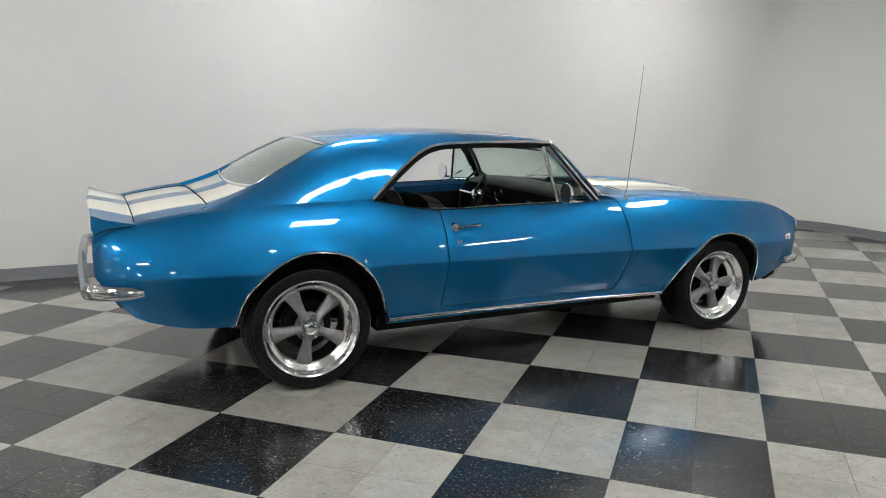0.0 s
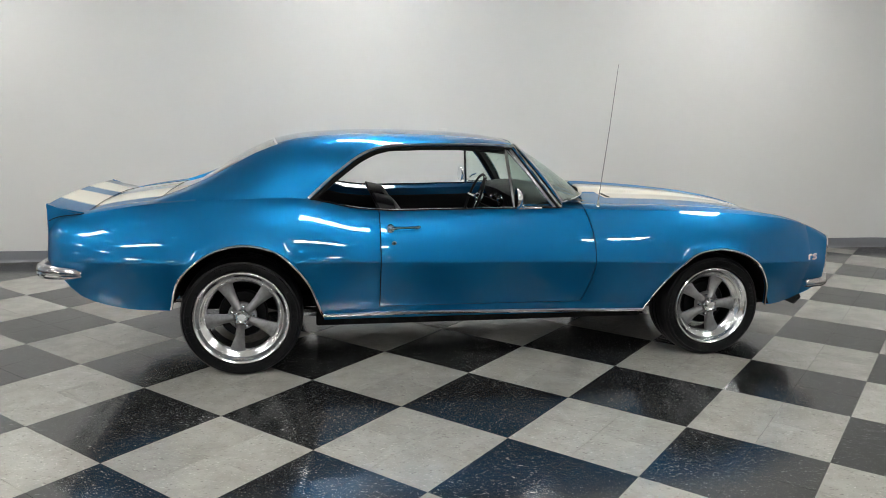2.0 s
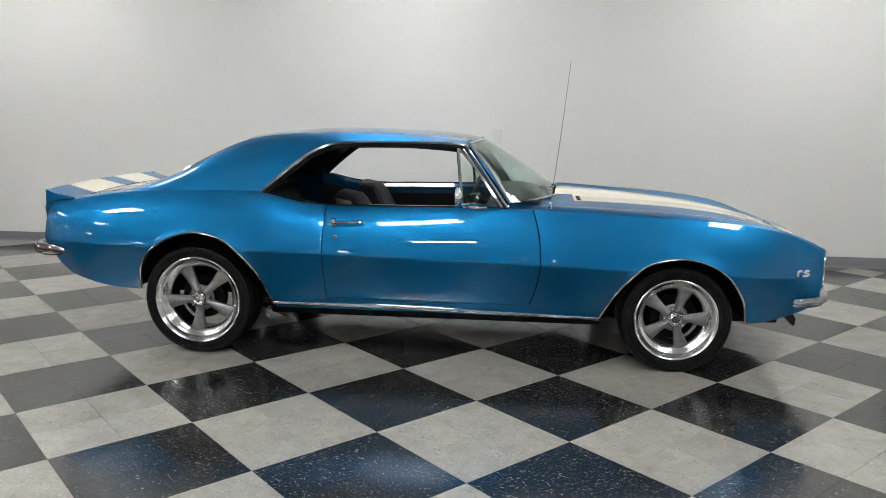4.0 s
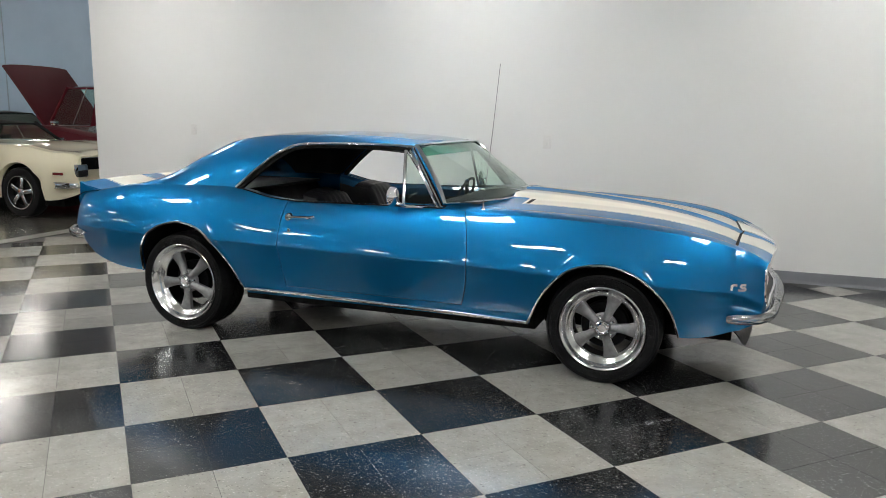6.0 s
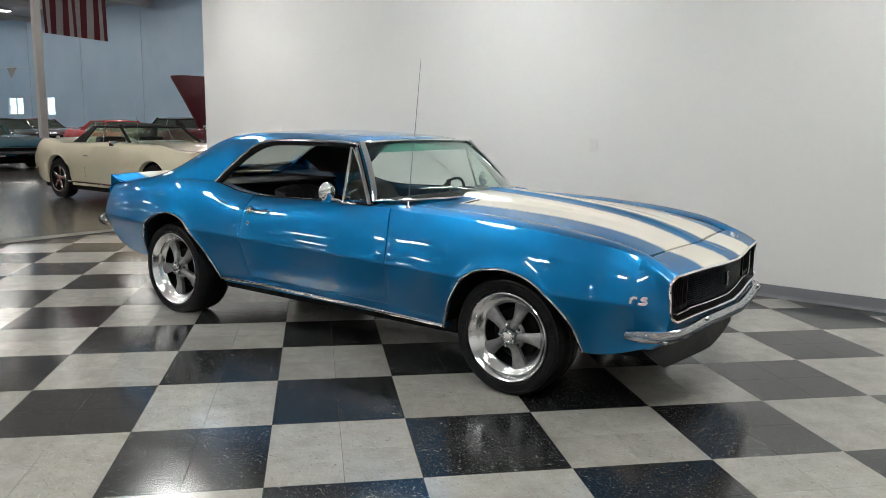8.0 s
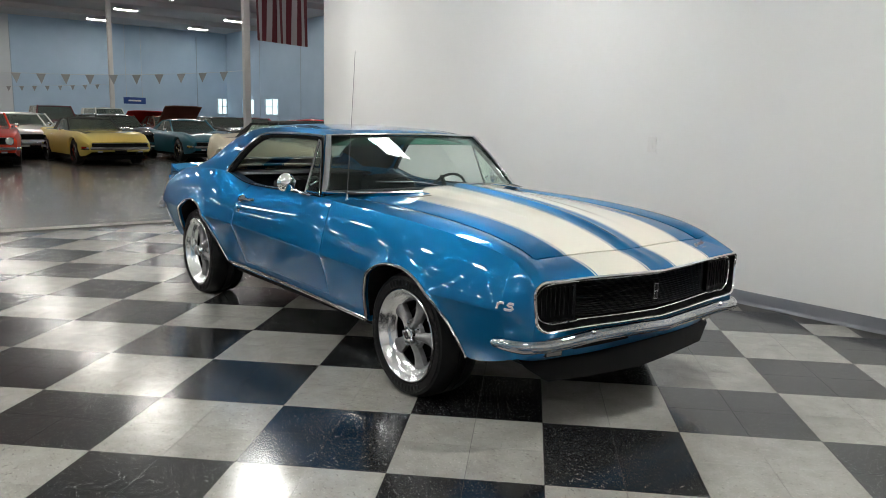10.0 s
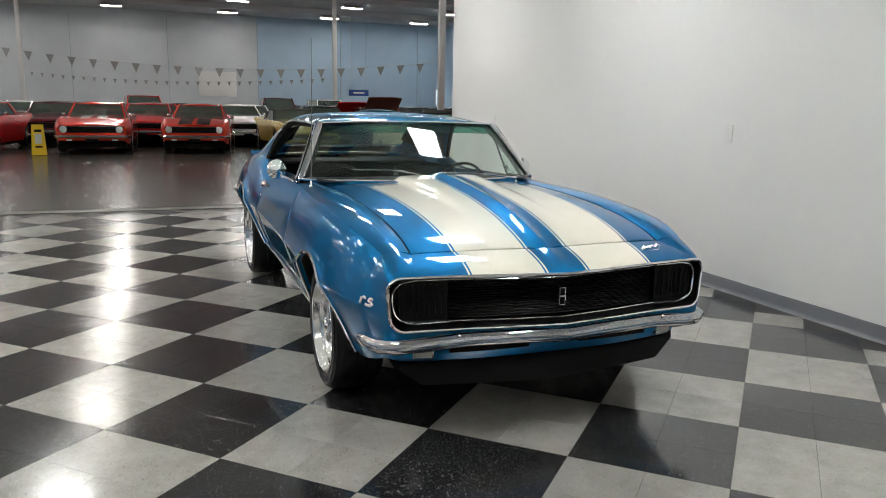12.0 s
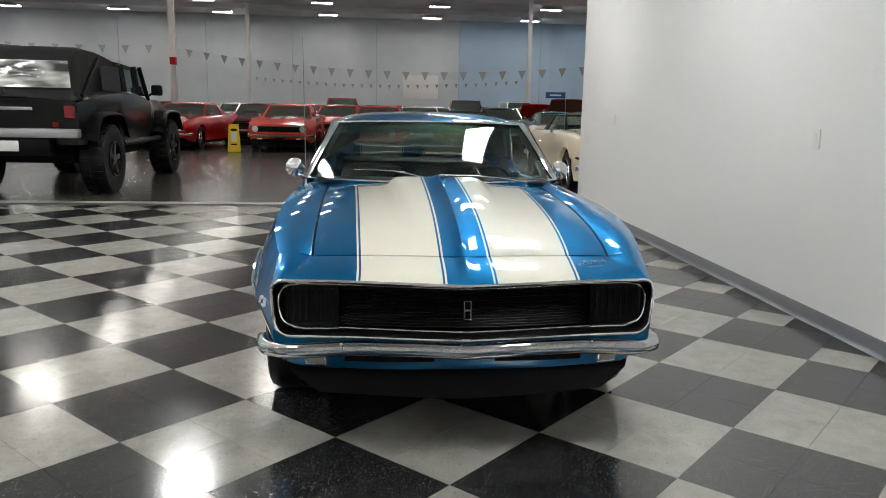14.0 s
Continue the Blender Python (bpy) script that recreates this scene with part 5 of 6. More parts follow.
def seat(y, x, ribs=7):
    st = new("seat")
    st.parent = car
    tagged(st, "black ribbed vinyl bucket seat")
    rows = [[Vector((lerp(x - .02, x + .46, i), y + lerp(-.25, .25, j), .46 + .05 * i + d)) for i, j, d in r] for r in cushion(0, 1, 0, 1, 0, 1, 0, ribs)]
    Geo().solid(rows, (0, 0, -.12), flip=True).outward().part("seat_cushion", VINYL, st)
    rows = []
    for r in cushion(0, 1, 0, 1, 0, 1, 0, ribs):
        row = []
        for i, j, d in r:
            w = .25 - .045 * i ** 3
            row.append(Vector((x + .02 - .20 * i + d, y + lerp(-w, w, j), .50 + .42 * i - .03 * abs(2 * j - 1) ** 3 * i)))
        rows.append(row)
    Geo().solid(rows, (-.10, 0, .02), flip=False).outward().part("backrest", VINYL, st)


seat(-.36, -.36)
seat(.36, -.36)
rows = [[Vector((lerp(-1.02, -.62, i), lerp(-.58, .58, j), .50 + .04 * i + d)) for i, j, d in r] for r in cushion(0, 1, 0, 1, 0, 1, 0, 16)]
bench = Geo().solid(rows, (0, 0, -.12), flip=True).outward().part("rear_bench", VINYL, car, "black ribbed vinyl rear bench")
rows = [[Vector((-1.02 - .18 * i + d, lerp(-.58, .58, j), .52 + .38 * i)) for i, j, d in r] for r in cushion(0, 1, 0, 1, 0, 1, 0, 16)]
Geo().solid(rows, (-.08, 0, 0), flip=False).outward().part("backrest", VINYL, bench)
Geo().box(-1.72, -1.18, -.60, .60, .895, .915, .004).part("parcel_shelf", VINYL, car, "black parcel shelf")
rows = [[Vector((lerp(-1.22, .17, t), y * (UY(lerp(-1.22, .17, t)) + .07), lerp(max(ROOF_C(lerp(-1.22, .17, t)), UZ(lerp(-1.22, .17, t))), UZ(lerp(-1.22, .17, t)), abs(y) ** 2.2) - .030 - .045 * abs(y) ** 4)) for y in frange(-1, 1, 12)] for t in frange(.14, .97, 14)]
Geo().solid(rows, (0, 0, .006), flip=True).outward().part("headliner", VINYL, car, "black headliner")
rows = []
for x in frange(-1.46, -.74, 16):
    L = Vector((x, -YS(x) + .06, ZS(x) - .01)) if x <= -1.03 else Vector((x, -WY(x) + .045, WZ(x)))
    U = Vector((x, -UY(x) + .05, UZ(x) - .045))
    K = Vector((x, lerp(U.y, L.y, .42), lerp(U.z, L.z, .10) - .02))
    rows.append([L * (1 - t) ** 2 + K * 2 * t * (1 - t) + U * t * t for t in frange(0, 1, 8)])
both(Geo().grid(rows, flip=False), "inner_pillar_trim", VINYL)
# dashboard
prof = [(.60, .925), (.50, .935), (.38, .930), (.30, .915), (.275, .890), (.29, .86), (.32, .78), (.34, .66), (.42, .60)]
rows = [[Vector((x - .02 * abs(y / .68) ** 2, y, z + .008 * math.exp(-((y - .36) / .2) ** 2) * (1 if z > .88 else 0))) for x, z in prof] for y in frange(-.68, .68, 20)]
dash = Geo().grid(rows, flip=True).part("dashboard", VINYL, car, "black padded dashboard")
for y in (.26, .46):
    Geo().lathe([(.005, .062), (-.012, .058), (-.014, .052), (-.004, .05), (-.004, 0)], (.296, y, .835), "X", 28).part("gauge", CHROME, dash)
Geo().box(.285, .30, -.42, -.12, .80, .83, .004).part("dash_trim", CHROME, dash)
# steering wheel
sw = Matrix.Translation((.13, .37, .838)) @ Matrix.Rotation(radians(-68), 4, "Y")
g = Geo()
g.tube([sw @ Vector((.165 * math.cos(2 * math.pi * k / 40), .165 * math.sin(2 * math.pi * k / 40), 0)) for k in range(40)], .0095, 8, 1.0, tuple((sw.to_3x3() @ Vector((0, 0, 1)))), closed=True)
wheel_rim = g.part("steering_wheel", VINYL, car, "black three-spoke steering wheel")
for a in (90, 210, 330):
    Geo().tube([sw @ Vector((.04 * math.cos(radians(a)), .04 * math.sin(radians(a)), -.02)), sw @ Vector((.18 * math.cos(radians(a)), .18 * math.sin(radians(a)), 0))], .010, 6, 1.6).part("wheel_spoke", POLISHED, wheel_rim)
g = Geo().lathe([(.018, 0.0), (.016, .025), (0, .042), (-.03, .045)], (0, 0, -.02), "Z", 24)
g.v = [tuple(sw @ Vector(p)) for p in g.v]
g.part("horn_button", CHROME, wheel_rim)
Geo().tube([sw @ Vector((0, 0, -.03)), sw @ Vector((0, 0, -.30))], .03, 12).part("steering_column", BLACK, wheel_rim)
Geo().box(-.30, .12, -.09, .09, .36, .50, .02).part("console", VINYL, car, "black centre console")

# floor pan, firewall, axle and pipes under the body
Geo().box(-1.0, .95, -.70, .70, .225, .31, .01).part("floor_pan", MATTE, car, "dark underbody")
Geo().box(-2.10, -1.004, -.50, .50, .35, .40, .01).part("rear_pan", MATTE, car)
Geo().box(.954, 2.0, -.50, .50, .225, .34, .01).part("front_pan", MATTE, car)
Geo().box(.62, .66, -.66, .66, .294, .88, .005).part("firewall", MATTE, car)
Geo().box(-1.26, -1.22, -.60, .60, .364, .88, .005).part("rear_bulkhead", MATTE, car)
Geo().box(-2.20, -1.30, -.62, .62, .42, .47, .01).part("boot_floor", MATTE, car)
Geo().tube([(-1.40, -.60, .315), (-1.40, 0, .315), (-1.40, .60, .315)], [.04, .055, .04], 12).part("rear_axle", BLACK, car)
for s in (-1, 1):
    Geo().tube(smooth_line([(.9, s * .30, .235), (-.3, s * .34, .225), (-.9, s * .38, .22), (-1.15, s * .42, .25), (-1.5, s * .45, .36), (-1.85, s * .50, .36), (-2.02, s * .50, .355)], 24), .028, 10).part("exhaust_pipe", POLISHED, car, "exhaust pipe under the floor")
    Geo().tube([(-.2, s * .34, .235), (-.25, s * .34, .24), (-.78, s * .36, .24), (-.83, s * .36, .235)], [.035, .06, .06, .035], 12).part("muffler", BLACK, car)
Geo().tube([(1.34, -.62, .29), (1.34, .62, .29)], .04, 10).part("front_axle", BLACK, car)


# ---- things in the hall ----
def plain_paint(name, color):
    return car_paint(name, color, 0.15, False)


RED = plain_paint("red_car_paint", (0.50, 0.012, 0.014))
ORANGE = plain_paint("orange_red_car_paint", (0.62, 0.034, 0.012))
CREAM_PAINT = plain_paint("cream_car_paint", (0.90, 0.83, 0.62))
TEAL = plain_paint("teal_car_paint", (0.018, 0.105, 0.145))
YELLOW = plain_paint("pale_yellow_car_paint", (0.60, 0.49, 0.12))
MAROON = plain_paint("maroon_car_paint", (0.10, 0.006, 0.014))
WHITE_PAINT = plain_paint("white_car_paint", (0.70, 0.70, 0.68))
BLACK_PAINT = plain_paint("black_car_paint", (0.012, 0.012, 0.013))
BROWN_PAINT = plain_paint("brown_car_paint", (0.16, 0.07, 0.05))
CLOTH = material("black_canvas", (0.006, 0.0065, 0.007), 0.85)
n = Nodes(CLOTH)
n.bump(n.noise(n.coords(), 6.0, 4.0), 0.4, 0.05)
SMOKED = material("dark_car_window", (0.012, 0.015, 0.016), 0.06, 0.0, 0.5)
PLASTIC_WINDOW = material("smoky_plastic_window", (0.28, 0.29, 0.28), 0.14)
n = Nodes(PLASTIC_WINDOW)
crease = n.add("ShaderNodeMapping")
crease.inputs["Scale"].default_value = (1.0, 0.7, 2.4)
crease.inputs["Rotation"].default_value = (0.5, 0, 0)
n.link(n.coords(), crease.inputs["Vector"])
fold_ = n.noise(crease.outputs[0], 1.9, 2.0)
# Pale streaks in the colour stand in for lamps reflected on the creases.
n.to("Base Color", n.ramp(fold_, [(0.42, (0.05, 0.055, 0.05)), (0.60, (0.70, 0.70, 0.66))]))
n.bump(fold_, 0.8, 0.1)
SPOKE_DARK = material("dark_alloy", (0.06, 0.06, 0.062), 0.35, 0.6)
SILVER = material("satin_silver", (0.42, 0.42, 0.42), 0.35, 0.6)
TRUCK_PAINT = material("dark_green_black_paint", (0.003, 0.003, 0.0032), 0.3, 0.0, 0.5, 0.03, 0.1)
# Pale colour stands in for ceiling light reflected in the parked cars' windows.
REFLECTION_TRIM = material("pale_reflection_trim", (0.30, 0.33, 0.29), 0.6)
RED_TRIM = material("dark_red_vinyl", (0.06, 0.006, 0.008), 0.5)
SAFETY_YELLOW = material("yellow_plastic", (0.90, 0.62, 0.01), 0.45)
FLAG_RED = material("red_flag_cloth", (0.10, 0.008, 0.018), 0.8)
FLAG_WHITE = material("off_white_flag_cloth", (0.34, 0.33, 0.35), 0.8)
PENNANT = material("grey_pennant_vinyl", (0.34, 0.345, 0.35), 0.5)
SIGN_BLUE = material("blue_sign", (0.02, 0.07, 0.28), 0.4)
RED_LENS = material("red_lamp_lens", (0.17, 0.012, 0.014), 0.2, 0.0, 0.5)


def car_wheel(parent, x, y, r, s, width=.2, rim_mat=None, rim_share=.66):
    w = new("wheel")
    w.parent = parent
    w.location = (x, y, r)
    w.rotation_euler = (0, 0, 0 if s < 0 else math.pi)
    rim = r * rim_share
    Geo().lathe([(-width / 2 + .02, rim), (-width / 2, lerp(rim, r, .4)), (-width / 2 + .01, r * .96), (-width / 2 + .04, r), (width / 2 - .04, r), (width / 2, r * .94), (width / 2 - .02, rim)], (0, 0, 0), "Y", 32).part("tyre", RUBBER, w)
    mat = rim_mat or POLISHED
    Geo().lathe([(-width / 2 - .004, rim + .004), (-width / 2 + .03, rim * .86), (-width / 2 + .06, rim * .8), (-width / 2 + .06, 0.0)], (0, 0, 0), "Y", 28).part("rim", BLACK, w)
    for k in range(5):
        m = Matrix.Rotation(radians(72 * k + 10), 4, "Y")
        g = Geo().box(-rim * .13, rim * .13, -width / 2 + .012, -width / 2 + .04, rim * .12, rim * .92, .006, m)
        g.part("spoke", mat, w)
    Geo().lathe([(-width / 2 + .004, 0), (-width / 2 + .008, rim * .22), (-width / 2 + .04, rim * .24)], (0, 0, 0), "Y", 16).part("hub_cap", mat, w)
    Geo().lathe([(-width / 2 - .006, rim * .97), (-width / 2 - .008, rim * 1.01), (-width / 2 + .004, rim * 1.03)], (0, 0, 0), "Y", 28).part("rim_lip", mat, w)


def pane(quad, parent, name, inset=.03, mat=REFLECTION_HAZE_GLASS):
    """A thin glass pane between four corners, pulled in from its frame."""
    c = sum((Vector(p) for p in quad), Vector()) / 4
    q = [Vector(p).lerp(c, inset) for p in quad]
    nrm = (q[1] - q[0]).cross(q[3] - q[0]).normalized() * .005
    ob = Geo().add([*q, *[p + nrm for p in q]], [(3, 2, 1, 0), (4, 5, 6, 7), (0, 1, 5, 4), (1, 2, 6, 5), (2, 3, 7, 6), (3, 0, 4, 7)]).outward().part(name, mat, parent, smooth=False)
    ob.visible_shadow = False
    return ob


def parked_car(m, paint, label, L=4.7, W=1.85, hood=.90, deck=.93, belt=.95, roof=1.34, cab=(-1.45, -.80, .12, .66), wb=2.74, r=.33, stripe=None, top=None, hood_up=None, lamps=True, nose_drop=.13, front=None, stripe_x=1.0, trim=None, stripe_y=(.08, .19, .31), glazing=REFLECTION_HAZE_GLASS):
    """A parked car, nose towards +x. cab: rear foot, rear top, front top and front foot of the cabin."""
    t = thing("parked_car", label, "car", m, "parked cars in the hall")
    hl, hw = L / 2, W / 2
    top_f = spline([(-hl, deck - .10), (-hl + .10, deck - .02), (cab[0], deck + .01), (cab[3], hood + .055), (lerp(cab[3], hl, .5), hood + .01), (hl - .4, hood - .055), (hl - .10, hood - nose_drop * .85), (hl, hood - nose_drop - .02)])
    wid = spline([(-hl, hw * .88), (-hl + .25, hw * .95), (-wb / 2, hw), (0, hw * .975), (wb / 2, hw), (hl - .3, hw * .965), (hl, hw * .88)])
    xs = set(frange(-hl, hl, 40))
    for xw in (-wb / 2, wb / 2):
        xs |= {xw + (r + .05) * math.sin(radians(a)) for a in range(-90, 91, 10)}
    rows = []
    for x in sorted(xs):
        zb = .25 + .12 * max(0, (abs(x) - hl + .5) / .5) ** 2
        for xw in (-wb / 2, wb / 2):
            d = abs(x - xw)
            if d < r + .049:
                zb = max(zb, r + math.sqrt((r + .05) ** 2 - d * d))
        w, zt = wid(x), top_f(x)
        zm = min(.60, zt - .15)
        up = .035 * math.exp(-((x - wb / 2 - .3) / .7) ** 2) + .03 * math.exp(-((x + wb / 2) / .6) ** 2)
        pr = [(w * .93, zb), (w * .98, max(zb + .008, lerp(zb, zm, .5))), (w * .992, max(zb + .014, lerp(zb, zm, .9))), (w, max(zb + .02, zm)), (w * .99, max(zb + .028, lerp(zm, zt, .45))), (w * .965, max(zb + .032, zt - .07 + up * .6)), (w * .92, zt - .025 + up), (w * .85, zt - .006 + up), (w * .74, zt - .004), (w * .45, zt + .014), (w * .2, zt + .022), (0, zt + .022)]
        rows.append([(x, -y, z) for y, z in pr] + [(x, y, z) for y, z in pr[-2::-1]])
    g = Geo().grid(rows, flip=True)
    nv = len(rows[0])
    g.f.append(tuple(range(nv)))
    k = (len(rows) - 1) * nv
    g.f.append(tuple(k + i for i in range(nv - 1, -1, -1)))
    g.part("body", paint, t, sharp=32)
    for xw in (-wb / 2, wb / 2):
        for s in (-1, 1):
            car_wheel(t, xw, s * (hw - .12), r, s)
        Geo().box(xw - r - .05, xw + r + .05, -hw + .26, hw - .26, .2, r * 2 + .04).part("wheel_well", MATTE, t, smooth=False)
    Geo().box(-hl + .3, hl - .3, -hw + .14, hw - .14, .17, .262).part("underbody", MATTE, t, smooth=False)
    # cabin: panes, posts, roof, seats
    fy, ty = hw * .80, hw * .64
    b0, b1, t1, t0 = Vector((cab[0], fy * .90, belt)), Vector((cab[3], fy * .97, belt - .01)), Vector((cab[2], ty, roof - .05)), Vector((cab[1], ty, roof - .06))
    flip_y = lambda p: Vector((p.x, -p.y, p.z))  # noqa: E731
    pane([b1, flip_y(b1), flip_y(t1), t1], t, "windscreen", mat=glazing)
    pane([flip_y(b0), b0, t0, flip_y(t0)], t, "rear_window", .08, glazing)
    cx = cab[0] + (cab[3] - cab[0]) * .24
    cp = Vector((cx, fy * .96, belt))
    ct = Vector((lerp(cab[1], cab[2], .12), ty, roof - .055))
    for s in (-1, 1):
        q = [Vector((p.x, s * p.y, p.z)) for p in (cp, b1, t1, ct)]
        pane(q, t, "side_window", mat=glazing)
        rr = [[Vector((lerp(a.x, b.x, v), s * (lerp(a.y, b.y, v) + .006 + .012 * math.sin(math.pi * v)), lerp(a.z, b.z, v))) for v in frange(0, 1, 5)] for a, b in ((b0, t0), (lerp(b0, cp, .5), lerp(t0, ct, .5)), (cp, ct))]
        Geo().solid(rr, (0, -.03 * s, 0), flip=s < 0).outward().part("rear_pillar", top or paint, t)
        Geo().tube([Vector((b1.x + .02, s * b1.y, b1.z - .02)), Vector((t1.x, s * t1.y, t1.z + .005))], .026, 8).part("windscreen_pillar", top or paint, t)
        Geo().tube([Vector((lerp(cx, cab[3], .42), s * fy * .965, belt)), Vector((lerp(ct.x, t1.x, .36), s * (ty + .004), roof - .055))], .010, 6).part("window_post", CHROME, t)
        Geo().tube([Vector((cx, s * fy * .965, belt + .004)), Vector((cab[3], s * fy * .975, belt - .006))], .010, 6).part("sill_trim", CHROME, t)
    rr = []
    for u in frange(0, 1, 10):
        x = lerp(cab[1] - .03, cab[2] + .03, u)
        e = (1 - (2 * u - 1) ** 4)
        rr.append([Vector((x, y * (ty + .015), roof - .06 + .05 * e * (1 - abs(y) ** 2.5) + .01 * (1 - abs(y)))) for y in (-1, -.9, -.7, -.35, 0, .35, .7, .9, 1)])
    Geo().solid(rr, (0, 0, -.03), flip=True).outward().part("roof", top or paint, t)
    for s in (-1, 1):
        Geo().box(-.62, -.44, s * .37 - .24, s * .37 + .24, .5, belt + .14, .05).part("seat_back", VINYL, t)
    Geo().box(cab[0] + .1, cab[3] - .06, -fy * .88, fy * .88, deck - .07, deck + .026, .01).part("cabin_trim", trim or REFLECTION_TRIM, t)
    # front and rear
    fx, zt = hl + .002, hood - nose_drop
    face = Geo().box(fx - .05, fx + .012, -hw * .80, hw * .80, zt - .205, zt - .045, .02).part("grille_surround", front or BLACK, t)
    Geo().box(fx + .008, fx + .016, -hw * .56, hw * .56, zt - .19, zt - .06, .006).part("grille", MATTE, face)
    for kz in range(5):
        Geo().box(fx + .014, fx + .020, -hw * .55, hw * .55, zt - .18 + kz * .026, zt - .174 + kz * .026).part("grille_bar", BLACK, face, smooth=False)
    Geo().tube([Vector((fx + .008, y * hw, z)) for y, z in ((-.80, zt - .045), (.80, zt - .045))], .007, 6).part("grille_moulding", CHROME, face)
    if lamps:
        for s in (-1, 1):
            hd = Geo().lathe([(.03, 0), (.025, .05), (.012, .075), (-.03, .085)], (fx, s * hw * .70, zt - .125), "X", 20).part("headlamp", LENS, t)
            Geo().lathe([(.016, .076), (.026, .084), (.014, .094), (-.02, .095)], (fx, s * hw * .70, zt - .125), "X", 20).part("bezel", CHROME, hd)
    for sx, nm in ((1, "front_bumper"), (-1, "rear_bumper")):
        line = smooth_line([(sx * (hl - .30), -hw * .985, 0), (sx * (hl - .06), -hw * .93, 0), (sx * (hl + .045), -hw * .6, 0), (sx * (hl + .065), 0, 0), (sx * (hl + .045), hw * .6, 0), (sx * (hl - .06), hw * .93, 0), (sx * (hl - .30), hw * .985, 0)], 24)
        rr = [[p + Vector((-sx * .022, 0, .505)), p + Vector((0, 0, .50)), p + Vector((sx * .014, 0, .465)), p + Vector((0, 0, .43)), p + Vector((-sx * .022, 0, .425))] for p in line]
        Geo().solid(rr, (-sx * .01, 0, 0)).outward().part(nm, CHROME, t)
    Geo().box(hl - .01, hl + .03, -.15, .15, .33, .415, .006).part("front_plate", BLACK, t)
    for s in (-1, 1):
        Geo().box(-hl - .012, -hl + .02, s * hw * .45, s * hw * .80, deck - .28, deck - .16, .01).part("tail_lamp", RED_LENS, t)
        Geo().box(hl - .02, hl + .012, s * hw * .5, s * hw * .64, .36, .40, .006).part("parking_lamp", LENS, t)
        dx = lerp(cx, cab[3], .34)
        Geo().tube([(dx, s * (hw * .99 + .008), .76), (dx - .13, s * (hw * .99 + .008), .765)], .011, 6).part("door_handle", CHROME, t)
        Geo().tube([Vector((dx - .16, s * wid(dx) * 1.0, .62)), Vector((dx - .17, s * wid(dx) * .985, .40))], .0035, 4).part("door_seam", MATTE, t)
        Geo().box(cab[3] - .36, cab[3] - .24, s * hw * .93 - .05, s * hw * .93 + .05, belt + .0, belt + .09, .02).part("side_mirror", CHROME, t)
    if stripe:
        for s in (-1, 1):
            rr = [[Vector((x, s * y, top_f(x) + .034 - .012 * (y / hw / .45))) for y in stripe_y] for x in frange(cab[3] + .05, lerp(cab[3], hl - .04, stripe_x), 10)]
            Geo().solid(rr, (0, 0, -.006), flip=s > 0).outward().part("stripe", stripe, t)
    if hood_up:
        h0 = Vector((cab[3] + .15, 0, hood + .06))
        ang = radians(hood_up)
        ln = hl - cab[3] - .35
        rr = []
        for u in frange(0, 1, 8):
            p = h0 + Vector((math.cos(ang), 0, math.sin(ang))) * (u * ln)
            rr.append([Vector((p.x, y * hw * .74, p.z - .03 * abs(y) ** 3 + .02 * math.sin(math.pi * u))) for y in frange(-1, 1, 8)])
        Geo().solid(rr, (.02, 0, -.03), flip=True).outward().part("raised_hood", paint, t)
    return t


def facing(x, y, deg):
    return pose(x, y, 0, 0, 0, deg)


STRIPE_WHITE = plain_paint("white_stripe_paint", (0.75, 0.74, 0.70))
parked_car(facing(-18.78, -2.82, -2), ORANGE, "orange-red muscle car with short white hood stripes on the concrete", stripe=STRIPE_WHITE, stripe_x=.62)
parked_car(facing(-18.78, -.10, -8), ORANGE, "orange-red muscle car with broad black stripes", stripe=BLACK_PAINT, W=1.82, stripe_y=(.06, .22, .40))
parked_car(facing(-18.75, -5.85, -8), RED, "red coupe with a pale bumper and grille frame", front=WHITE_PAINT)
parked_car(facing(-18.75, 2.60, 4), YELLOW, "pale yellow sports car with a low nose and split chrome bumper", L=4.5, W=1.77, hood=.84, deck=.86, belt=.86, roof=1.25, cab=(-1.3, -.7, -.1, .42), wb=2.49, nose_drop=.2, lamps=False, top=CLOTH)
parked_car(facing(-19.4, 5.62, 2), TEAL, "dark teal sports car parked in the row", L=4.5, W=1.77, hood=.84, deck=.86, belt=.86, roof=1.25, cab=(-1.5, -.7, -.1, .42), wb=2.49, nose_drop=.2, lamps=False)
must = parked_car(facing(-8.38, 3.60, 0), CREAM_PAINT, "cream coupe with a black soft top on the concrete", L=4.62, W=1.78, hood=.94, nose_drop=.07, deck=.93, belt=.93, roof=1.30, cab=(-1.30, -.66, .10, .60), wb=2.73, r=.34, top=CLOTH, trim=RED_TRIM, glazing=GLASS, lamps=False)
for s in (-1, 1):
    Geo().box(-1.0, 1.0, s * .892 - .006, s * .892 + .006, .30, .33, .003).part("rocker_stripe", CHROME, must)
    Geo().box(1.98, 2.14, s * .868 - .012, s * .868 + .012, .60, .635, .003).part("side_marker", RED_LENS, must)
Geo().box(-2.33, -2.29, -.72, .72, .56, .76, .02).part("tail_panel", BLACK, must, "black panel round the tail lamps")
Geo().tube([(.95, -.80, .95), (.93, -.80, 1.25), (.90, -.80, 1.62)], .004, 6).part("aerial", CHROME, must, "thin fender aerial")
Geo().tube([(2.30, -.66, .775), (2.335, 0, .785), (2.30, .66, .775)], .016, 8).part("hood_lip", CHROME, must, "bright lip along the hood's front edge")
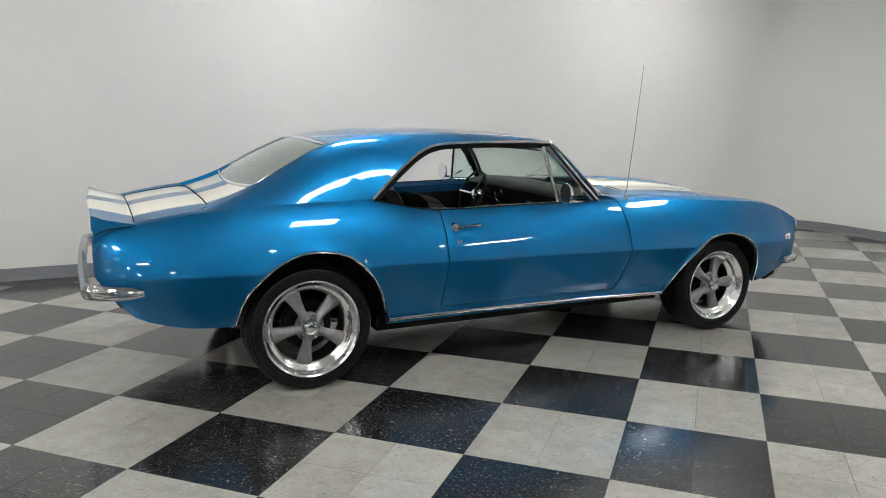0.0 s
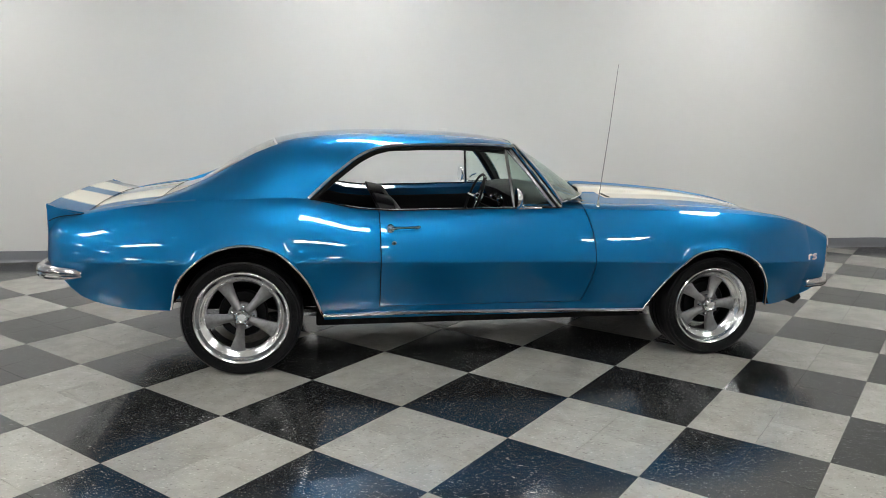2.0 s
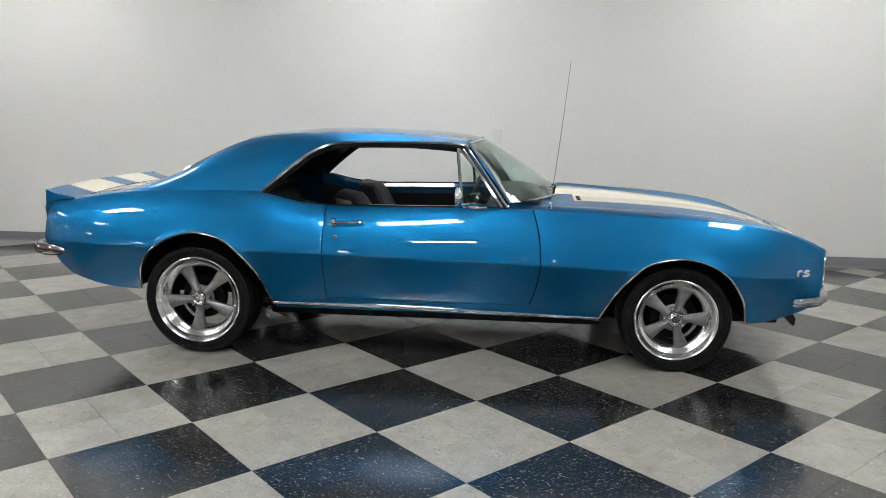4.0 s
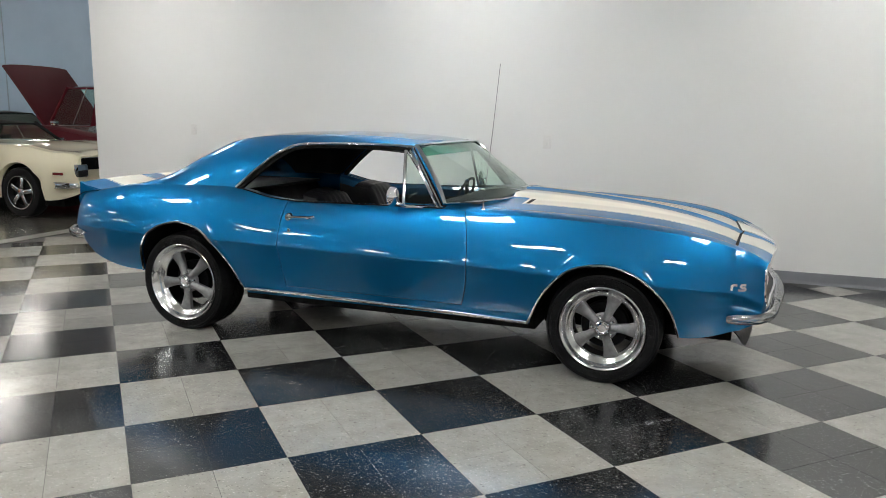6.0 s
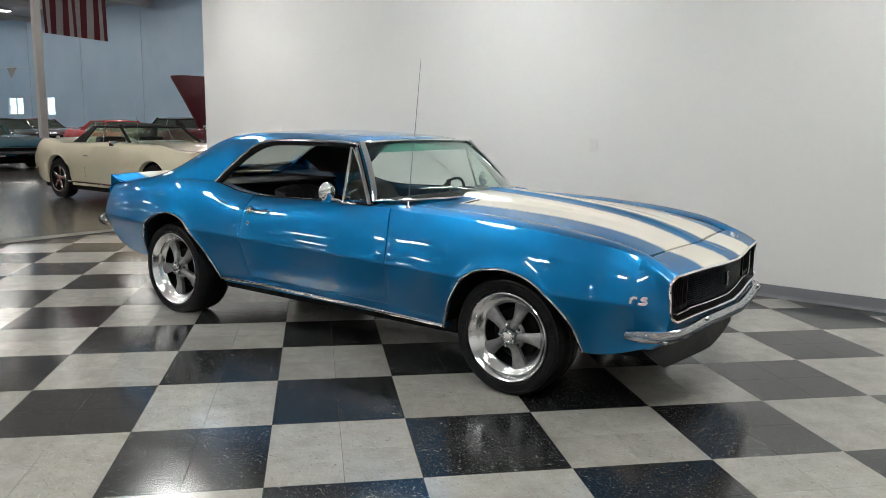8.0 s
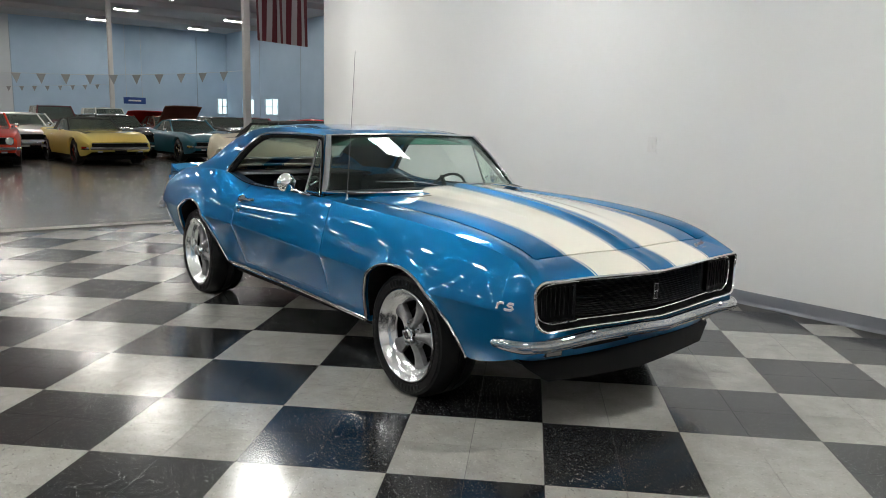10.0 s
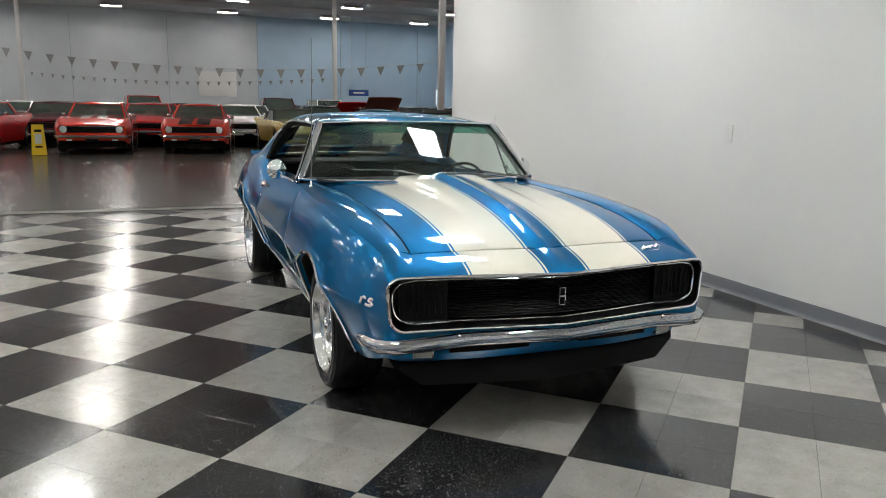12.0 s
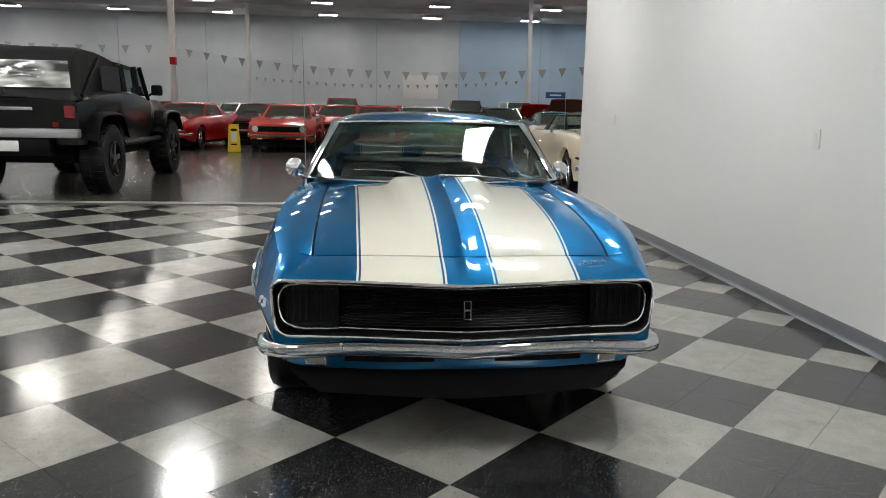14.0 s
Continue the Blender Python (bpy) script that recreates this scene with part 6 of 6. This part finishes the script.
for s in (-1, 1):
    Geo().box(2.24, 2.335, s * .70 - .09, s * .70 + .09, .57, .75, .03).part("lamp_bezel", CHROME, must, "bright square bezel at the grille's end")
parked_car(facing(-8.95, 6.45, 180), MAROON, "maroon pickup truck with its hood raised", L=5.0, W=1.95, hood=1.14, deck=1.05, belt=1.18, roof=1.92, cab=(-.55, -.45, .35, .72), wb=3.0, r=.37, hood_up=50, trim=RED_TRIM, glazing=GLASS)
parked_car(facing(-16.0, 9.6, 180), BLACK_PAINT, "black coupe in a back row", roof=1.45)
# rows further back
spots = [(-24.9, 2.0, WHITE_PAINT, "white coupe in the second row", 0), (-25.1, -1.2, RED, "red coupe in the second row", 0), (-25.0, -4.2, MAROON, "maroon coupe in the second row", 0), (-25.2, -7.3, RED, "red car near a column", 0), (-24.8, -10.4, WHITE_PAINT, "white car in the second row", 0),
         (-26.4, 7.3, BROWN_PAINT, "brown car with its hood raised", 34), (-26.6, 9.6, BLACK_PAINT, "black car in the second row", 0), (-21.0, 10.8, RED, "red coupe near a column", 0), (-16.2, 10.4, MAROON, "maroon coupe in a back row", 0), (-12.3, 11.0, BLACK_PAINT, "black coupe in a back row", 0),
         (-32.5, -8.5, RED, "red car in a far row", 0), (-32.4, -5.4, MAROON, "maroon car in a far row", 0), (-32.6, -2.3, BLACK_PAINT, "black car in a far row", 0), (-32.5, .9, RED, "red car in a far row", 0), (-32.3, 4.0, TEAL, "teal car in a far row", 0), (-32.6, 7.2, WHITE_PAINT, "white car in a far row", 0), (-32.5, 10.5, BLACK_PAINT, "black car in a far row", 0), (-32.4, 13.8, RED, "red car in a far row", 0),
         (-39.5, -6.0, WHITE_PAINT, "white car in the last row", 0), (-39.4, -1.5, BLACK_PAINT, "black car in the last row", 0), (-39.6, 3.0, RED, "red car in the last row", 0), (-39.5, 11.5, MAROON, "maroon car in the last row", 0), (-39.4, 15.2, BLACK_PAINT, "black car in the last row", 0), (-27.5, 15.0, MAROON, "maroon car by the side wall", 0), (-22.8, 15.4, BLACK_PAINT, "black car by the side wall", 0), (-17.5, 15.2, RED, "red car by the side wall", 0)]
for x, ys, paints in ((-28.6, (-9.0, -6.1, -3.1, -.3, 2.6, 5.2, 8.4, 11.9), (MAROON, WHITE_PAINT, RED, BLACK_PAINT, TEAL, BLACK_PAINT, RED, MAROON)), (-22.4, (-4.3, -1.5, 1.3, 4.2), (MAROON, RED, WHITE_PAINT, BLACK_PAINT)), (-36.0, (-7.4, -4.0, -.5, 2.4, 5.6, 9.0, 12.4), (BLACK_PAINT, RED, WHITE_PAINT, MAROON, BLACK_PAINT, TEAL, BLACK_PAINT))):
    for y, paint in zip(ys, paints):
        name_ = paint.name.replace("_car_paint", "").replace("_", " ")
        spots.append((x, y, paint, name_ + " car in a tight row of parked cars", 0))
spots += [(-30.2, -1.7, RED, "tall red van behind the rows", -1), (-30.0, 3.9, MAROON, "maroon van behind the rows", -1), (-35.2, 7.3, WHITE_PAINT, "white van near the far windows", -1), (-28.8, 6.7, RED, "red car with its hood raised", 24)]
protos = {}
for x, y, paint, label, up in spots:
    key = (paint.name, up)
    m = facing(x, y, random.uniform(-6, 6))
    if key not in protos:
        protos[key] = parked_car(m, paint, label, hood_up=up) if up > 0 else parked_car(m, paint, label, hood=1.05, belt=1.12, deck=1.12, roof=1.66, cab=(-2.2, -2.1, .35, .85), L=4.9) if up < 0 else parked_car(m, paint, label)
    else:
        tagged(copy_thing(protos[key], m), label)

# black off-road truck, seen from behind
tr = thing("off_road_truck", "black soft-top off-road truck with large tyres", "truck", facing(-8.35, -5.18, 180))
for x in (-1.68, 1.72):
    for s in (-1, 1):
        car_wheel(tr, x, s * .88, .50, s, .36, SPOKE_DARK, .50)
        g = Geo()
        for k in range(30):
            for side in (-1, 1):
                m = Matrix.Translation((x, s * .88, .50)) @ Matrix.Rotation(2 * math.pi * (k + .25 * side) / 30, 4, "Y")
                g.box(-.034, .034, side * .09 - .065, side * .09 + .065, .492, .512, .004, m)
        tagged(g.part("tread_block", RUBBER, tr), kind="stuff")
xs = set(frange(-2.55, 2.35, 30))
for xw in (-1.68, 1.72):
    xs |= {xw + d for d in (-.62, -.60, -.5, -.4, -.38, .38, .4, .5, .60, .62)}
rows = []
for x in sorted(xs):
    z0 = .74
    for xw in (-1.68, 1.72):
        d = abs(x - xw)
        if d < .61:
            z0 = 1.14 if d < .39 else lerp(1.14, .74, (d - .39) / .22)
    z1 = spline([(-2.55, 1.34), (-2.4, 1.37), (.8, 1.38), (1.0, 1.36), (2.2, 1.30), (2.35, 1.24)])(x)
    w = spline([(-2.55, .88), (-2.3, .92), (.7, .92), (1.2, .84), (2.35, .76)])(x)
    pr = [(w * .96, z0), (w, lerp(z0, z1, .3)), (w, lerp(z0, z1, .7)), (w * .985, z1 - .04), (w * .93, z1 - .005), (w * .5, z1 + .01)]
    rows.append([(x, -y, z) for y, z in pr] + [(x, y, z) for y, z in pr[::-1]])
g = Geo().grid(rows, flip=True)
g.f.append(tuple(range(12)))
k = (len(rows) - 1) * 12
g.f.append(tuple(k + i for i in range(11, -1, -1)))
g.part("body", TRUCK_PAINT, tr, sharp=30)
for xw in (-1.68, 1.72):
    for s in (-1, 1):
        arc = [(xw - .72, .82), (xw - .60, 1.02), (xw - .44, 1.16), (xw - .2, 1.19), (xw + .2, 1.19), (xw + .44, 1.16), (xw + .60, 1.02), (xw + .72, .82)]
        yi = .915 if xw < 0 else .78
        rows = [[Vector((x, s * yi, z)), Vector((x, s * 1.02, z - .005)), Vector((x, s * 1.07, z - .035)), Vector((x, s * 1.07, z - .085))] for x, z in arc]
        Geo().solid(rows, (0, 0, -.02), flip=s < 0).outward().part("fender_flare", BLACK, tr)
    Geo().box(xw - .60, xw + .60, -.74, .74, .78, 1.12, .02).part("wheel_well", MATTE, tr)
rows = []
for x, w, z in ((-2.53, .90, 1.37), (-2.50, .89, 1.52), (-2.36, .87, 1.92), (-2.22, .85, 2.04), (-1.9, .84, 2.08), (-1.2, .84, 2.07), (-.6, .84, 2.0)):
    rows.append([Vector((x, y * w * (1.03 if abs(y) > .99 else 1), lerp(1.37, z - .05, min(1, (1.0 - abs(y)) / .10)) + .05 * (1 - abs(y) ** 3) * (1 if abs(y) < .92 else 0) - (.02 if abs(y) > .85 else 0) + .012 * math.sin(x * 7 + y * 5))) for y in (-1, -.97, -.93, -.9, -.8, -.4, 0, .4, .8, .9, .93, .97, 1)])
Geo().grid(rows, flip=True).part("soft_top", CLOTH, tr, "black canvas soft top")
for s in (-1, 1):
    Geo().tube([(-2.47, s * .92, 1.40), (-1.7, s * .885, 1.93)], .028, 8).part("top_bow", BLACK, tr)
    Geo().solid([[Vector((x, s * .905, z0)), Vector((x, s * .88, z1))] for x, z0, z1 in ((-1.6, 1.50, 1.82), (-1.2, 1.46, 1.85), (-.75, 1.46, 1.85))], (0, -.012 * s, 0), flip=s < 0).outward().part("side_curtain", BLACK, tr, "dark plastic side window")
rr = [[Vector((lerp(-.66, .42, u), y * .83, 1.93 - .06 * u + .035 * (1 - y ** 4))) for y in frange(-1, 1, 8)] for u in (0, .3, .7, 1)]
Geo().solid(rr, (0, 0, -.06)).outward().part("roof", CLOTH, tr, "black hard top over the cab")
rows = [[Vector((lerp(-2.515, -2.385, v) - .012, y * lerp(.80, .74, v), lerp(1.50, 1.86, v))) for y in frange(-1, 1, 10)] for v in frange(0, 1, 5)]
Geo().solid(rows, (.01, 0, 0)).outward().part("rear_window", PLASTIC_WINDOW, tr, "creased smoky plastic rear window")
for s in (-1, 1):
    for x0, x1 in ((-.52, .02), (.12, .58)):
        q = [Vector((x0, s * .895, 1.42)), Vector((x1, s * .895, 1.42)), Vector((min(x1, .42) - .02, s * .85, 1.84)), Vector((x0 + .01, s * .85, 1.84))]
        pane(q, tr, "side_window", mat=SMOKED)
    for x in (-.60, .07, .66):
        lean = .24 if x > .6 else 0
        Geo().tube([(x, s * .91, 1.36), (x - lean, s * .85, 1.90)], .050 if x < .6 else .035, 8).part("pillar", TRUCK_PAINT, tr)
    Geo().box(-2.59, -2.545, s * .78 - .07, s * .78 + .07, 1.10, 1.27, .02).part("tail_lamp", RED_LENS, tr)
    Geo().box(-2.66, -2.63, s * .62 - .04, s * .62 + .04, .99, 1.05, .005).part("marker_lamp", RED_LENS, tr)
    Geo().tube([(.66, s * .90, 1.42), (.68, s * 1.02, 1.50)], .02, 6).part("mirror_arm", BLACK, tr)
    Geo().box(.62, .74, s * 1.06 - .09, s * 1.06 + .09, 1.44, 1.62, .03).part("side_mirror", BLACK, tr)
    Geo().tube([(-1.0, s * .96, .70), (1.0, s * .96, .70)], .045, 8).part("side_step", BLACK, tr)
    for x in (-.60, .06, .70):
        Geo().tube([(x, s * .925, .80), (x, s * .925, 1.35)], .004, 4).part("door_seam", MATTE, tr)
    for x in (-.48, .18):
        Geo().box(x, x + .12, s * .925 - .015, s * .925 + .02, 1.24, 1.27, .005).part("door_handle", BLACK, tr)
Geo().box(-2.72, -2.56, -.92, .92, .84, .96, .02).part("rear_bumper", SILVER, tr, "silver rear bumper")
Geo().box(-2.70, -2.50, -.55, .55, .60, .83, .03).part("tow_frame", BLACK, tr)
Geo().box(-2.725, -2.72, -.16, .16, .66, .80, .002).part("white_plate", WHITE_TRIM, tr)
Geo().box(-2.575, -2.555, -.30, .10, 1.20, 1.24, .004).part("tailgate_lettering", SILVER, tr, "plain bars of unreadable lettering")
Geo().box(-2.0, 1.9, -.6, .6, .45, .745, .05).part("frame", MATTE, tr)
Geo().box(2.30, 2.55, -.85, .85, .72, .92, .03).part("front_bumper", BLACK, tr)
for x in (-1.68, 1.72):
    Geo().tube([(x, -.8, .5), (x, .8, .5)], .07, 10).part("axle", MATTE, tr)

# yellow caution board
cb = thing("caution_board", "yellow folding wet-floor board on the concrete", "floor sign", facing(-16.45, -4.12, 8))
for s in (-1, 1):
    rows = [[Vector((s * (.02 + .17 * (1 - v)), y * lerp(.17, .13, v), lerp(.02, .76, v))) for y in (-1, -.5, 0, .5, 1)] for v in frange(0, 1, 4)]
    leaf = Geo().solid(rows, (.012 * s, 0, 0)).outward().part("leaf", SAFETY_YELLOW, cb)
    def on_leaf(z0, z1, w, mat, nm):
        k0, k1 = (.02 + .17 * (1 - z0 / .76)) + .014, (.02 + .17 * (1 - z1 / .76)) + .014
        rr = [[Vector((s * k, y * w, z)) for y in (-1, 0, 1)] for k, z in ((k0, z0), (k1, z1))]
        Geo().solid(rr, (.004 * s, 0, 0)).outward().part(nm, mat, leaf, smooth=False)

    on_leaf(.30, .54, .075, WHITE_TRIM, "printed_panel")
    on_leaf(.58, .64, .08, BLACK, "lettering_bar")
    on_leaf(.20, .24, .08, BLACK, "lettering_bar")

# columns
for x, y, band in ((-26.0, -8.0, True), (-45.8, -8.2, False), (-39.0, 8.6, False), (-21.45, 8.45, False)):
    c = thing("column", "white steel column" + (" with a red band" if band else " up to the ceiling"), "column", pose(x, y, 0), kind="structure")
    Geo().box(-.11, .11, -.11, .11, .02, HALL_Z, .02).part("shaft", COLUMN, c)
    Geo().box(-.22, .22, -.22, .22, 0, .02).part("base_plate", COLUMN, c, smooth=False)
    if band:
        Geo().box(-.116, .116, -.116, .116, 2.72, 3.02, .02).part("band", RED, c)

# striped flag
fl = thing("flag", "large red and white striped flag hanging in folds", "flag", pose(-23.15, 10.65, 0, 0, 0, 20))
for k in range(13):
    rows = []
    for z in frange(4.15, 7.30, 10):
        rows.append([Vector((lerp(-1.36, 1.36, (k + u) / 13), .09 * math.sin((k + u) * 1.1 + z * .5), z + .35 * (0.5 - (k + u) / 13) * (1 if z < 4.5 else .3))) for u in (0, .5, 1)])
    Geo().solid(rows, (0, .006, 0)).outward().part("flag_stripe", FLAG_RED if k % 2 == 0 else FLAG_WHITE, fl)
Geo().tube([(-1.45, 0, 7.36), (1.45, 0, 7.36)], .03, 8).part("flag_pole", COLUMN, fl)
for x in (-1.2, 1.2):
    Geo().tube([(x, 0, 7.36), (x, 0, HALL_Z)], .008, 6).part("flag_cord", COLUMN, fl)

# strings of pennants
def pennants(a, b, sag, n_, size):
    a, b = Vector(a), Vector(b)
    pts = [lerp(a, b, u) + Vector((0, 0, -sag * 4 * u * (1 - u))) for u in frange(0, 1, n_)]
    st = Geo().tube(pts, .006, 5).part("pennant_string", COLUMN)
    tagged(st, "string of grey triangular pennants across the hall", "bunting", "pennant strings")
    for k in range(1, n_):
        p = pts[k]
        d = (pts[k + 1] - pts[k - 1]).normalized() * (size / 2)
        q = Vector((random.uniform(-.08, .08), 0, -size * 1.15))
        tri = [p - d, p + d, p + q]
        o = Vector((.006, 0, 0))
        Geo().add([*tri, *[v + o for v in tri]], [(0, 1, 2), (5, 4, 3), (0, 3, 4, 1), (1, 4, 5, 2), (2, 5, 3, 0)]).part("pennant", PENNANT, st, smooth=False)


pennants((-25.9, -8.0, 3.40), (-21.5, 8.4, 2.95), .60, 24, .28)
pennants((-25.9, -8.0, 3.45), (-27.0, -23.9, 4.2), .3, 18, .28)
pennants((-45.7, -8.2, 3.0), (-39.0, 8.5, 2.9), .4, 30, .22)

# boards on the far wall
g = Geo().box(HALL_W + .004, HALL_W + .06, 1.95, 4.55, 1.83, 3.55, .01)
tagged(g.part("wall_board", WHITE_TRIM), "large blank white board on the far wall", "board")
g = Geo().box(-48.05, -48.0, 11.7, 13.1, 2.02, 2.44, .01)
sg = tagged(g.part("hanging_sign", SIGN_BLUE), "blue hanging sign with unreadable lettering", "sign")
Geo().box(-47.998, -47.99, 12.0, 12.8, 2.18, 2.28).part("lettering_bar", WHITE_TRIM, sg, smooth=False)
for y in (11.9, 12.9):
    Geo().tube([(-48.02, y, 2.44), (-48.02, y, HALL_Z)], .01, 5).part("sign_cord", COLUMN, sg)

# switch plates on the white wall
def plate(x, z, w, h, name, label):
    pl = thing(name, label, "wall plate")
    Geo().box(x - w / 2, x + w / 2, WALL_Y - .007, WALL_Y - .0005, z - h / 2, z + h / 2, .002).part("cover", WHITE_TRIM, pl)
    return pl


sw_ = plate(.25, 1.195, .085, .13, "light_switch", "white light switch on the white wall")
Geo().box(.238, .262, WALL_Y - .011, WALL_Y - .0072, 1.16, 1.23, .002).part("rocker", WHITE_TRIM, sw_)
ou = plate(-3.93, 1.24, .075, .12, "wall_socket", "white wall plate with a thin shadowed edge")
Geo().box(-3.945, -3.915, WALL_Y - .010, WALL_Y - .0072, 1.215, 1.265, .002).part("insert", WHITE_TRIM, ou)


# ---- floor tiles: those round the car one by one, the rest as one sheet of tiles ----
near, far = [], []
for x, y, dark in tile_spots():
    (near if (x / 3.4) ** 2 + ((y + 2.35) / 2.2) ** 2 < 1.2 else far).append((x, y, dark))
near.sort(key=lambda q: (q[0] / 3.4) ** 2 + ((q[1] + 2.35) / 2.2) ** 2)
far += near[300:]
near = near[:300]
tv, tf = tile_mesh("tile", LIGHT_TILE)
kinds = []
for nm, mat in (("light", LIGHT_TILE), ("dark", DARK_TILE)):
    me = bpy.data.meshes.new("tile_" + nm)
    me.from_pydata(tv, [], tf)
    me.materials.append(mat)
    me.update()
    kinds.append(me)
for x, y, dark in near:
    ob = new("tile", kinds[1 if dark else 0])
    ob.parent = floor
    ob.location = (x, y, 0)
    ob.rotation_euler = (0, 0, ANG)
for dark, mat in ((False, LIGHT_TILE), (True, DARK_TILE)):
    vs, fs = [], []
    m = Matrix.Rotation(ANG, 3, "Z")
    base = [m @ Vector(p) for p in tv]
    for x, y, d in far:
        if d == dark:
            k = len(vs)
            vs += [(p.x + x, p.y + y, p.z) for p in base]
            fs += [tuple(i + k for i in f) for f in tf]
    ob = link_mesh("tile_field", vs, fs, mat, floor, smooth=False)
    tagged(ob, kind="stuff")
